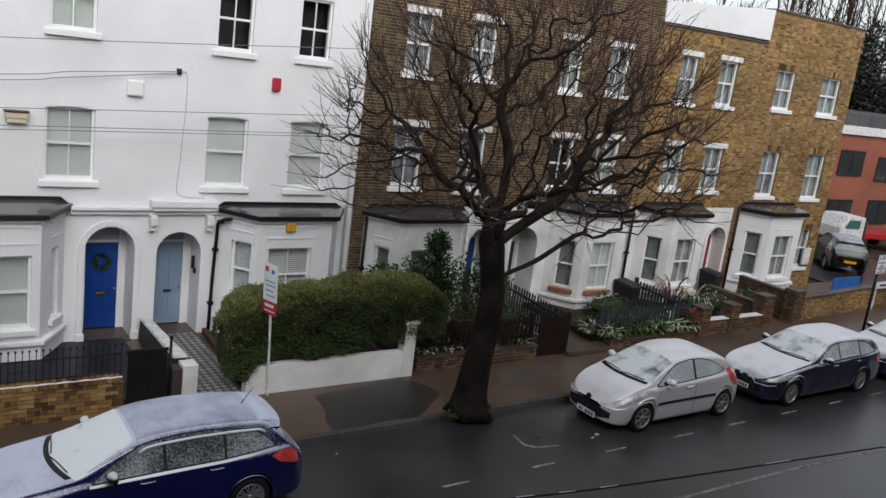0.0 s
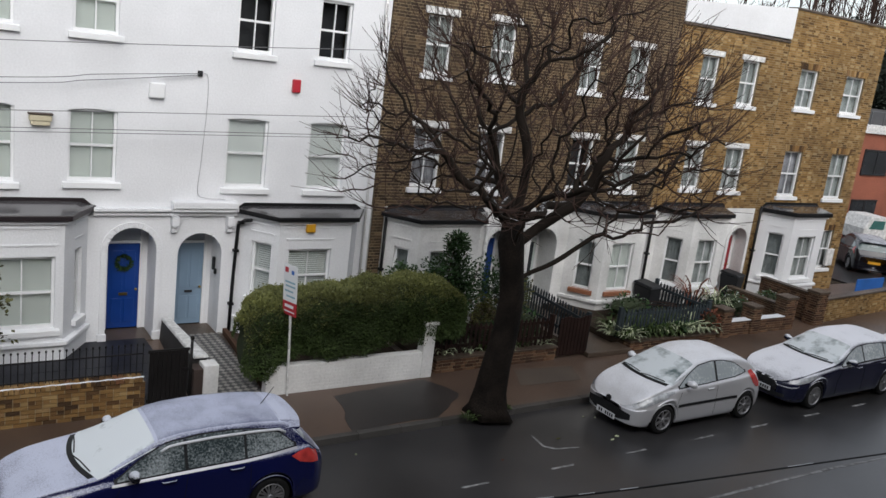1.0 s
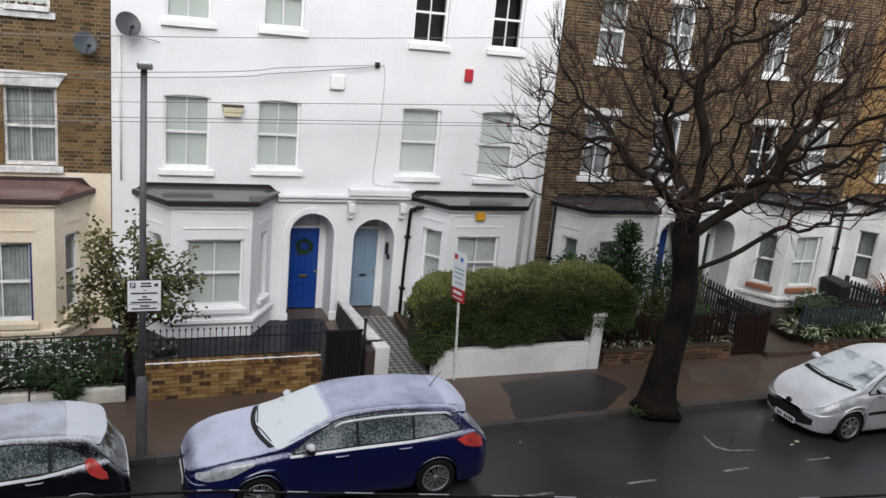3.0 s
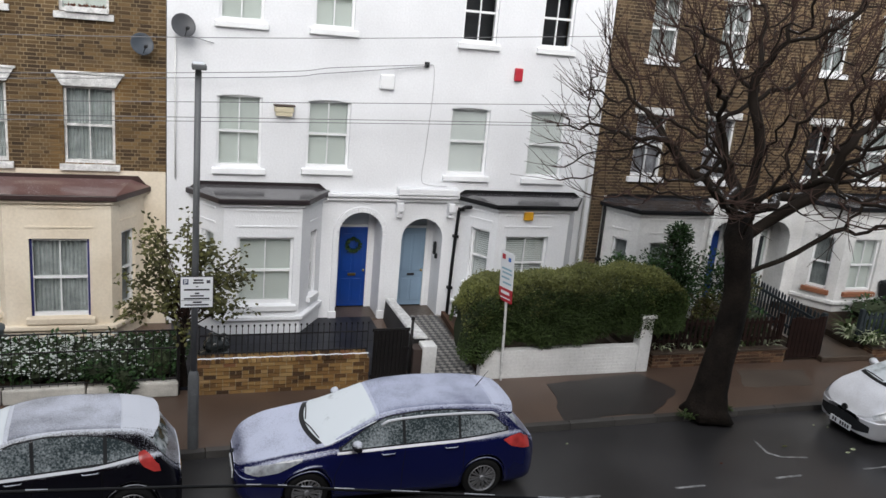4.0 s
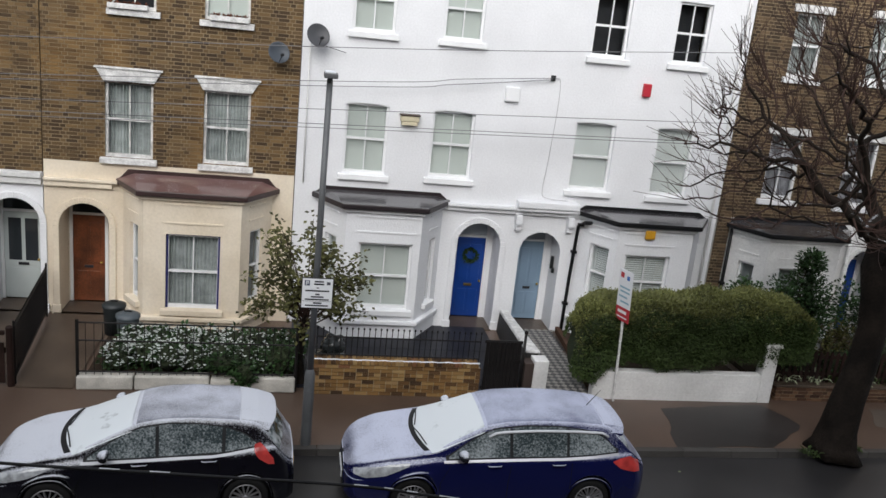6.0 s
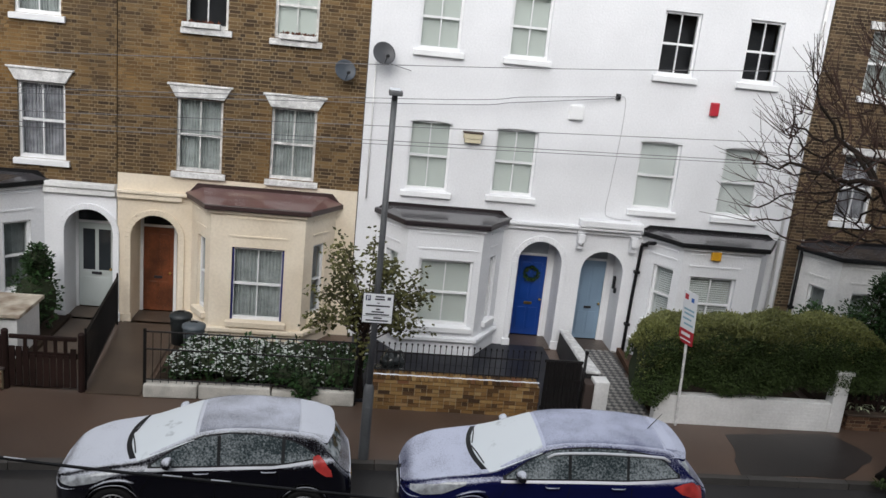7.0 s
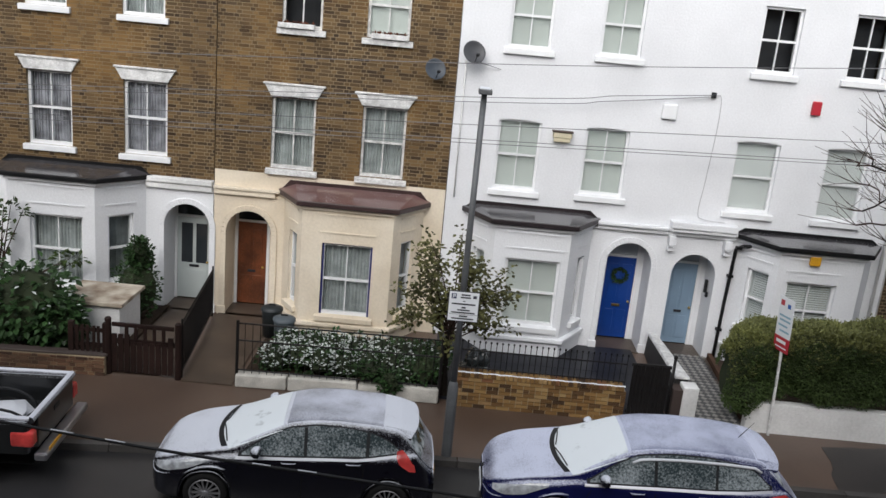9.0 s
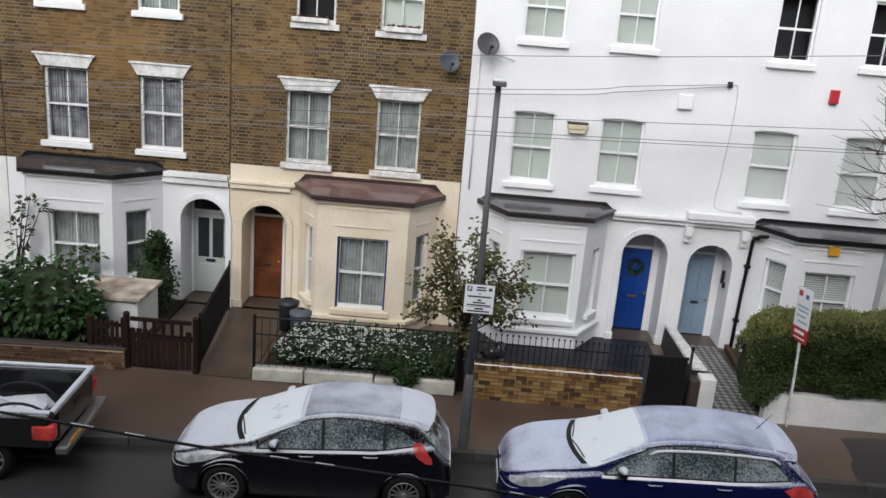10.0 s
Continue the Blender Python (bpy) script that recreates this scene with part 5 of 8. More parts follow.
def make_wheel(spokes, r=0.315, twin=False):
    """Tyre and rim, its outer face at y = 0 and its axle along y."""
    tyre = Mesh().lathe([(r * 0.66, 0.02), (r * 0.74, -0.004), (r * 0.93, 0.0), (r * 0.99, 0.03), (r, 0.07), (r, 0.15), (r * 0.98, 0.19), (r * 0.7, 0.2)], 28, "y")
    rim = Mesh().lathe([(r * 0.7, 0.004), (r * 0.66, -0.004), (r * 0.62, 0.02), (r * 0.6, 0.12)], 28, "y")
    rim.lathe([(0.001, 0.0), (0.035, 0.0), (0.05, 0.02), (0.05, 0.06)], 14, "y")
    for k in range(spokes):
        offs = (-0.07, 0.07) if twin else (0.0,)
        for o in offs:
            a = 2 * math.pi * k / spokes
            a1 = a + o * 2.0
            p, q = (math.cos(a) * 0.04, math.sin(a) * 0.04), (math.cos(a1) * r * 0.64, math.sin(a1) * r * 0.64)
            t = 0.008 if twin or spokes > 8 else 0.018
            nx, nz = -math.sin(a) * t, math.cos(a) * t
            rim.add([(p[0] - nx, 0.012, p[1] - nz), (p[0] + nx, 0.012, p[1] + nz), (q[0] + nx, 0.012, q[1] + nz), (q[0] - nx, 0.012, q[1] - nz),
                     (p[0] - nx, 0.05, p[1] - nz), (p[0] + nx, 0.05, p[1] + nz), (q[0] + nx, 0.05, q[1] + nz), (q[0] - nx, 0.05, q[1] - nz)],
                    [(0, 3, 2, 1), (0, 1, 5, 4), (2, 3, 7, 6), (1, 2, 6, 5), (3, 0, 4, 7)])
    disc = Mesh().lathe([(0.001, 0.1), (r * 0.64, 0.1)], 20, "y")
    return tyre.data("tyre", RUBBER, True), rim.data("rim", ALLOY), disc.data("brake_disc", UNDER)


def car(label, m, L, hw, top, belt, wheels, screen, rear, dlo_low, dlo_top, panes, paint, glass_side, glass_top, spokes=10, twin=False, r=0.315,
        head=(), tail=(), rails=False, seams=(), handles=(), waist=None, roof_in=0.16, mirror=(1.5, 0.98), spoiler=None, aerial=None, low=0.19, mirror_mat=None,
        grille=(), roof_paint=None, roof_span=None, bow=0.24, emblem=None, strip=None, plate_z=0.33):
    """A parked car. Local x runs from its nose to its tail, y across, z up from the road. top, belt: its outlines as (x, height);
    dlo_low, dlo_top: lower and upper edge of the side glazing; panes: its windows as (x, x); head, tail: lamps as (x, low, high) on the flank."""
    ob = new("car")
    ob.matrix_basis = m
    WORLD[ob] = m
    tagged(ob, label, "car", "parked cars")
    ra = r + 0.045
    st = {0.0, 0.012, 0.03, 0.055, 0.09, L - 0.09, L - 0.05, L - 0.02, L} | {round(float(x), 3) for x in np.linspace(0.13, L - 0.13, int(L / 0.045))}
    for w in wheels:
        st |= {round(w + ra * math.sin(a), 3) for a in np.linspace(-math.pi / 2, math.pi / 2, 17)}
    st = sorted(st)
    st = [a for i, a in enumerate(st) if i == 0 or a - st[i - 1] > 0.004]
    plan = [(0, 0.42), (0.02, 0.58), (0.06, 0.72), (0.13, 0.83), (0.25, 0.91), (0.45, 0.965), (0.8, 1.0), (L - 0.9, 1.0), (L - 0.45, 0.96), (L - 0.16, 0.9), (L - 0.05, 0.82), (L, 0.7)]

    def section(x):
        w = hw * smooth_curve(plan, min(max(x, 0), L), 0.02)
        t = smooth_curve(top, x, 0.08)
        b = min(smooth_curve(belt, x, 0.08), t - 0.03)
        h = t - b
        zl = low + 0.12 * (max(0, 0.3 - x) + max(0, x - L + 0.3))
        flare = 0.0
        for wx in wheels:
            d = abs(x - wx)
            flare += 0.022 * math.exp(-(d / 0.46) ** 4)
            if d < ra:
                zl = max(zl, r + math.sqrt(max(0, ra * ra - d * d)) - 0.01)
        wr = w - 0.07 - roof_in * min(1.0, h / 0.45)
        rows = [(w * 0.94, zl), (w * 0.985, zl + 0.05), (w + flare, max(0.42, zl + 0.07)), (w + flare, max(0.58, zl + 0.09)), (w - 0.012 + flare * 0.5, max(b - 0.15, zl + 0.1)), (w - 0.014, b - 0.055), (w - 0.04, b - 0.008),
                (w - 0.075, b + min(0.02, h * 0.2)), (w - 0.075 + (wr - w + 0.075) * 0.55, b + h * 0.45), (wr, b + h * 0.8), (wr - 0.035, b + h * 0.9), (wr - 0.1, b + h * 0.955), (wr * 0.66, b + h * 0.985), (wr * 0.33, b + h * 0.997), (0, b + h)]
        p = []
        for (a0, z0), (a1, z1) in zip(rows, rows[1:]):
            p += [(a0 + (a1 - a0) * k / 3, z0 + (z1 - z0) * k / 3) for k in range(3)]
        p = np.array(p + [rows[-1]])
        for _ in range(2):
            p[1:-1] = 0.25 * p[:-2] + 0.5 * p[1:-1] + 0.25 * p[2:]
        p[:, 1] = np.maximum.accumulate(p[:, 1] + np.arange(len(p)) * 1e-5)
        p[:, 0] = np.maximum(p[:, 0], 0)
        return p
    memo = {}

    def sec(x):
        k = round(float(x), 3)
        if k not in memo:
            memo[k] = section(k)
        return memo[k]

    def flank(x, z):
        p = sec(x)
        return float(np.interp(z, p[:, 1], p[:, 0]))

    def crown(x, y):
        p = sec(x)[15:]
        return float(np.interp(abs(y), p[::-1, 0], p[::-1, 1]))

    def warp(x, y, z):
        """Sweeps the corners of nose, screen and tail back and forward, as seen from above."""
        k = float(np.interp(x, [0, 0.35, screen[0], screen[1] + 0.1, screen[1] + 0.7, L - 0.9, L - 0.25, L], [0, bow * 0.35, bow, bow * 0.3, 0, 0, -0.1, -0.1]))
        return (x + k * (abs(y) / hw) ** 2 * min(1.0, max(0.0, (z - 0.6) / 0.35)), y, z)

    def patch(name, point, nu, nv, material, flip=False, lab="", parent=ob):
        me = Mesh()
        for i in range(nu + 1):
            for j in range(nv + 1):
                me.v.append(warp(*point(i / nu, j / nv)))
        for i in range(nu):
            for j in range(nv):
                a = i * (nv + 1) + j
                f = (a, a + nv + 1, a + nv + 2, a + 1)
                me.f.append(f[::-1] if flip else f)
        return part(name, me, material, parent, lab, m=m, smooth=True)

    def on_flank(name, s, x0, x1, lo, hi, off, material, lab="", nu=24, nv=5, parent=ob):
        def point(u, v):
            x = x0 + (x1 - x0) * u
            z0, z1 = lo(x), max(hi(x), lo(x) + 0.002)
            z = z0 + (z1 - z0) * v
            return x, s * (flank(x, z) + off), z
        return patch(name, point, nu, nv, material, s > 0, lab, parent)

    def on_nose(name, y0, y1, lo, hi, material, off=0.008, lab="", nu=14, nv=4):
        xs_ = np.linspace(0, 0.9, 37)

        def point(u, v):
            y = y0 + (y1 - y0) * u
            z = lo(y) + (hi(y) - lo(y)) * v
            ws = np.maximum.accumulate(np.array([flank(x, z) for x in xs_]) + np.arange(37) * 1e-5)
            return float(np.interp(abs(y), ws, xs_)) - off, y, z
        return patch(name, point, nu, nv, material, True, lab)

    def on_top(name, x_front, x_back, half, off, material, lab="", nu=16, nv=14):
        def point(u, v):
            s = u * 2 - 1
            x = x_front(s) + (x_back(s) - x_front(s)) * v
            y = s * half(x)
            return x, y, crown(x, y) + off
        return patch(name, point, nu, nv, material, True, lab)

    def line(pts):
        xs_, zs_ = [p[0] for p in pts], [p[1] for p in pts]
        return lambda x: float(np.interp(x, xs_, zs_))
    rings = [sec(x) for x in st]
    n = len(rings[0])
    body = Mesh()
    for x, p in zip(st, rings):
        body.v += [warp(x, -a, z) for a, z in p] + [warp(x, a, z) for a, z in p[-2::-1]]
    k = 2 * n - 1
    for i in range(len(st) - 1):
        for j in range(k - 1):
            a = i * k + j
            body.f.append((a, a + k, a + k + 1, a + 1))
    body.f += [tuple(range(k - 1, -1, -1)), tuple(range((len(st) - 1) * k, len(st) * k))]
    part("body", body, paint, ob, m=m, smooth=True)
    lo_, hi_ = line(dlo_low), curve_of(dlo_top)
    rail_y = lambda x: float(sec(x)[27][0])
    on_top("cowl", lambda s: screen[0] - 0.07, lambda s: screen[0] + 0.02, lambda x: rail_y(x) + 0.02, 0.004, PLASTIC, nv=3)
    on_top("windscreen", lambda s: screen[0], lambda s: screen[1] - 0.05 * s * s, lambda x: rail_y(x) - 0.0, 0.009, glass_top, "windscreen under a film of snow")
    on_top("rear_window", lambda s: rear[0], lambda s: rear[1], lambda x: rail_y(x) + 0.0, 0.008, glass_top, nv=8)
    if roof_paint:
        x0, x1 = roof_span
        on_top("roof_panel", lambda s: x0 - 0.05 * s * s, lambda s: x1, lambda x: rail_y(x) - 0.0, 0.006, roof_paint, "roof panel thinly dusted with snow", nv=20)
    for s in (-1, 1):
        a, b = dlo_low[0][0], dlo_low[-1][0]
        on_flank("window_surround", s, a - 0.03, b + 0.03, lambda x: lo_(x) - 0.02, lambda x: hi_(x) + 0.018, 0.003, PLASTIC, nu=50)
        for x0, x1 in panes:
            on_flank("side_window", s, x0, x1, lo_, hi_, 0.007, glass_side)
        if waist:
            on_flank("waist_strip", s, a - 0.06, b + 0.04, lambda x: lo_(x) - 0.05, lambda x: lo_(x) - 0.018, 0.008, waist, "bright metal waist strip under snow", nu=40, nv=2)
        for x in seams:
            on_flank("door_seam", s, x - 0.005, x + 0.005, lambda z: 0.27, lambda z: lo_(z) - 0.03, 0.003, UNDER, nu=1, nv=10)
        if strip:
            on_flank("rubbing_strip", s, strip[0], strip[1], lambda x: strip[2], lambda x: strip[3], 0.016, PLASTIC)
        lz = [p[0] for p in head]
        on_flank("headlight", s, lz[0], lz[-1], line([(x, z0) for x, z0, z1 in head]), line([(x, z1) for x, z0, z1 in head]), 0.006, HEADLAMP)
        tz = [p[0] for p in tail]
        on_flank("tail_light", s, tz[0], tz[-1], line([(x, z0) for x, z0, z1 in tail]), line([(x, z1) for x, z0, z1 in tail]), 0.012, TAILLAMP, "red tail light")
        mx, mz = mirror
        y0 = flank(mx, mz)
        mir = Mesh().blob((0, 0, 0), (0.085, 0.13, 0.08), 16, 10)
        mir.v = [(x * (1.25 if x < 0 else 0.55), y, z * (1 - 0.25 * (s * y < 0))) for x, y, z in mir.v]
        mm = part("wing_mirror", mir, mirror_mat or paint, ob, m=m @ Matrix.Translation(warp(mx, s * (y0 + 0.13), mz + 0.06)), smooth=True)
        part("mirror_foot", Mesh().tube([warp(mx, s * (y0 - 0.02), mz - 0.01), warp(mx, s * (y0 + 0.1), mz + 0.03)], [0.035, 0.025], 8), PLASTIC, mm, m=m)
        for hx, hz in handles:
            y0 = flank(hx, hz)
            part("door_handle", Mesh().tube([(hx - 0.1, s * (y0 - 0.004), hz), (hx - 0.08, s * (y0 + 0.022), hz), (hx + 0.08, s * (y0 + 0.022), hz + 0.004), (hx + 0.1, s * (y0 - 0.004), hz + 0.004)], 0.014, 6), paint, ob, m=m, smooth=True)
        for wx in wheels:
            arc = [(wx + ra * math.cos(a), r - 0.01 + ra * math.sin(a)) for a in np.linspace(0.0, math.pi, 25)]
            arc = [(x, z) for x, z in arc if z > low + 0.02]
            part("arch_lip", Mesh().tube([warp(x, s * (flank(x, z + 0.05) - 0.004), z) for x, z in arc], 0.013, 6), paint, ob, m=m, smooth=True)
        if rails:
            pts = []
            for f in np.linspace(0, 1, 18):
                x = screen[1] + 0.02 + (rear[0] - 0.16 - screen[1]) * f
                y = rail_y(x) + 0.03
                pts.append(warp(x, s * y, crown(x, y) + (0.04 if 0.04 < f < 0.96 else 0.0)))
            part("roof_rail", Mesh().tube(pts, 0.022, 8), RAIL, ob, "silver roof rail dusted with snow", m=m, smooth=True)
        x0, z0 = screen[0], crown(screen[0], 0.3)
        part("wiper", Mesh().tube([warp(x0 - 0.01, s * 0.3 + 0.28, z0 + 0.02), warp(x0 + 0.03, s * 0.3 + 0.05, z0 + 0.035), warp(x0 + 0.015, s * 0.3 - 0.26, z0 + 0.03)], 0.009, 5), PLASTIC, ob, m=m)
    for y0, y1, z0, z1, z2, z3 in grille:
        for s in ((1,) if y0 == 0 else (-1, 1)):
            a, b = (-y1, y1) if y0 == 0 else (s * y1, s * y0) if s < 0 else (y0, y1)
            on_nose("grille", a, b, lambda y: z0 + (z2 - z0) * (abs(y) / y1) ** 2, lambda y: z1 + (z3 - z1) * (abs(y) / y1) ** 2, PLASTIC)
    if emblem:
        part("badge", Mesh().lathe([(0.001, -0.012), (emblem[1], -0.012), (emblem[1] * 1.1, 0.02)], 14, "y"), PLASTIC, ob, m=m @ pose(-0.005, 0, emblem[0], 0, 0, -90))
    part("underbody", Mesh().box(0.25, L - 0.25, -hw + 0.2, hw - 0.2, 0.14, 0.62), UNDER, ob, m=m)
    tyre, rim, disc = make_wheel(spokes, r, twin)
    for wx in wheels:
        for s in (-1, 1):
            wm = m @ pose(wx, s * (hw - 0.015), r, 0, 0, 0 if s < 0 else 180)
            wheel = part("tyre", tyre, None, ob, m=wm)
            part("rim", rim, None, wheel, m=wm)
            part("brake_disc", disc, None, wheel, m=wm)
    plate = part("number_plate", Mesh().box(-0.024, -0.004, -0.26, 0.26, plate_z, plate_z + 0.11), PAPER, ob, m=m)
    bars = Mesh()
    for k in range(7):
        if k != 4:
            bars.box(-0.027, -0.0242, -0.22 + k * 0.063, -0.18 + k * 0.063, plate_z + 0.02, plate_z + 0.09)
    part("plate_bars", bars, INK, plate, m=m)
    part("number_plate", Mesh().box(L - 0.01, L + 0.014, -0.26, 0.26, 0.5, 0.61), SIGN_YELLOW, ob, m=m)
    if spoiler:
        x0, x1 = spoiler
        sp_ = Mesh()
        w = rail_y(x0) + 0.02
        for q in range(13):
            y = w * (q / 6 - 1)
            xe = x0 + (x1 - x0) * (1 - 0.22 * abs(q / 6 - 1) ** 3)
            z = crown(x0, y)
            ze = crown(x0, y * 0.94) - (x1 - x0) * 0.2
            sp_.v += [(x0, y, z + 0.006), ((x0 + xe) / 2, y * 0.985, (z + ze) / 2 + 0.016), (xe, y * 0.95, ze), (xe - 0.012, y * 0.95, ze - 0.035), (x0 + 0.05, y * 0.97, z - 0.07)]
        sp_.f += [(q * 5 + a, q * 5 + (a + 1) % 5, q * 5 + (a + 1) % 5 + 5, q * 5 + a + 5) for q in range(12) for a in range(5)]
        sp_.f += [(4, 3, 2, 1, 0), (60, 61, 62, 63, 64)]
        part("spoiler", sp_, paint, ob, m=m, bevel=0.008)
    if aerial:
        z = crown(aerial, 0)
        part("aerial", Mesh().tube([(aerial, 0, z - 0.01), (aerial + 0.2, 0, z + 0.26)], [0.008, 0.004], 5), PLASTIC, ob, m=m)
    return ob


def curve_of(pts):
    """A rounded line through points."""
    def f(x):
        return float(smooth_curve(pts, x, 0.07))
    return f


HEADLAMP = mat("headlamp_glass", (0.42, 0.44, 0.46), 0.12, var=0.3, scale=60, coat=0.5)
TAILLAMP = mat("tail_lamp_red", (0.6, 0.06, 0.055), 0.2, var=0.25, scale=30, coat=0.5)
RAIL = mat("snowy_rail", (0.68, 0.7, 0.74), 0.5, var=0.1)
SIDE_GLASS = snowy("speckled_side_glass", (0.035, 0.05, 0.055), 0.06, cover=0.62, coat=0.5, speck=34, flat=0.38, snow=(0.5, 0.55, 0.57), soft=0.8)
# Light grey base paints the sky's reflection into these side windows.
SIDE_PALE = snowy("sky_pale_side_glass", (0.34, 0.38, 0.4), 0.06, cover=0.5, coat=0.5, speck=18, flat=0.4, snow=(0.66, 0.7, 0.72), soft=0.6)
SCREEN_THIN = snowy("half_clear_screen", (0.12, 0.16, 0.16), 0.08, cover=0.36, coat=0.4, speck=3.0, flat=0.55, snow=(0.7, 0.75, 0.78), soft=0.5)
SIDE_CLEAR = snowy("clear_side_glass", (0.16, 0.2, 0.21), 0.06, cover=0.4, coat=0.5, speck=24, flat=0.45, snow=(0.66, 0.7, 0.72), soft=0.6)
SCREEN_GLASS = snowy("snowy_screen", (0.02, 0.045, 0.045), 0.1, cover=0.6, coat=0.3, speck=3.0, flat=0.55, snow=(0.8, 0.85, 0.88), soft=0.5)
BLUE_PAINT = snowy("deep_blue_paint", (0.006, 0.009, 0.07), 0.22, metal=0.2, cover=0.5, coat=0.6, speck=60, flat=0.48, snow=(0.64, 0.68, 0.82), soft=0.75)
BLUE_ROOF = snowy("blue_roof_paint", (0.02, 0.025, 0.09), 0.3, metal=0.1, cover=0.34, coat=0.4, speck=90, flat=0.5, snow=(0.54, 0.58, 0.72), soft=0.75)
DARK_PAINT = snowy("black_blue_paint", (0.004, 0.004, 0.008), 0.22, metal=0.0, cover=0.55, coat=0.6, speck=60, flat=0.44, snow=(0.7, 0.73, 0.8), soft=0.75)
DARK_ROOF = snowy("black_roof_glass", (0.012, 0.012, 0.02), 0.2, cover=0.3, coat=0.5, speck=90, flat=0.5, snow=(0.64, 0.67, 0.76), soft=0.75)
DARK_THIN = snowy("black_paint_thin_snow", (0.006, 0.006, 0.01), 0.22, cover=0.12, coat=0.6, speck=60, flat=0.5, snow=(0.7, 0.72, 0.78), soft=0.75)
SILVER_PAINT = snowy("silver_paint", (0.62, 0.625, 0.65), 0.32, metal=0.4, cover=0.5, coat=0.7, speck=60, flat=0.6, snow=(0.84, 0.86, 0.91), soft=0.7)
NAVY_PAINT = snowy("navy_paint", (0.012, 0.014, 0.036), 0.22, metal=0.1, cover=0.5, coat=0.6, speck=60, flat=0.45, snow=(0.84, 0.86, 0.92), soft=0.75)

estate_top = [(0, 0.56), (0.04, 0.68), (0.15, 0.78), (0.5, 0.91), (0.95, 1.0), (1.12, 1.03), (2.0, 1.40), (2.3, 1.46), (2.8, 1.49), (3.4, 1.475), (3.85, 1.43), (4.02, 1.36), (4.25, 1.1), (4.42, 0.95), (4.54, 0.78)]
car("deep blue estate car dusted with snow", pose(0.92, -6.63, ROAD_Z), 4.54, 0.85, estate_top, [(0, 0.58), (0.4, 0.8), (1.1, 0.92), (2.5, 0.95), (4.54, 1.02)], (0.98, 3.64), (1.04, 1.98), (4.03, 4.26),
    [(1.28, 0.94), (2.2, 0.97), (3.2, 1.0), (4.05, 1.06)], [(1.28, 0.95), (1.7, 1.17), (2.1, 1.33), (2.6, 1.385), (3.1, 1.385), (3.5, 1.345), (3.8, 1.26), (4.05, 1.07)], ((1.3, 2.33), (2.38, 3.22), (3.26, 4.03)),
    BLUE_PAINT, SIDE_GLASS, SCREEN_GLASS, 10, True, head=((0.12, 0.63, 0.69), (0.3, 0.62, 0.76), (0.55, 0.68, 0.83), (0.78, 0.83, 0.87)), tail=((3.98, 0.93, 0.94), (4.12, 0.82, 0.98), (4.3, 0.76, 1.0), (4.44, 0.74, 0.9)),
    rails=True, seams=(1.36, 2.36, 3.3), handles=((2.14, 0.85), (3.1, 0.88)), waist=CHROME, mirror=(1.5, 0.98), spoiler=(3.82, 4.2), aerial=3.7, mirror_mat=DARK_PAINT, roof_paint=BLUE_ROOF, roof_span=(2.03, 3.8),
    grille=((0, 0.46, 0.24, 0.42, 0.26, 0.38), (0, 0.42, 0.52, 0.56, 0.53, 0.57)), emblem=(0.6, 0.05))
hatch_top = [(0, 0.54), (0.04, 0.66), (0.15, 0.76), (0.5, 0.9), (0.85, 0.98), (1.0, 1.02), (1.85, 1.38), (2.2, 1.45), (2.6, 1.46), (3.2, 1.42), (3.5, 1.36), (3.62, 1.28), (3.82, 1.0), (3.92, 0.85), (3.98, 0.7)]
HATCH = dict(belt=[(0, 0.57), (0.4, 0.78), (1.0, 0.9), (2.4, 0.95), (4.0, 1.06)],
             dlo_low=[(1.12, 0.93), (2.0, 0.96), (2.9, 1.0), (3.55, 1.08)], dlo_top=[(1.12, 0.94), (1.5, 1.14), (1.9, 1.3), (2.3, 1.36), (2.75, 1.35), (3.1, 1.3), (3.35, 1.22), (3.55, 1.09)],
             panes=((1.14, 2.12), (2.17, 3.02), (3.07, 3.52)), head=((0.1, 0.61, 0.67), (0.3, 0.62, 0.75), (0.55, 0.7, 0.82), (0.75, 0.82, 0.85)), tail=((3.5, 1.03, 1.1), (3.58, 0.92, 1.12), (3.7, 0.83, 1.03), (3.79, 0.82, 0.92)),
             handles=((1.96, 0.86), (2.86, 0.9)), mirror=(1.36, 0.98), spoiler=(3.26, 3.76))
car("black five-door hatchback dusted with snow", pose(-3.84, -6.86, ROAD_Z, 0, 0, 3.5), 4.02, 0.82, [(a * 1.01, b) for a, b in hatch_top], wheels=(0.82, 3.36), screen=(0.94, 1.84), rear=(3.62, 3.86),
    paint=DARK_PAINT, glass_side=SIDE_GLASS, glass_top=SCREEN_GLASS, spokes=14, seams=(1.18, 2.15, 3.0), waist=RAIL, roof_paint=DARK_ROOF, roof_span=(1.9, 3.25), grille=((0, 0.44, 0.24, 0.44, 0.26, 0.4),), **HATCH)
mini_top = [(0, 0.5), (0.04, 0.62), (0.15, 0.72), (0.45, 0.88), (0.72, 0.98), (0.86, 1.03), (1.75, 1.4), (2.1, 1.46), (2.5, 1.46), (3.1, 1.41), (3.4, 1.34), (3.62, 1.2), (3.85, 0.95), (3.95, 0.8), (4.02, 0.62)]
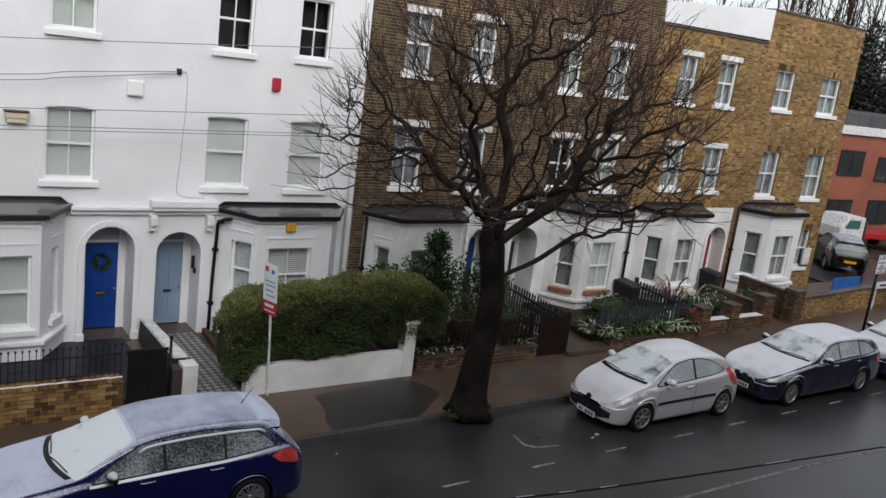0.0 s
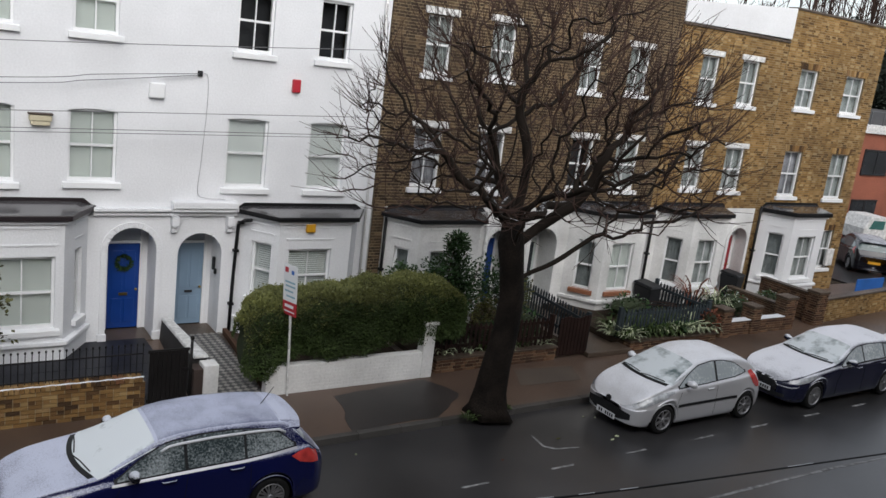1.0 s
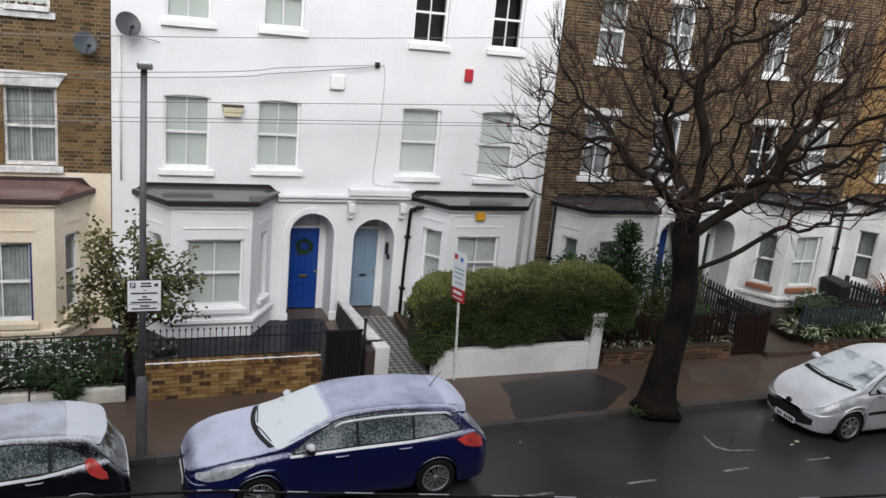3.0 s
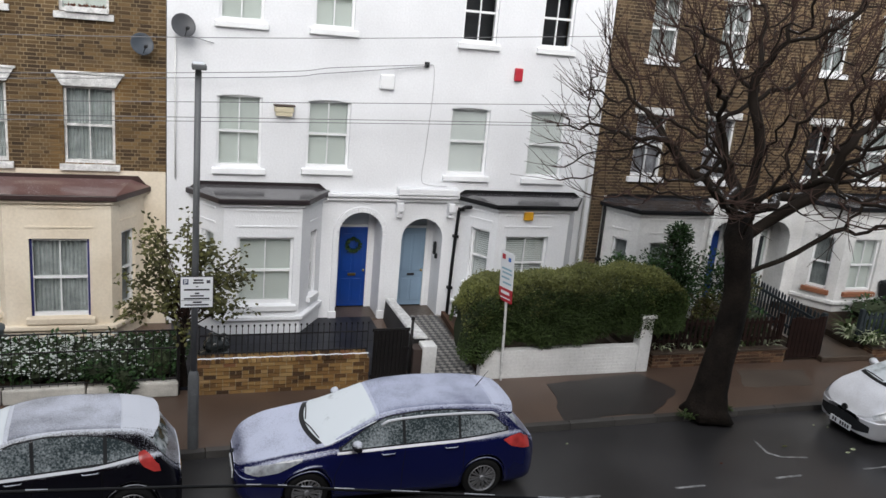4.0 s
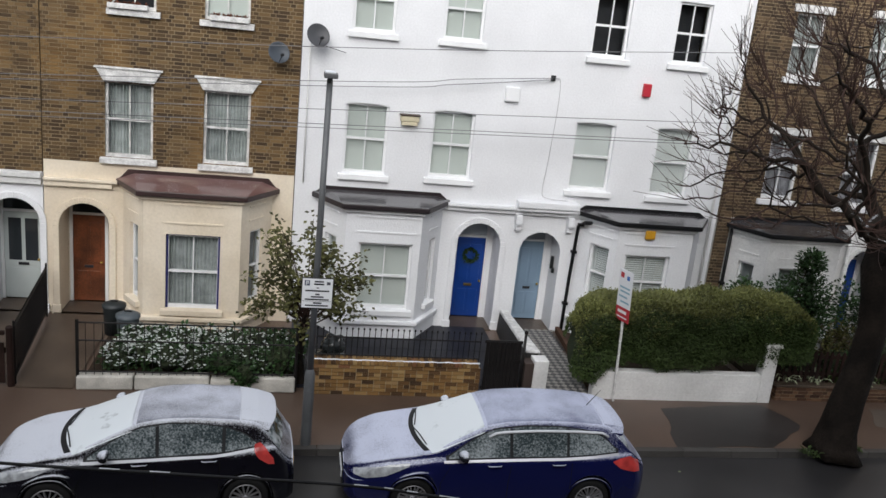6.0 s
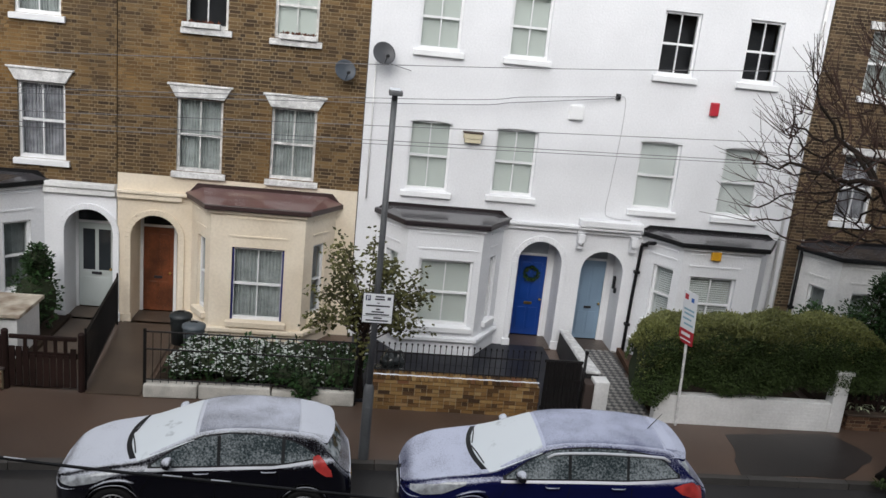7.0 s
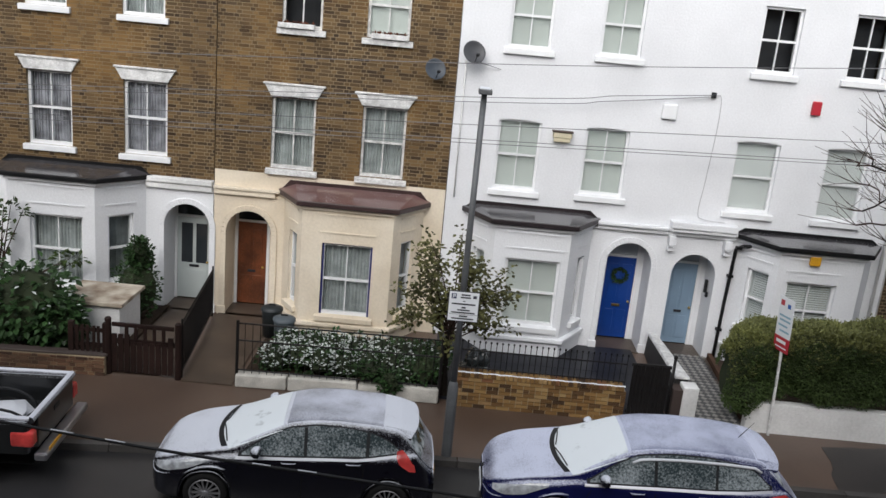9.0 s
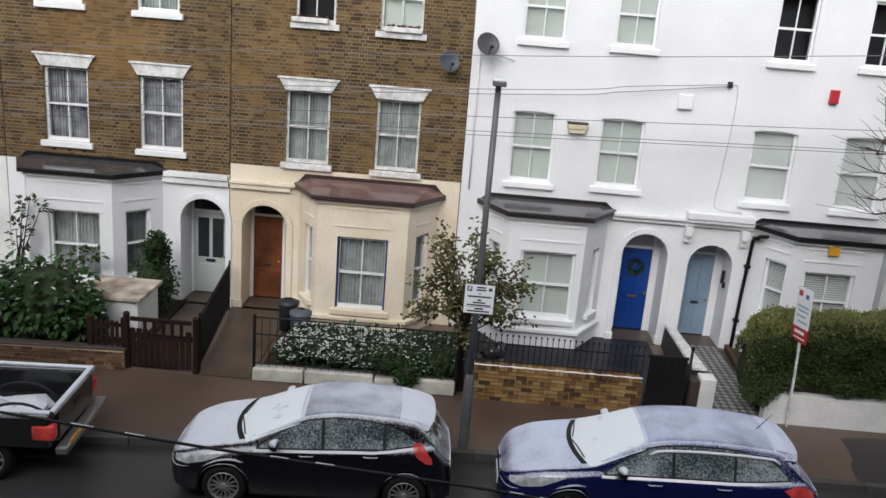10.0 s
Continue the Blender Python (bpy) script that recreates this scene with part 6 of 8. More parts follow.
car("silver three-door hatchback dusted with snow", pose(12.22, -6.53, ROAD_Z), 4.02, 0.83, mini_top, [(0, 0.54), (0.4, 0.78), (0.9, 0.92), (2.4, 0.96), (4.0, 1.04)], (0.82, 3.38), (0.82, 1.72), (3.42, 3.72),
    [(1.02, 0.95), (2.0, 0.98), (2.9, 1.03), (3.3, 1.09)], [(1.02, 0.96), (1.4, 1.16), (1.8, 1.32), (2.2, 1.375), (2.6, 1.36), (2.95, 1.29), (3.3, 1.1)], ((1.04, 2.3), (2.37, 3.27)),
    SILVER_PAINT, SIDE_PALE, SCREEN_THIN, 7, False, head=((0.1, 0.6, 0.66), (0.3, 0.63, 0.77), (0.6, 0.74, 0.88), (0.86, 0.87, 0.91)), tail=((3.42, 1.06, 1.1), (3.55, 0.84, 1.12), (3.7, 0.72, 0.98), (3.84, 0.7, 0.82)),
    seams=(1.1, 2.33), handles=((2.12, 0.86),), mirror=(1.26, 0.99), strip=(1.15, 3.0, 0.56, 0.62), grille=((0, 0.6, 0.24, 0.5, 0.32, 0.44),), emblem=(0.58, 0.06), plate_z=0.2)
tour_top = [(0, 0.58), (0.04, 0.68), (0.2, 0.78), (0.8, 0.92), (1.35, 1.0), (1.5, 1.03), (2.35, 1.38), (2.7, 1.44), (3.2, 1.45), (4.0, 1.42), (4.4, 1.36), (4.6, 1.22), (4.75, 1.0), (4.85, 0.9), (4.9, 0.75)]
car("navy blue estate car dusted with snow", pose(17.03, -6.68, ROAD_Z), 4.9, 0.86, tour_top, [(0, 0.6), (0.5, 0.82), (1.4, 0.93), (2.7, 0.97), (4.9, 1.03)], (0.88, 3.84), (1.46, 2.34), (4.5, 4.76),
    [(1.66, 0.95), (2.6, 0.98), (3.6, 1.01), (4.4, 1.06)], [(1.66, 0.96), (2.1, 1.18), (2.45, 1.31), (2.9, 1.355), (3.5, 1.345), (4.0, 1.28), (4.4, 1.07)], ((1.68, 2.7), (2.75, 3.62), (3.67, 4.37)),
    NAVY_PAINT, SIDE_PALE, SCREEN_THIN, 10, True, 0.325, head=((0.12, 0.64, 0.7), (0.3, 0.65, 0.76), (0.55, 0.7, 0.81), (0.72, 0.78, 0.82)), tail=((4.4, 0.88, 0.9), (4.55, 0.78, 0.96), (4.78, 0.76, 0.94)),
    seams=(1.66, 2.73, 3.7), handles=((2.5, 0.87), (3.5, 0.9)), mirror=(1.9, 1.0), grille=((0.04, 0.28, 0.5, 0.66, 0.5, 0.64), (0, 0.6, 0.26, 0.36, 0.28, 0.36)))
car("dark blue hatchback dusted with snow", pose(22.45, -6.72, ROAD_Z), 4.02, 0.84, hatch_top, wheels=(0.84, 3.38), screen=(0.94, 1.84), rear=(3.6, 3.84),
    paint=NAVY_PAINT, glass_side=SIDE_CLEAR, glass_top=SCREEN_GLASS, spokes=10, seams=(1.2, 2.15), grille=((0, 0.42, 0.28, 0.5, 0.3, 0.46),), **HATCH)
car("black hatchback with snow on its roof", pose(38.0, 4.4, ROAD_Z - 0.004, 0, 0, 228), 4.0, 0.87, [(a, b * 1.06) for a, b in hatch_top], wheels=(0.84, 3.3), screen=(0.94, 1.84), rear=(3.6, 3.84),
    paint=DARK_THIN, glass_side=SIDE_CLEAR, glass_top=SCREEN_THIN, spokes=8, **HATCH)


# the open-backed pickup
pm = pose(-5.5, -6.62, ROAD_Z + 0.1, 0, 0, 184.5)
pick = new("pickup_truck")
pick.matrix_basis = pm
WORLD[pick] = pm
tagged(pick, "black pickup truck with a snow-dusted open load bed", "pickup", "parked cars")
TRUCK = snowy("black_truck_paint", (0.012, 0.013, 0.014), 0.3, cover=0.5, coat=0.6, speck=70, flat=0.35, snow=(0.5, 0.52, 0.56), soft=0.6)
SNOW_CAP = snowy("snow_capped_rail", (0.03, 0.03, 0.035), 0.3, cover=0.62, coat=0.4, speck=70, flat=0.3, snow=(0.66, 0.68, 0.74), soft=0.6)
for s in (-1, 1):
    side = Mesh()
    prof = [(0.05, 0.5), (2.0, 0.5), (2.0, 0.98), (0.05, 1.0)]
    y0, y1 = s * 0.86, s * 0.7
    pts = [(x, y0 + (0.02 * s if z < 0.7 else 0), z) for x, z in prof] + [(x, y1, z) for x, z in prof]
    side.add(pts, [(0, 1, 2, 3), (7, 6, 5, 4), (3, 2, 6, 7), (0, 3, 7, 4), (1, 5, 6, 2)])
    part("bed_side", side, TRUCK, pick, m=pm, bevel=0.06)
    part("bed_rail", Mesh().tube([(0.05, s * 0.78, 0.985), (2.0, s * 0.78, 0.985)], 0.055, 8), SNOW_CAP, pick, "rail whitened by snow", m=pm, bevel=0.01)
    part("tail_light", Mesh().box(-0.015, 0.3, min(s * 0.885, s * 0.7), max(s * 0.885, s * 0.7), 0.6, 0.84), TAILLAMP, pick, "red tail light", m=pm, bevel=0.04)
part("tailgate", Mesh().box(-0.01, 0.1, -0.69, 0.69, 0.5, 1.0), TRUCK, pick, m=pm, bevel=0.035)
part("tailgate_rail", Mesh().tube([(0.045, -0.8, 0.985), (0.045, 0.8, 0.985)], 0.055, 8), SNOW_CAP, pick, m=pm)
part("tailgate_handle", Mesh().box(-0.024, -0.011, -0.1, 0.1, 0.8, 0.88), PLASTIC, pick, m=pm, bevel=0.006)
part("bed_floor", Mesh().box(0.06, 2.0, -0.75, 0.75, 0.5, 0.55), PLASTIC, pick, m=pm)
part("bed_front", Mesh().box(1.98, 2.04, -0.75, 0.75, 0.5, 1.0), TRUCK, pick, m=pm)
part("bumper", Mesh().box(-0.18, 0.0, -0.84, 0.84, 0.38, 0.5), CHROME, pick, m=pm, bevel=0.03)
part("number_plate", Mesh().box(-0.175, -0.162, 0.25, 0.7, 0.43, 0.54), SIGN_YELLOW, pick, m=pm)
for k, (yy, xx) in enumerate(((-0.35, 0.9), (0.1, 1.3), (0.35, 0.7))):
    arch = [(xx + 0.5 * math.cos(a), yy, 0.56 + 0.34 * math.sin(a)) for a in np.linspace(0, math.pi, 12)]
    part("hoop", Mesh().tube(arch, 0.022, 6), RAIL if k == 1 else PLASTIC, pick, m=pm, smooth=True)
part("sheet", Mesh().blob((0.9, -0.1, 0.58), (0.5, 0.42, 0.16), 12, 6, 0.5), RAIL, pick, m=pm)
part("cab", Mesh().add([(2.06, -0.84, 0.35), (4.6, -0.84, 0.35), (4.6, 0.84, 0.35), (2.06, 0.84, 0.35), (2.06, -0.84, 1.05), (4.6, -0.8, 0.95), (4.6, 0.8, 0.95), (2.06, 0.84, 1.05),
                        (2.2, -0.66, 1.65), (3.2, -0.66, 1.65), (3.2, 0.66, 1.65), (2.2, 0.66, 1.65), (3.9, -0.8, 1.0), (3.9, 0.8, 1.0)],
                       [(0, 3, 2, 1), (0, 1, 5, 12, 4), (3, 7, 13, 6, 2), (1, 2, 6, 5), (0, 4, 7, 3), (4, 8, 11, 7), (8, 9, 10, 11), (4, 12, 9, 8), (7, 11, 10, 13), (12, 5, 6, 13), (9, 12, 13, 10)]), TRUCK, pick, m=pm, bevel=0.05)
part("underbody", Mesh().box(0.1, 4.4, -0.66, 0.66, 0.22, 0.5), UNDER, pick, m=pm)
tyre, rim, disc = make_wheel(8, 0.34)
for wx in (0.95, 3.85):
    for s in (-1, 1):
        wm = pm @ pose(wx, s * 0.84, 0.24, 0, 0, 0 if s < 0 else 180)
        wheel = part("tyre", tyre, None, pick, m=wm)
        part("rim", rim, None, wheel, m=wm)

# ---- plants ----
def leaves(mesh, centre, radii, n, size, rnd, shell=0.55, squash=0.0, droop=0.0):
    """Leaves in the outer part of an uneven ellipsoid."""
    for _ in range(n):
        d = Vector((rnd.gauss(0, 1), rnd.gauss(0, 1), rnd.gauss(0, 1))).normalized()
        f = 1 + 0.22 * noise.noise(Vector((d.x * 2.3 + centre[0], d.y * 2.3 + centre[1], d.z * 2.3)))
        q = (shell + (1 - shell) * rnd.random()) * f
        p = Vector((centre[0] + d.x * radii[0] * q, centre[1] + d.y * radii[1] * q, centre[2] + d.z * radii[2] * q))
        if p.z < 0.02:
            continue
        t = Vector((d.x + rnd.uniform(-0.8, 0.8), d.y + rnd.uniform(-0.8, 0.8), d.z * 0.6 + rnd.uniform(-0.5, 0.6) - droop))
        mesh.leaf(p, t, (rnd.uniform(-0.5, 0.5), rnd.uniform(-0.7, 0.2), 1), size * rnd.uniform(0.7, 1.3), size * 0.34)


def shrub(name, label, clumps, material, n, size, stems=True, base=None, category="shrub", snow=0, seed=1, core=True, shell=0.5, droop=0.0):
    """Clumps: (centre, radii). Stems run from the base into each clump."""
    rnd = random.Random(seed)
    base = base or (clumps[0][0][0], clumps[0][0][1], 0.05)
    ob = thing(name, base, label, category, "shrubs")
    if stems:
        st_ = Mesh()
        for c, r in clumps:
            for k in range(3):
                a = Vector(base) + Vector((rnd.uniform(-0.08, 0.08), rnd.uniform(-0.08, 0.08), 0))
                b = Vector(c) + Vector((rnd.uniform(-1, 1) * r[0] * 0.6, rnd.uniform(-1, 1) * r[1] * 0.6, rnd.uniform(-0.2, 0.7) * r[2]))
                mid = a.lerp(b, 0.5) + Vector((rnd.uniform(-0.1, 0.1), rnd.uniform(-0.1, 0.1), 0.12))
                st_.tube([a, mid, b], [0.03, 0.018, 0.006], 5, False)
        part("stems", st_, TWIG, ob)
    # Dark blobs inside the clumps stand in for the shade between leaves.
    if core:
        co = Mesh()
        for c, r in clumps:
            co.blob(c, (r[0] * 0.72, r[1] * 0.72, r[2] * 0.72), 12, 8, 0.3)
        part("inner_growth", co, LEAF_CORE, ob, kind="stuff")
    me = Mesh()
    for c, r in clumps:
        leaves(me, c, r, n, size, rnd, shell, droop=droop)
    part("foliage", me, material, ob, kind="stuff")
    if snow:
        me = Mesh()
        for c, r in clumps:
            for _ in range(snow):
                d = Vector((rnd.gauss(0, 1), rnd.gauss(0, 1), abs(rnd.gauss(0, 1)) + 0.1)).normalized()
                p = Vector((c[0] + d.x * r[0] * 1.0, c[1] + d.y * r[1] * 1.0, c[2] + d.z * r[2] * 1.02))
                me.leaf(p, (rnd.uniform(-1, 1), rnd.uniform(-1, 1), 0.2), (0, 0, 1), size * rnd.uniform(0.35, 0.7), size * 0.26)
        part("snow_cover", me, SNOW_LEAF, ob, kind="stuff")
    return ob


SNOW_LEAF = mat("snow_dusted_leaf", (0.52, 0.56, 0.53), 0.7, var=0.2, island=0.3)
# Near-black green that paints the shade inside hedge and shrubs.
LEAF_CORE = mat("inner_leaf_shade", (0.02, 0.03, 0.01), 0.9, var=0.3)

# the hedge: clipped, bulging, with yellow-green young growth on top, coloured lighter for skylight
rnd = random.Random(5)
hedge = thing("hedge", (7.9, -2.8, 0.3), "dense clipped green hedge above a white wall", "hedge")


def hedge_point(x, a, grow_=0.0):
    """A point of the hedge's skin at x, at the angle a round its length (0 at the street face, pi / 2 on top)."""
    top = float(np.interp(x, [5.5, 5.75, 6.3, 7.2, 8.2, 9.2, 10.1, 10.5, 10.8], [1.3, 1.66, 1.84, 1.94, 1.98, 2.12, 2.0, 1.72, 1.2]))
    foot = float(np.interp(x, [5.5, 5.7, 5.95, 6.1, 9.4, 9.8, 10.8], [0.3, 0.1, 0.12, 0.52, 0.66, 0.75, 0.8]))
    deep = float(np.interp(x, [5.5, 5.65, 6.0, 10.2, 10.6, 10.8], [0.25, 0.5, 0.66, 0.66, 0.45, 0.2]))
    zc, hz = (top + foot) / 2, (top - foot) / 2
    c, s = math.cos(a), math.sin(a)
    k = 1.0 / (abs(c) ** 3.2 + abs(s) ** 3.2) ** (1 / 3.2)
    p = Vector((x, -2.98 - deep * c * k, zc + hz * s * k))
    p += Vector((0, -c, s)) * (0.15 * noise.noise(p * 1.5) + 0.09 * noise.noise(p * 3.7) + grow_)
    return p, Vector((0.35 * (-1 if x < 5.9 else 1 if x > 10.3 else 0), -c, s)).normalized()


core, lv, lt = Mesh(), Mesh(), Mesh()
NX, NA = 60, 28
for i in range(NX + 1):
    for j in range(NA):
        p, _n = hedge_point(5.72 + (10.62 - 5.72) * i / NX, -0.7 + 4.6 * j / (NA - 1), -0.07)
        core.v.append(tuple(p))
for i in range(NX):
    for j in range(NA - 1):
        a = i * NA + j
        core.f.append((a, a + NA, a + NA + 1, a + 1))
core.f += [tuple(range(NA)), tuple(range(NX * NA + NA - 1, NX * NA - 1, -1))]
for _ in range(64000):
    x, a = rnd.uniform(5.54, 10.74), rnd.uniform(-0.75, 3.0)
    p, nrm = hedge_point(x, a, rnd.uniform(-0.06, 0.035) if rnd.random() < 0.93 else rnd.uniform(0.0, 0.1))
    d = nrm + Vector((rnd.uniform(-1, 1), rnd.uniform(-1, 1), rnd.uniform(-0.6, 1.0))) * 0.9
    size = rnd.uniform(0.028, 0.055)
    # Leaves that face up get the lighter colour, with skylight painted in.
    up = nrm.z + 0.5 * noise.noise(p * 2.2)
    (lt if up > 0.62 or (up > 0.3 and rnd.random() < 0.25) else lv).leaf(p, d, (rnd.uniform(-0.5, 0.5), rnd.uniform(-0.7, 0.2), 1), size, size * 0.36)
# The dark core paints the hedge's inner shade behind its leaves.
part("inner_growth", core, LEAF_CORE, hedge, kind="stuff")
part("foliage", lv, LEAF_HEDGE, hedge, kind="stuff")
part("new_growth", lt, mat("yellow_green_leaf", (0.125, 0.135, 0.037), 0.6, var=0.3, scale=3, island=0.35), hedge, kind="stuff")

# cream house's bed, whitened by snow on leaves
for i, x in enumerate((-3.0, -2.55, -2.1, -1.65, -1.2, -0.75, -0.35, 0.0)):
    shrub("bedding_plant", "low evergreen plants flecked with snow behind railings", [((x, -2.9 + 0.15 * math.sin(i * 2), 0.28 + 0.04 * (i % 3)), (0.33, 0.5, 0.28)), ((x + 0.15, -2.2, 0.34), (0.3, 0.45, 0.28))], LEAF_DARK, 150, 0.11, False, seed=i + 20, snow=(150, 120, 150, 120, 100, 60, 40, 20)[i], category="plant")
shrub("trailing_plant", "ivy trailing over a low white wall", [((-0.72, -3.7, 0.35), (0.22, 0.14, 0.28)), ((-1.1, -3.55, 0.5), (0.3, 0.2, 0.2)), ((-0.1, -3.4, 0.55), (0.3, 0.25, 0.35))], LEAF_DARK, 170, 0.09, False, seed=31, category="plant")

# small sparse garden tree by the lamp post
def garden_tree():
    rnd_ = random.Random(8)
    ob = thing("small_tree", (0.32, -3.25, 0), "small sparse garden tree with olive leaves", "tree")
    trunk = Mesh().tube([(0.3, -3.3, 0), (0.25, -3.28, 0.6), (0.3, -3.2, 1.2), (0.36, -3.15, 1.6)], [0.09, 0.075, 0.06, 0.045], 8)
    part("trunk", trunk, BARK, ob)
    twigs, lv_ = Mesh(), Mesh()
    for k in range(46):
        a = rnd_.uniform(0, 2 * math.pi)
        out_ = rnd_.uniform(0.35, 1.25)
        z0 = rnd_.uniform(1.0, 1.6)
        end = Vector((0.33 + math.cos(a) * out_, -3.2 + math.sin(a) * out_ * 0.7, z0 + rnd_.uniform(-0.1, 1.75) * (1.25 - out_ * 0.4)))
        p0 = Vector((0.32, -3.2, z0))
        mid = p0.lerp(end, 0.55) + Vector((0, 0, 0.18))
        twigs.tube([p0, mid, end], [0.018, 0.01, 0.004], 4, False)
        for _ in range(60):
            f = rnd_.uniform(0.45, 1.05)
            p = mid.lerp(end, (f - 0.45) / 0.6) + Vector((rnd_.uniform(-0.16, 0.16), rnd_.uniform(-0.16, 0.16), rnd_.uniform(-0.14, 0.14)))
            lv_.leaf(p, (rnd_.uniform(-1, 1), rnd_.uniform(-1, 1), rnd_.uniform(-0.8, 0.4)), (rnd_.uniform(-0.5, 0.5), -0.5, 1), 0.1, 0.032)
    part("fine_growth", twigs, TWIG, ob, kind="stuff")
    part("foliage", lv_, LEAF_OLIVE, ob, kind="stuff")


garden_tree()
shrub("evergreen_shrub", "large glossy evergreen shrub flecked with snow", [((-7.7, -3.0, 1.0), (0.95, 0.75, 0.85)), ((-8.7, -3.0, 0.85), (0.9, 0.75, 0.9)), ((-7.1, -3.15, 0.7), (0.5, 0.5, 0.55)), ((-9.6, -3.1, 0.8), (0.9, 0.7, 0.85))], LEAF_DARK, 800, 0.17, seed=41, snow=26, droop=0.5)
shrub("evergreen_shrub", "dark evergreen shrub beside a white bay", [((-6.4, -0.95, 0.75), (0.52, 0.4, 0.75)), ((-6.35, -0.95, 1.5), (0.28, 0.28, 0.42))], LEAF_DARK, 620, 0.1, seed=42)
shrub("climbing_plant", "sparse climbing plant round a bay window", [((-8.9, -1.15, 2.25), (0.45, 0.12, 0.22)), ((-7.75, -1.2, 1.35), (0.4, 0.1, 0.14)), ((-9.2, -1.15, 1.6), (0.25, 0.12, 0.5))], LEAF_HEDGE, 55, 0.13, True, (-9.3, -1.25, 0.1), seed=43, core=False, category="climber")
# brown houses
shrub("garden_shrub", "loose olive-green shrub in front of a bay", [((11.2, -2.2, 1.6), (0.75, 0.6, 0.7)), ((12.2, -2.1, 1.5), (0.7, 0.55, 0.85)), ((10.4, -2.3, 1.25), (0.6, 0.5, 0.6)), ((12.9, -2.0, 1.2), (0.45, 0.5, 0.8))], LEAF_DARK, 1000, 0.09, seed=44, shell=0.15, core=False)
shrub("garden_shrub", "yellow-green shrub behind a picket fence", [((12.6, -2.6, 1.5), (0.4, 0.35, 0.6)), ((11.7, -2.6, 1.0), (0.5, 0.35, 0.5))], LEAF_OLIVE, 600, 0.08, seed=45, shell=0.2, core=False)
shrub("tall_shrub", "tall dark loose evergreen shrub beside a hedge", [((10.95, -2.3, 2.15), (0.42, 0.4, 0.6)), ((10.45, -2.2, 1.85), (0.5, 0.4, 0.5)), ((11.1, -2.35, 1.45), (0.4, 0.35, 0.55)), ((9.75, -1.9, 1.75), (0.45, 0.4, 0.4)), ((10.9, -2.3, 2.7), (0.3, 0.3, 0.25))],
      LEAF_DARK, 700, 0.09, seed=52, shell=0.15, core=False, base=(10.8, -2.2, 0.1))
shrub("garden_shrub", "dark low shrub behind a picket fence", [((10.6, -2.7, 0.6), (0.6, 0.4, 0.5)), ((11.8, -2.8, 0.55), (0.7, 0.4, 0.45)), ((12.9, -2.7, 0.6), (0.6, 0.4, 0.5))], LEAF_DARK, 260, 0.09, seed=46)


def blades(name, label, at, n, length, width, material, seed, up=0.7, tag="plant"):
    """A clump of long arching leaves."""
    r_ = random.Random(seed)
    me = Mesh()
    for _ in range(n):
        a = r_.uniform(0, 2 * math.pi)
        d = Vector((math.cos(a), math.sin(a), 0))
        s = Vector((-d.y, d.x, 0)) * width
        p = Vector(at) + d * r_.uniform(0, 0.08)
        l = length * r_.uniform(0.6, 1.1)
        rise = up * r_.uniform(0.5, 1.3)
        q1 = p + d * l * 0.35 + Vector((0, 0, l * rise * 0.7))
        q2 = p + d * l * 0.75 + Vector((0, 0, l * rise * 0.85))
        q3 = p + d * l * 1.0 + Vector((0, 0, l * rise * 0.6))
        me.add([p - s * 0.5, p + s * 0.5, q1 + s, q1 - s, q2 + s * 0.8, q2 - s * 0.8, q3], [(0, 1, 2, 3), (3, 2, 4, 5), (5, 4, 6)])
    ob = thing(name, at, label, "plant", "leafy plants")
    part("leaves", me, material, ob, kind="stuff")
    return ob


r6 = random.Random(66)
for i in range(26):
    x = r6.uniform(15.9, 19.2)
    y = r6.choice([r6.uniform(-3.1, -2.2), r6.uniform(-3.22, -3.12)])
    blades("strap_leaved_plant", "clump of strap-shaped green leaves tipped with snow", (x, y, 0.2), 38, 0.52, 0.026, r6.choice([LEAF_HEDGE, LEAF_HEDGE, LEAF_PALE, LEAF_DARK]), i + 100)
for i in range(6):
    blades("strap_leaved_plant", "clump of strap-shaped leaves on a low wall", (10.3 + i * 0.55 + r6.uniform(-0.1, 0.1), -3.2, 0.3), 22, 0.35, 0.02, r6.choice([LEAF_HEDGE, LEAF_PALE]), i + 140)
blades("spiky_plant", "russet spiky plant beside a white bay", (20.3, -1.6, 0.3), 70, 0.9, 0.022, LEAF_RUST, 150, 1.0)
blades("spiky_plant", "pale spiky plant beside a white bay", (20.9, -1.9, 0.25), 50, 0.7, 0.02, LEAF_PALE, 151, 1.0)
shrub("russet_shrub", "russet shrub at a brick pier", [((19.25, -3.2, 0.45), (0.35, 0.25, 0.4))], LEAF_RUST, 320, 0.09, seed=47)
shrub("garden_shrub", "dark green shrub in a front garden", [((21.6, -2.0, 0.5), (0.6, 0.5, 0.4)), ((20.4, -2.2, 0.45), (0.5, 0.4, 0.4)), ((17.6, -1.6, 0.5), (0.9, 0.5, 0.35)), ((23.7, -1.9, 0.4), (0.35, 0.5, 0.35))], LEAF_DARK, 330, 0.1, seed=48, snow=30)
for i in range(7):
    blades("weed_tuft", "tuft of green weeds at the foot of a tree", (9.55 + r6.uniform(-0.4, 0.9), -5.65 + r6.uniform(-0.15, 0.4), 0.0), 22, 0.13, 0.014, r6.choice([LEAF_OLIVE, LEAF_HEDGE]), i + 170)


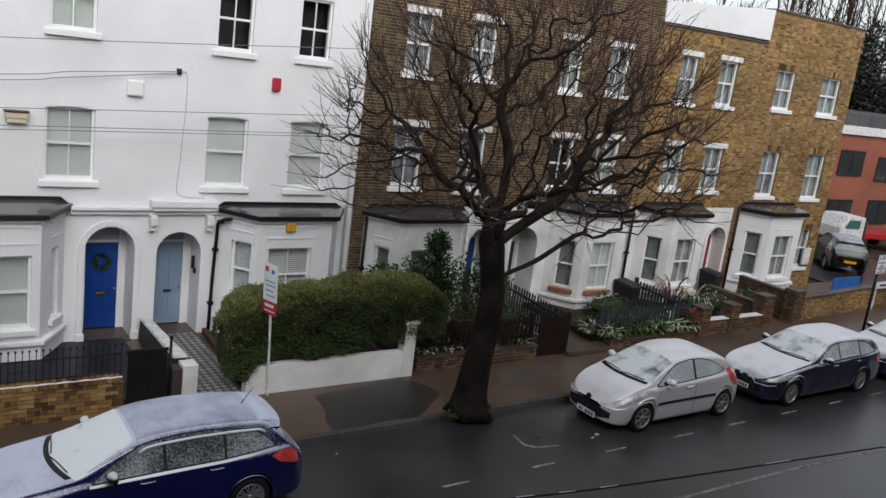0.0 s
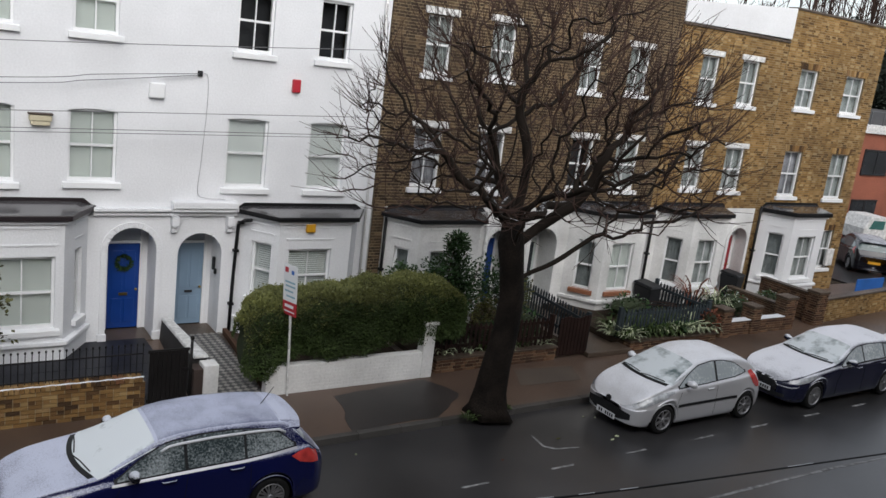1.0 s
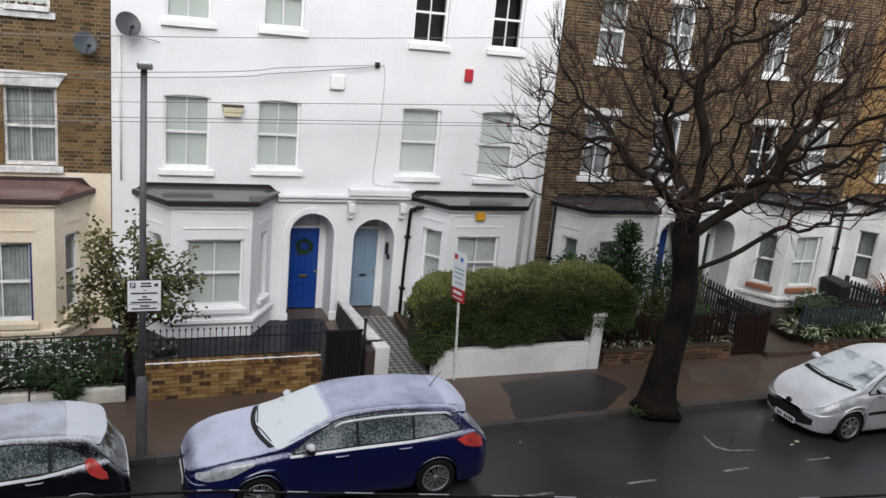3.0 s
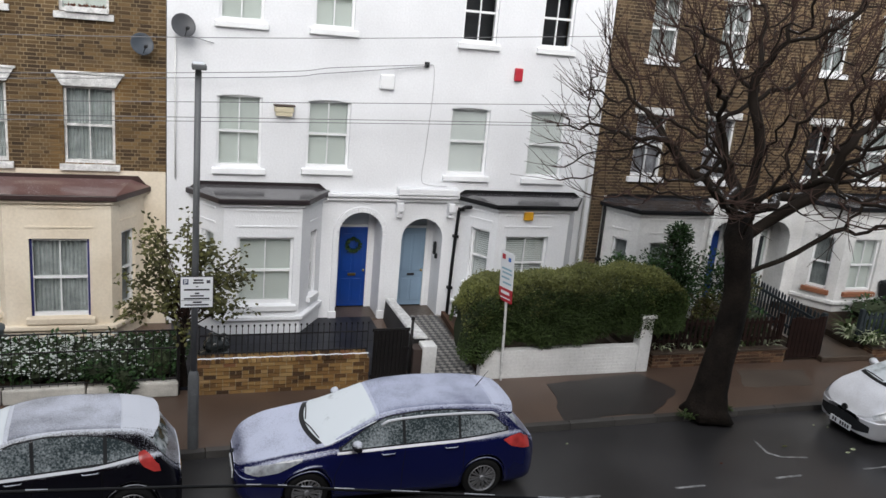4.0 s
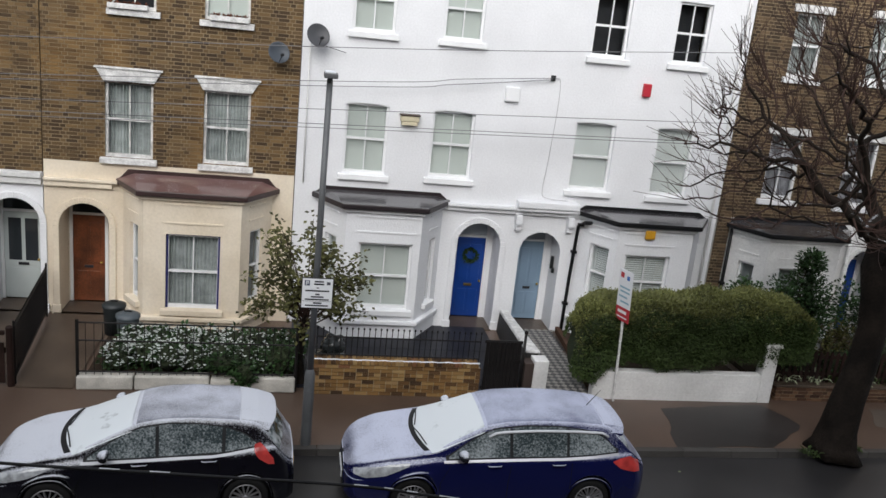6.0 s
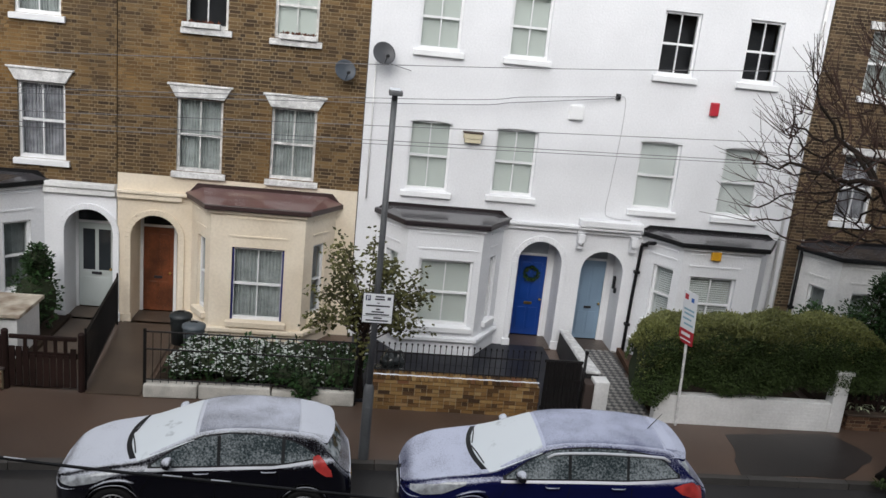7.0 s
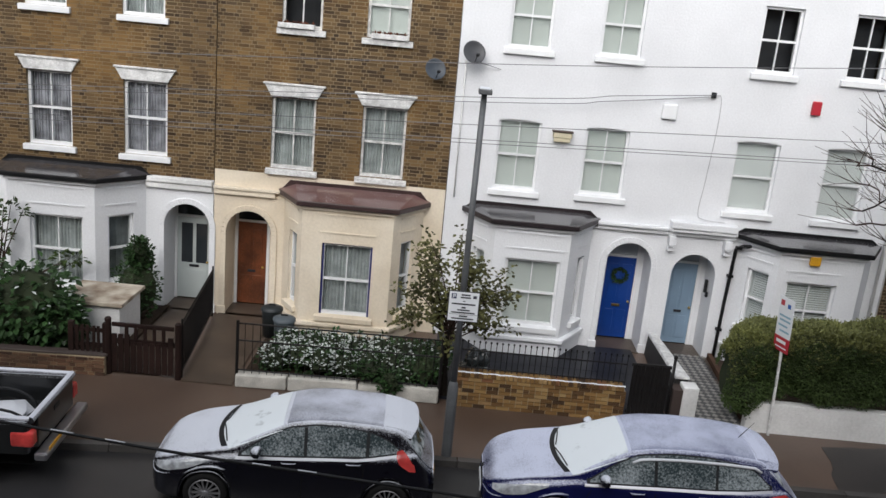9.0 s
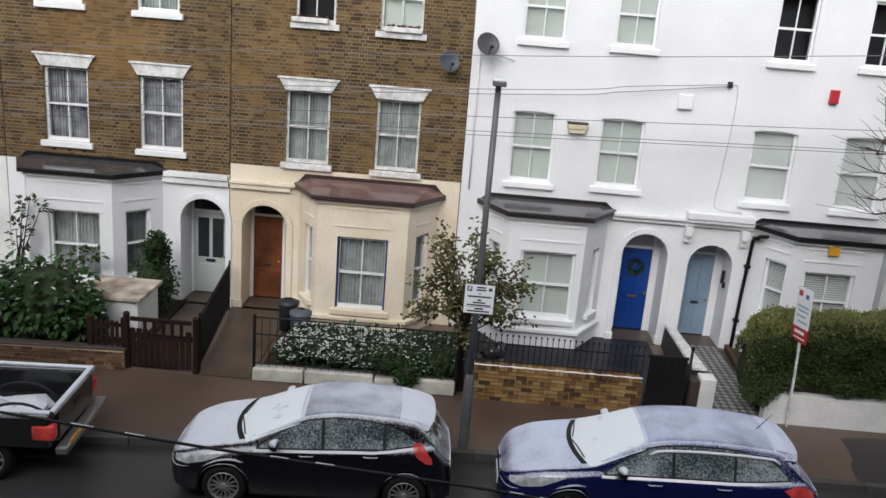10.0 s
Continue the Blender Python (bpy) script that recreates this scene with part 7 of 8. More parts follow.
# ---- the street tree ----
TREE = thing("street_tree", (9.93, -5.5, 0), "large bare plane tree with dark wet bark and knobbly pollarded limbs", "tree")
tr = Mesh()
spine = [(9.92, -5.52, -0.05), (9.93, -5.52, 0.12), (9.95, -5.51, 0.45), (10.0, -5.5, 1.0), (10.1, -5.5, 1.7), (10.14, -5.5, 2.4), (10.04, -5.5, 3.0), (9.93, -5.5, 3.5), (9.9, -5.5, 3.95)]
tr.tube(spine, [0.5, 0.4, 0.33, 0.285, 0.25, 0.235, 0.245, 0.25, 0.2], 26)
for i in range(len(tr.v)):
    v = Vector(tr.v[i])
    c = Vector((float(np.interp(v.z, [p[2] for p in spine], [p[0] for p in spine])), -5.5, v.z))
    a = math.atan2(v.y - c.y, v.x - c.x)
    foot = max(0.0, 1 - v.z / 0.7)
    k = 1 + 0.1 * noise.noise(v * 3.1) + 0.06 * noise.noise(v * 8.0) + 0.1 * foot * math.sin(a * 5 + 0.7)
    tr.v[i] = tuple(c + (v - c) * k)
part("trunk", tr, BARK, TREE, smooth=True)


def grow(mesh, p, d, length, r0, r1, sides, bend, lift, rnd_, steps=5):
    pts, radii = [Vector(p)], [r0]
    d = Vector(d).normalized()
    for i in range(steps):
        d = (d + Vector((rnd_.uniform(-1, 1), rnd_.uniform(-1, 1), rnd_.uniform(-1, 1))) * bend + Vector((0, 0, lift))).normalized()
        pts.append(pts[-1] + d * (length / steps))
        radii.append(r0 + (r1 - r0) * (i + 1) / steps)
    mesh.tube(pts, radii, sides, False)
    return pts, d


def along(pts, f):
    k = min(int(f * (len(pts) - 1)), len(pts) - 2)
    return pts[k].lerp(pts[k + 1], f * (len(pts) - 1) - k), (pts[k + 1] - pts[k]).normalized()


def crown_of(seed):
    """Grows a branching crown towards points spread through a flat-bottomed dome; gives nodes, parents and thickness."""
    rs = np.random.RandomState(seed)
    aims = []
    while len(aims) < 1150:
        p = rs.uniform(-1, 1, 3)
        q = math.hypot(p[0], p[1])
        if q > 1 or p[2] < 0:
            continue
        if q * q + p[2] ** 2 > 1 or q * q + (p[2] * 1.1) ** 2 < 0.1 + 0.2 * rs.rand():
            continue
        aims.append((10.45 + p[0] * 4.3, -5.5 + p[1] * 3.3, 3.75 + 0.5 * q + p[2] * 4.7))
    aims = np.array(aims)
    nodes = [np.array(p) for p in ((10.12, -5.5, 2.1), (10.12, -5.5, 2.35), (10.1, -5.5, 2.7), (10.04, -5.5, 3.0), (9.98, -5.5, 3.3), (9.93, -5.5, 3.55), (9.9, -5.5, 3.85))]
    parent = [-1, 0, 1, 2, 3, 4, 5]
    # the scaffold: heading, rise, length and fork of each main limb
    for az, el, length, at in ((182, 24, 2.6, 5), (160, 38, 2.2, 6), (205, 46, 2.0, 5), (100, 62, 2.0, 6), (60, 40, 2.2, 5), (12, 34, 2.6, 6), (-18, 22, 2.4, 5), (-60, 48, 2.0, 6), (-115, 40, 2.0, 5), (140, 70, 2.4, 6), (20, 72, 2.6, 6), (-4, 34, 2.0, 2)):
        a, e = radians(az), radians(el)
        d = np.array((math.cos(a) * math.cos(e), math.sin(a) * math.cos(e), math.sin(e)))
        last = at
        for _ in range(int(length / 0.24)):
            d = d + rs.normal(0, 0.1 if at == 2 else 0.24, 3) + np.array((0, 0, 0.03))
            d /= np.linalg.norm(d)
            nodes.append(nodes[last] + d * 0.24)
            parent.append(last)
            last = len(nodes) - 1
    near = np.full(len(aims), 1e9)
    who = np.zeros(len(aims), int)
    done = 0
    alive = np.ones(len(aims), bool)
    for _ in range(70):
        for k in range(done, len(nodes)):
            d = np.linalg.norm(aims - nodes[k], axis=1)
            hit = d < near
            near[hit], who[hit] = d[hit], k
        done = len(nodes)
        alive &= near > 0.36
        pull = {}
        for k in np.where(alive & (near < 3.0))[0]:
            v = aims[k] - nodes[who[k]]
            pull.setdefault(who[k], []).append(v / np.linalg.norm(v))
        if not pull:
            break
        for k, vs in pull.items():
            d = np.mean(vs, 0) + rs.normal(0, 0.3, 3)
            d /= np.linalg.norm(d) + 1e-9
            nodes.append(nodes[k] + d * 0.21)
            parent.append(k)
    load = np.zeros(len(nodes))
    kids = [[] for _ in nodes]
    for k in range(len(nodes) - 1, -1, -1):
        load[k] = math.sqrt(load[k]) if kids[k] else 0.0125
        if parent[k] >= 0:
            kids[parent[k]].append(k)
            load[parent[k]] += load[k] ** 2
    return [Vector(p) for p in nodes], parent, kids, np.minimum(load * 1.12, 0.165)


nodes, parent_of, kids, thick = crown_of(12)
tree_rnd = random.Random(12)
twig_mesh, small_mesh = Mesh(), Mesh()
heads = [(k, None) for k in kids[0]]
while heads:
    k, before = heads.pop()
    chain = [k]
    while kids[chain[-1]]:
        order = sorted(kids[chain[-1]], key=lambda q: -thick[q])
        heads += [(q, chain[-1]) for q in order[1:]]
        chain.append(order[0])
    if max(chain) < 7:
        continue
    pts = ([nodes[before]] if before is not None else []) + [nodes[q] for q in chain]
    if len(pts) < 2:
        continue
    radii = [thick[q] for q in chain]
    radii = ([min(radii[0] * 1.15, thick[before])] if before is not None else []) + radii
    # knuckles where shoots were cut back
    radii = [q * (1.0 + (0.35 * max(0.0, noise.noise(p * 2.3)) if q > 0.02 else 0.0)) for q, p in zip(radii, pts)]
    big = radii[0]
    if big > 0.05:
        me = Mesh().tube(pts, radii, 9, False)
        part("limb", me, BARK_SNOW, TREE, smooth=True)
    elif big > 0.022:
        part("branch", Mesh().tube(pts, radii, 6, False), BARK_SNOW, TREE, smooth=True)
    else:
        twig_mesh.tube(pts, radii, 4, False)
for k, p in enumerate(nodes):
    if k < 7 or thick[k] > 0.034:
        continue
    t = p - nodes[parent_of[k]]
    out = Vector(((p.x - 10.2) * 0.16, (p.y + 5.5) * 0.16, 0.45 if p.z < 5.6 else 0.8))
    tip = not kids[k]
    for _ in range((7 if p.z > 5.6 else 4) if tip else (1 if tree_rnd.random() < (0.95 if p.z > 5.6 else 0.6) else 0)):
        d = t.normalized() * (0.8 if tip else 0.3) + out + Vector((tree_rnd.uniform(-1, 1), tree_rnd.uniform(-1, 1), tree_rnd.uniform(-0.7, 0.8))) * 0.75
        c, _d = grow(small_mesh, p, d, tree_rnd.uniform(0.25, 0.95), 0.008, 0.004, 3, 0.16, 0.05, tree_rnd, 4)
        if tree_rnd.random() < 0.6:
            q, t2 = along(c, tree_rnd.uniform(0.3, 0.8))
            grow(small_mesh, q, t2 + Vector((tree_rnd.uniform(-1, 1), tree_rnd.uniform(-1, 1), tree_rnd.uniform(-0.3, 0.9))) * 0.8, tree_rnd.uniform(0.2, 0.5), 0.005, 0.003, 3, 0.15, 0.05, tree_rnd, 3)
part("crown_growth", twig_mesh, TWIG, TREE, kind="stuff")
part("fine_growth", small_mesh, TWIG, TREE, kind="stuff")

# ---- street furniture ----
lp = thing("lamp_post", (0.4, -5.53, 0), "grey steel lamp post with a flat lantern", "lamp post")
part("base", Mesh().lathe([(0.085, -0.02), (0.085, 1.2), (0.07, 1.28), (0.052, 1.32)], 16, at=(0.4, -5.53, 0)), GREY_STEEL, lp, smooth=True)
part("shaft", Mesh().tube([(0.4, -5.53, 1.3), (0.42, -5.53, 5.85)], [0.052, 0.045], 14), GREY_STEEL, lp, smooth=True)
part("service_door", Mesh().box(0.36, 0.44, -5.625, -5.612, 0.5, 0.95), GREY_STEEL, lp, bevel=0.004)
part("lantern", Mesh().box(0.33, 0.53, -5.72, -5.4, 5.88, 5.95).box(0.38, 0.46, -5.58, -5.48, 5.8, 5.88), GREY_STEEL, lp, bevel=0.015)
part("snow_cap", Mesh().box(0.34, 0.5, -5.7, -5.42, 5.952, 5.975), SNOW, lp, bevel=0.01)


def plate_sign(name, x0, x1, z0, z1, y, label, post, rows_, blue=False):
    ob = thing(name, (post, y, 0), label, "sign", "parking signs")
    part("sign_edge", Mesh().box(x0 - 0.012, x1 + 0.012, y - 0.012, y + 0.004, z0 - 0.012, z1 + 0.012), INK, ob, bevel=0.004)
    part("sign_plate", Mesh().box(x0, x1, y - 0.016, y - 0.0125, z0, z1), PAPER, ob)
    w, h = x1 - x0, z1 - z0
    bars = Mesh()
    for a, b, c, d in rows_:
        bars.box(x0 + a * w, x0 + b * w, y - 0.019, y - 0.0165, z1 - d * h, z1 - c * h)
    part("lettering_bars", bars, INK, ob)
    part("sign_symbol", Mesh().box(x0 + w * 0.07, x0 + w * 0.24, y - 0.019, y - 0.0165, z1 - h * 0.24, z1 - h * 0.06), mat("symbol_grey", (0.06, 0.07, 0.12), 0.5), ob)
    part("sign_symbol", Mesh().box(x0 + w * 0.8, x0 + w * 0.92, y - 0.019, y - 0.0165, z1 - h * 0.2, z1 - h * 0.1), mat("symbol_dark", (0.05, 0.05, 0.07), 0.5), ob)
    px, pz, q = x0 + w * 0.115, z1 - h * 0.22, w * 0.085
    part("letter", Mesh().box(px, px + q * 0.3, y - 0.0215, y - 0.0192, pz, pz + h * 0.14).box(px + q * 0.31, px + q, y - 0.0215, y - 0.0192, pz + h * 0.115, pz + h * 0.14)
         .box(px + q * 0.31, px + q, y - 0.0215, y - 0.0192, pz + h * 0.05, pz + h * 0.075).box(px + q * 0.7, px + q, y - 0.0215, y - 0.0192, pz + h * 0.0751, pz + h * 0.1149), PAPER, ob, "white letter P")
    part("bracket", Mesh().box(x0 + w * 0.3, x1 - w * 0.3, y + 0.006, y + 0.05, z0 + h * 0.2, z0 + h * 0.28).box(x0 + w * 0.3, x1 - w * 0.3, y + 0.006, y + 0.05, z0 + h * 0.7, z0 + h * 0.78), GREY_STEEL, ob)
    return ob


TEXT_ROWS = ((0.4, 0.7, 0.07, 0.12), (0.38, 0.72, 0.16, 0.21), (0.47, 0.55, 0.3, 0.33), (0.1, 0.9, 0.39, 0.44), (0.44, 0.58, 0.51, 0.56), (0.3, 0.72, 0.6, 0.645), (0.1, 0.9, 0.69, 0.735), (0.02, 0.98, 0.765, 0.775), (0.38, 0.66, 0.81, 0.86), (0.12, 0.88, 0.9, 0.945))
plate_sign("parking_sign", 0.2, 0.66, 2.38, 2.85, -5.6, "white parking sign with dark lettering on a lamp post", 0.4, TEXT_ROWS)
sp = thing("sign_post", (24.1, -5.6, 0), "black sign post with a white parking plate", "sign post")
part("post", Mesh().tube([(24.12, -5.6, 0), (24.12, -5.6, 2.95)], 0.04, 10), BLACK, sp, smooth=True)
plate_sign("parking_sign", 23.86, 24.36, 2.4, 2.95, -5.66, "white parking plate on a black post", 24.1, TEXT_ROWS)

# the letting board
fm = pose(6.36, -3.68, 0.0, 0, -2.5, 0)
fb = new("letting_board")
fb.matrix_basis = fm
WORLD[fb] = fm
tagged(fb, "white and red estate agent's board on a thin white post", "sign")
part("post", Mesh().box(-0.022, 0.022, -0.02, 0.02, 0.0, 2.55), TRIM_OLD, fb, m=fm, bevel=0.004)
bm_ = fm @ pose(0, 0, 0, 0, 0, -74)
part("board", Mesh().box(-0.2, 0.2, -0.035, -0.022, 1.95, 2.68), PAPER, fb, m=bm_)
part("red_board", Mesh().box(-0.2, 0.2, -0.035, -0.022, 1.68, 1.945), SIGN_RED, fb, m=bm_)
bars = Mesh()
for z, a, b in ((2.32, -0.15, 0.15), (2.24, -0.13, 0.16), (2.14, -0.15, 0.1), (2.04, -0.1, 0.16)):
    bars.box(a, b, -0.038, -0.0355, z, z + 0.035)
part("lettering_bars", bars, mat("pale_blue_ink", (0.25, 0.42, 0.5), 0.5), fb, m=bm_)
part("lettering_bars", Mesh().box(-0.14, 0.12, -0.038, -0.0355, 1.83, 1.89).box(-0.15, 0.15, -0.038, -0.0355, 1.74, 1.765), PAPER, fb, m=bm_)
part("emblem", Mesh().box(-0.16, -0.06, -0.038, -0.0355, 2.52, 2.62), SIGN_RED, fb, m=bm_)
part("emblem", Mesh().box(0.03, 0.11, -0.038, -0.0355, 2.5, 2.58), SIGN_BLUE, fb, m=bm_)

# ---- things on the fronts ----
single("alarm_box", Mesh().box(7.46, 7.65, -0.09, -0.001, 5.64, 5.93), SIGN_RED, "red alarm box on a white wall", "alarm box", bevel=0.02)
single("alarm_box", Mesh().box(7.7, 7.92, -0.97, -0.885, 2.62, 2.82), SIGN_YELLOW, "amber alarm box on a white bay", "alarm box", bevel=0.02)
single("vent_box", Mesh().box(4.36, 4.68, -0.1, -0.001, 5.28, 5.6), TRIM, "square white vent box on a white wall", "vent", bevel=0.03)
fl = thing("floodlight", (2.35, 0, 4.72), "cream floodlight box on a white wall", "floodlight")
part("case", Mesh().box(2.14, 2.54, -0.16, -0.001, 4.68, 4.8), CREAM, fl, bevel=0.02)
part("hood", Mesh().box(2.12, 2.56, -0.18, -0.001, 4.803, 4.84), mat("dark_hood", (0.06, 0.04, 0.03), 0.5), fl, bevel=0.01)
part("tray", Mesh().box(2.17, 2.51, -0.15, -0.001, 4.6, 4.677), CREAM, fl, bevel=0.01)
single("meter_box", Mesh().box(29.2, 29.62, -0.12, -0.03, 0.95, 1.6), TRIM_OLD, "white meter box on a brick wall", "meter box", bevel=0.02)


def dish(x, z, y, material, label, r=0.2):
    ob = thing("satellite_dish", (x, 0, z), label, "dish", "satellite dishes")
    bowl = Mesh().lathe([(0.001, 0.0)] + [(r * k / 6, 0.06 * (k / 6) ** 2) for k in range(1, 7)] + [(r * 1.02, 0.058), (r * 0.9, 0.035), (0.001, -0.012)], 22)
    m = pose(x, y, z, 68, 0, 20)
    part("bowl", bowl, material, ob, m=m, smooth=True)
    part("arm", Mesh().tube([(0, -r * 0.95, 0.0), (0, -r * 0.5, 0.22)], 0.012, 6), material, ob, m=m)
    part("receiver", Mesh().box(-0.03, 0.03, -r * 0.6, -r * 0.4, 0.2, 0.28), PLASTIC, ob, m=m, bevel=0.008)
    part("bracket", Mesh().tube([(x, y + 0.03, z), (x, y + 0.1, z - 0.1), (x, 0.0, z - 0.16)], 0.018, 6), GREY_STEEL, ob)


dish(0.29, 6.27, -0.3, mat("dark_grey_dish", (0.06, 0.062, 0.068), 0.5, var=0.2), "dark grey satellite dish on a white wall", 0.24)
dish(-0.47, 5.86, -0.3, mat("slate_dish", (0.045, 0.055, 0.068), 0.5, var=0.2), "slate grey satellite dish on a brick wall", 0.22)


def pipe(pts, r, material, label, brackets=True):
    ob = thing("drainpipe", pts[0], label, "drainpipe", "drainpipes")
    part("pipe", Mesh().tube(pts, r, 8), material, ob, smooth=True)
    if brackets:
        for k in range(len(pts) - 1):
            p = Vector(pts[k]).lerp(Vector(pts[k + 1]), 0.5)
            part("clip", Mesh().box(p.x - r * 1.5, p.x + r * 1.5, p.y - r * 1.2, p.y + r * 1.6, p.z - 0.03, p.z + 0.03), material, ob)


pipe([(6.55, -0.55, 2.82), (6.5, -0.2, 2.72), (6.42, -0.1, 2.62), (6.38, -0.09, 1.4), (6.36, -0.09, 0.1)], 0.04, BLACK, "black drainpipe between an arch and a bay")
pipe([(10.2, -0.09, 2.8), (10.2, -0.09, 0.1)], 0.04, BLACK, "black drainpipe on a white wall")
pipe([(13.35, -0.09, 2.9), (13.35, -0.09, 0.1)], 0.04, TRIM_OLD, "white drainpipe on a white wall")
pipe([(19.6, -0.12, 3.2), (19.6, -0.12, 0.1)], 0.045, BLACK, "black drainpipe between two bays")
pipe([(24.75, -0.12, 3.2), (24.75, -0.12, 0.1)], 0.045, BLACK, "black drainpipe beside a white bay")
pipe([(0.16, -0.05, 6.1), (0.17, -0.05, 3.2)], 0.016, WHITE_OLD, "thin white pipe on a white wall", False)
pipe([(9.62, -0.07, 8.8), (9.62, -0.07, 0.1)], 0.035, WHITE_OLD, "white drainpipe at a house corner")
wreath = thing("door_wreath", (4.16, 0.7, 1.58), "dark green leafy wreath on a blue door", "wreath")
me = Mesh()
wr_ = random.Random(77)
for _ in range(260):
    a = wr_.uniform(0, 2 * math.pi)
    p = Vector((4.16 + 0.15 * math.cos(a) + wr_.uniform(-0.03, 0.03), 0.69 + wr_.uniform(-0.03, 0.015), 1.58 + 0.15 * math.sin(a) + wr_.uniform(-0.03, 0.03)))
    me.leaf(p, (wr_.uniform(-1, 1), wr_.uniform(-1, 0), wr_.uniform(-1, 1)), (0, -1, 0.3), 0.06, 0.016)
part("foliage", me, LEAF_DARK, wreath, kind="stuff")
part("hoop", Mesh().tube([(4.16 + 0.15 * math.cos(a), 0.705, 1.58 + 0.15 * math.sin(a)) for a in np.linspace(0, 2 * math.pi, 25)], 0.02, 6), TWIG, wreath)
single("door_bell", Mesh().box(6.04, 6.09, 0.2, 0.28, 1.38, 1.5), PLASTIC, "small dark bell panel beside a door", "door bell", bevel=0.008)
single("door_lamp", Mesh().box(6.03, 6.09, 0.32, 0.4, 1.45, 1.75), PLASTIC, "black entry phone beside a door", "entry phone", bevel=0.01)
for k, x in enumerate((-3.4, -1.45)):
    bx = thing("window_box", (x, -0.1, 6.4 if k == 0 else 6.38), "weathered plant trough on a sill", "trough", "troughs")
    part("trough", Mesh().box(x - 0.38, x + 0.38, -0.16, -0.02, (6.42, 6.37)[k] + 0.0, (6.42, 6.37)[k] + 0.1), TRIM_OLD, bx, bevel=0.01)
    me = Mesh()
    for _ in range(60):
        me.leaf((x + random.uniform(-0.36, 0.36), random.uniform(-0.15, -0.04), (6.5, 6.46)[k]), (random.uniform(-1, 1), random.uniform(-1, 0.5), 0.8), (0, 0, 1), 0.09, 0.02)
    part("dead_leaves", me, LEAF_RUST, bx, kind="stuff")


# ---- overhead cables ----
def cable(pts, r, label, material=None, snow=False):
    ob = thing("overhead_cable", pts[0], label, "cable", "overhead cables")
    P = [Vector(p) for p in pts]
    fine = []
    for i in range(len(P) - 1):
        p0, p1, p2, p3 = P[max(i - 1, 0)], P[i], P[i + 1], P[min(i + 2, len(P) - 1)]
        for k in range(10):
            t = k / 10
            fine.append(0.5 * ((2 * p1) + (p2 - p0) * t + (2 * p0 - 5 * p1 + 4 * p2 - p3) * t * t + (3 * p1 - p0 - 3 * p2 + p3) * t ** 3))
    fine.append(P[-1])
    part("cable", Mesh().tube(fine, r, 6), material or GREY_STEEL, ob, smooth=True)
    if snow:
        for i in range(0, len(fine) - 3, 3):
            if random.random() < 0.75:
                part("snow_ridge", Mesh().tube([fine[i] + Vector((0, 0, r * 0.8)), fine[i + 1].lerp(fine[i + 2], 0.2) + Vector((0, 0, r * 0.95))], [r * 0.45, r * 0.3], 5), SNOW, ob)
    return ob


YC = -0.45
THIN = mat("grey_cable", (0.16, 0.16, 0.17), 0.6, var=0.1)
for pts in (((-13, YC, 5.3), (0.5, YC, 6.08), (8.5, YC, 6.72), (9.7, YC, 6.84)), ((-11.0, YC, 4.28), (0.2, YC, 4.82), (8.6, YC, 5.22), (9.6, YC, 5.26)), ((-11.0, YC, 4.12), (0.2, YC, 4.52), (8.6, YC, 4.8), (9.6, YC, 4.82)),
            ((-11.0, YC, 4.0), (0.2, YC, 4.44), (8.6, YC, 4.74), (9.6, YC, 4.76)), ((-12.0, YC, 4.6), (0.9, -0.3, 5.42), (3.4, -0.2, 5.68), (5.36, -0.08, 5.86)), ((-12.0, YC, 4.5), (0.9, -0.3, 5.32), (3.2, -0.2, 5.55), (5.36, -0.08, 5.83))):
    cable(pts, 0.008, "thin grey overhead cable across a white front", THIN)
cable(((0.4, -0.2, 6.1), (0.9, -0.03, 5.98)), 0.008, "short cable from a dish to a wall", THIN)
hook = thing("cable_anchor", (5.4, 0, 5.87), "black cable anchor on a white wall", "bracket")
part("plate", Mesh().box(5.34, 5.44, -0.06, -0.001, 5.8, 5.92), PLASTIC, hook, bevel=0.01)
part("insulator", Mesh().blob((5.38, -0.1, 5.86), (0.035, 0.06, 0.035), 10, 6), PLASTIC, hook)
cable(((5.44, -0.03, 5.86), (5.56, -0.02, 5.8), (5.58, -0.02, 5.2), (5.52, -0.02, 4.0), (5.48, -0.02, 3.35), (5.62, -0.02, 3.2), (6.1, -0.02, 3.17)), 0.006, "cable clipped down a white wall", mat("pale_cable", (0.36, 0.36, 0.37), 0.6))
# the thick cable that sags past the window
dist = 4.6
near = [(dist * a, -18.0 + dist, 6.86 - dist * b) for a, b in ((-1.6, 0.47), (-1.0, 0.525), (-0.58, 0.56), (-0.33, 0.583), (-0.12, 0.597), (0.1, 0.612), (0.24, 0.632), (0.6, 0.685), (0.93, 0.735), (1.33, 0.775), (2.1, 0.838), (3.2, 0.93), (4.6, 1.03))]
near = [(-15.0, -18.36, 5.4)] + near + [(36.0, -18.36, 2.6)]
cable(near, 0.01, "thick black overhead cable with ridges of snow", PLASTIC, snow=True)

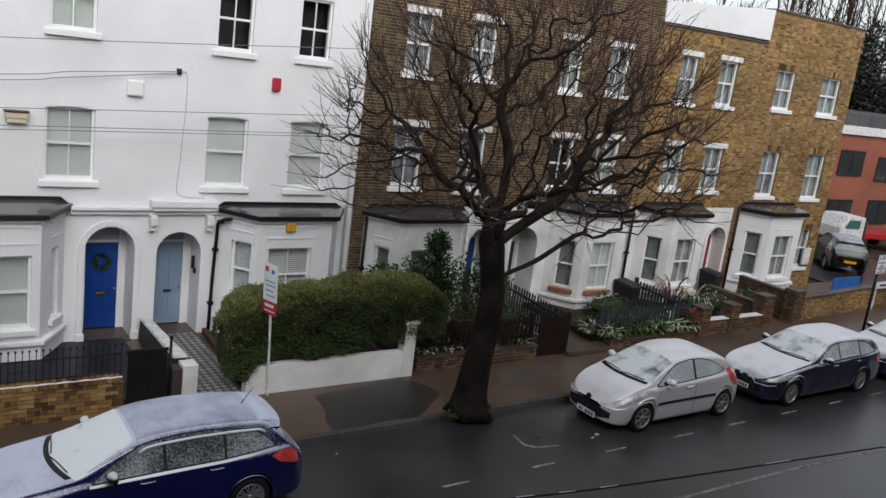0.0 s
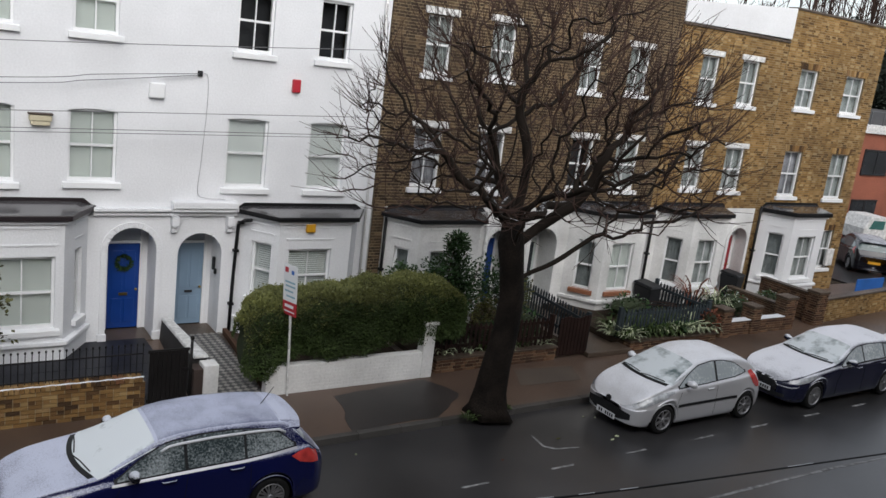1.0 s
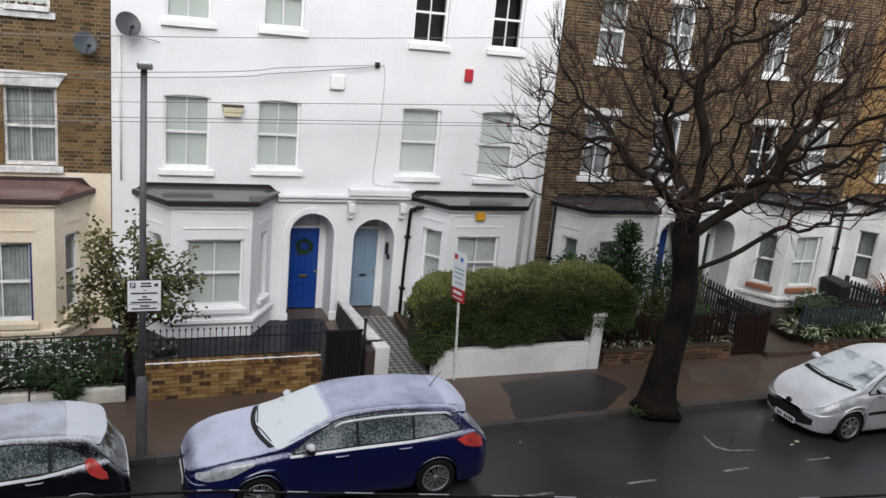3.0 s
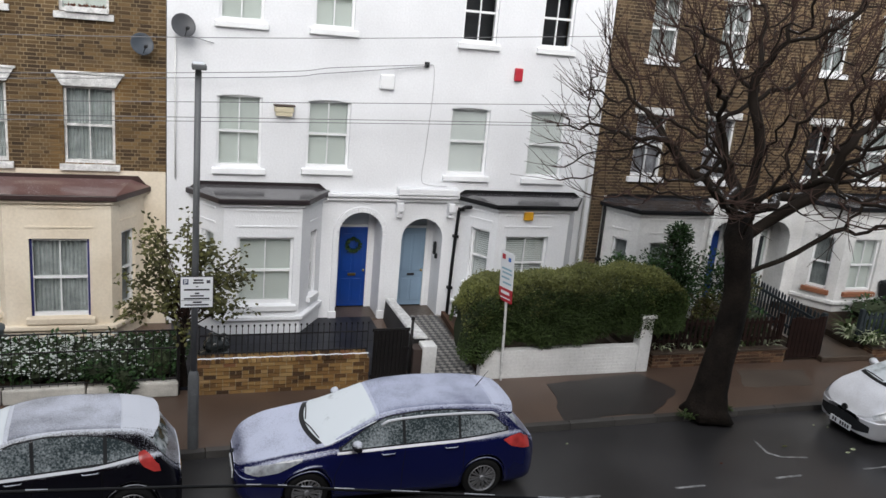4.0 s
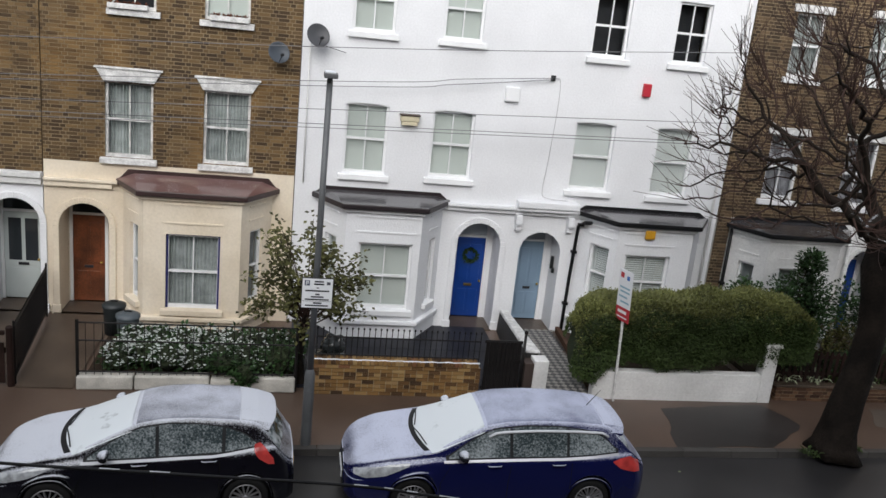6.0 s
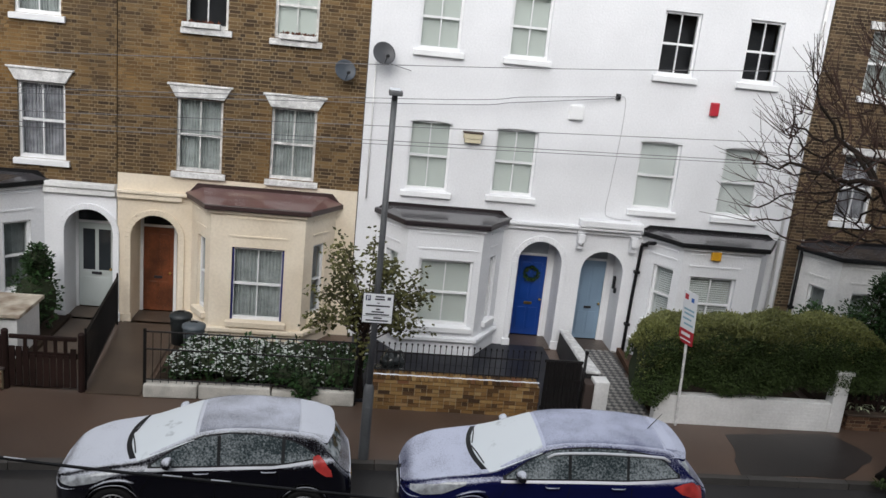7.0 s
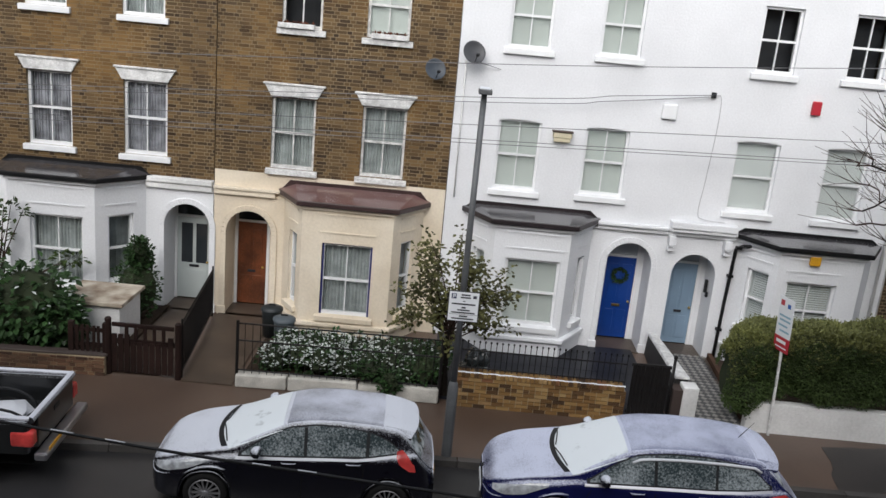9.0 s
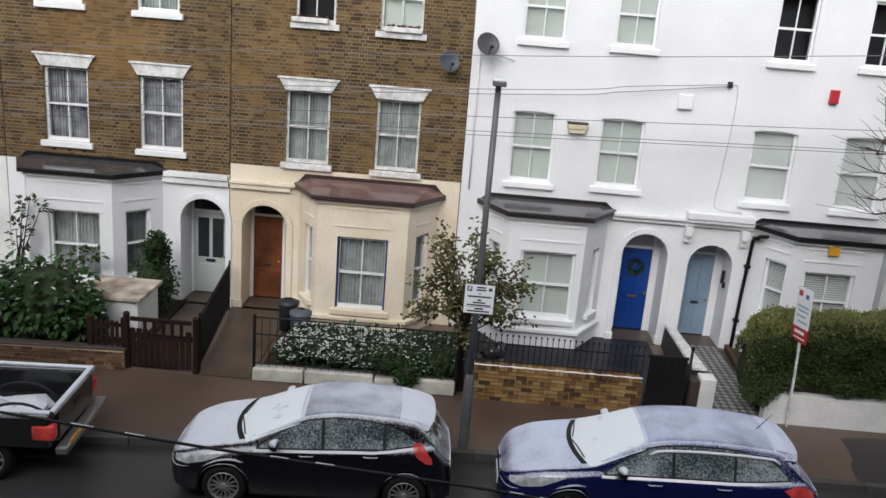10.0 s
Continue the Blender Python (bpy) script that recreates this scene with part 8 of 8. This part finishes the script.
# ---- beyond the corner ----
rb = thing("brick_block", (55, 16, 0), "modern red brick block with a white roof band", "building")
part("wall", Mesh().box(43.2, 75, 8.0, 24, -0.2, 5.6), BRICK_NEW, rb)
part("roof_band", Mesh().box(43.0, 75.2, 7.8, 24.2, 5.602, 6.05), TRIM_OLD, rb, bevel=0.03)
part("roof_storey", Mesh().box(43.8, 75, 8.8, 24, 6.052, 6.9), mat("grey_cladding", (0.06, 0.06, 0.065), 0.6, var=0.2), rb)
for x in np.arange(43.4, 62, 1.2):
    part("rail_post", Mesh().box(x - 0.03, x + 0.03, 7.85, 7.9, 6.052, 6.75), GREY_STEEL, rb)
part("roof_rail", Mesh().box(43.2, 62, 7.85, 7.9, 6.752, 6.8), GREY_STEEL, rb)
for x0, z0 in ((43.7, 3.35), (47.6, 3.1), (52, 3.1), (43.5, 0.6), (47.6, 0.6), (52, 0.6)):
    wn_ = part("window", Mesh().box(x0, x0 + 2.4, 7.93, 7.999, z0, z0 + 1.4), DARK_GLASS, rb)
    part("window_frame", Mesh().box(x0, x0 + 2.4, 7.9, 7.928, z0, z0 + 0.08).box(x0, x0 + 2.4, 7.9, 7.928, z0 + 1.32, z0 + 1.4).box(x0 + 1.16, x0 + 1.24, 7.9, 7.928, z0 + 0.081, z0 + 1.319), PLASTIC, wn_)
tk = thing("flatbed_truck", (42.5, 5.2, 0), "white flatbed truck with a red load bed", "truck")
tm = pose(41.2, 6.3, ROAD_Z - 0.004, 0, 0, -14) @ Matrix.Diagonal((0.85, 0.85, 0.68, 1))
part("cab", Mesh().add([(0, -1, 0.7), (1.9, -1, 0.7), (1.9, 1, 0.7), (0, 1, 0.7), (0, -1, 1.6), (1.9, -1, 2.5), (1.9, 1, 2.5), (0, 1, 1.6), (0.5, -0.95, 2.5), (0.5, 0.95, 2.5)],
                       [(0, 3, 2, 1), (0, 1, 5, 8, 4), (3, 7, 9, 6, 2), (1, 2, 6, 5), (0, 4, 7, 3), (4, 8, 9, 7), (8, 5, 6, 9)]), TRIM_OLD, tk, m=tm, bevel=0.08)
part("cab_window", Mesh().add([(0.35, -1.012, 1.6), (1.5, -1.012, 1.6), (1.5, -1.012, 2.25), (0.62, -1.012, 2.25)], [(0, 1, 2, 3)]), mat("teal_glass", (0.06, 0.16, 0.15), 0.1), tk, m=tm)
part("load_bed", Mesh().box(2.0, 6.5, -1.05, 1.05, 0.9, 1.35), mat("red_bed_paint", (0.4, 0.02, 0.02), 0.4, var=0.15), tk, m=tm, bevel=0.03)
part("headboard", Mesh().box(1.95, 2.05, -1.05, 1.05, 1.352, 2.2), GREY_STEEL, tk, m=tm)
for wx in (0.9, 4.9):
    for s in (-0.95, 0.75):
        part("wheel", Mesh().lathe([(0.001, 0), (0.42, 0), (0.45, 0.05), (0.45, 0.2), (0.001, 0.2)], 18, "y"), RUBBER, tk, m=tm @ pose(wx, s, 0.45))


FAR_LEAF = mat("far_evergreen", (0.012, 0.02, 0.012), 0.7, var=0.3, island=0.4)


def far_wood(name, x0, x1, y, z1, n, seed):
    """A dark mass of far evergreens with bare tops."""
    r_ = random.Random(seed)
    me, tw = Mesh(), Mesh()
    for _ in range(n):
        x = r_.uniform(x0, x1)
        h = z1 * r_.uniform(0.5, 1.0)
        c = (x, y + r_.uniform(-4, 4), h * r_.uniform(0.2, 0.85))
        leaves(me, c, (2.4, 2.0, 2.0), 190, 0.6, r_, 0.4)
    for _ in range(n // 2):
        x = r_.uniform(x0, x1)
        p = Vector((x, y + 2, 0))
        pts, d = grow(tw, p, (0, 0, 1), z1 * r_.uniform(0.95, 1.25), 0.16, 0.05, 5, 0.06, 0.1, r_, 5)
        for k in range(12):
            q, t = along(pts, r_.uniform(0.5, 0.99))
            b, t2 = grow(tw, q, t + Vector((r_.uniform(-1, 1), r_.uniform(-1, 1), r_.uniform(0, 0.6))), r_.uniform(1.2, 3.0), 0.05, 0.015, 4, 0.2, 0.06, r_, 3)
            for _ in range(5):
                q2, t3 = along(b, r_.uniform(0.3, 0.99))
                grow(tw, q2, t3 + Vector((r_.uniform(-1, 1), r_.uniform(-1, 1), r_.uniform(0, 1))), r_.uniform(0.6, 1.4), 0.02, 0.008, 3, 0.2, 0.06, r_, 2)
    ob = thing(name, ((x0 + x1) / 2, y, 0), "dark far evergreens with bare crowns above", "trees", kind="stuff")
    part("foliage", me, FAR_LEAF, ob, kind="stuff")
    part("bare_crowns", tw, TWIG, ob, kind="stuff")


far_wood("far_woods", 84, 135, 40, 20.0, 190, 3)
far_wood("far_woods", 62, 86, 46, 15.0, 40, 4)
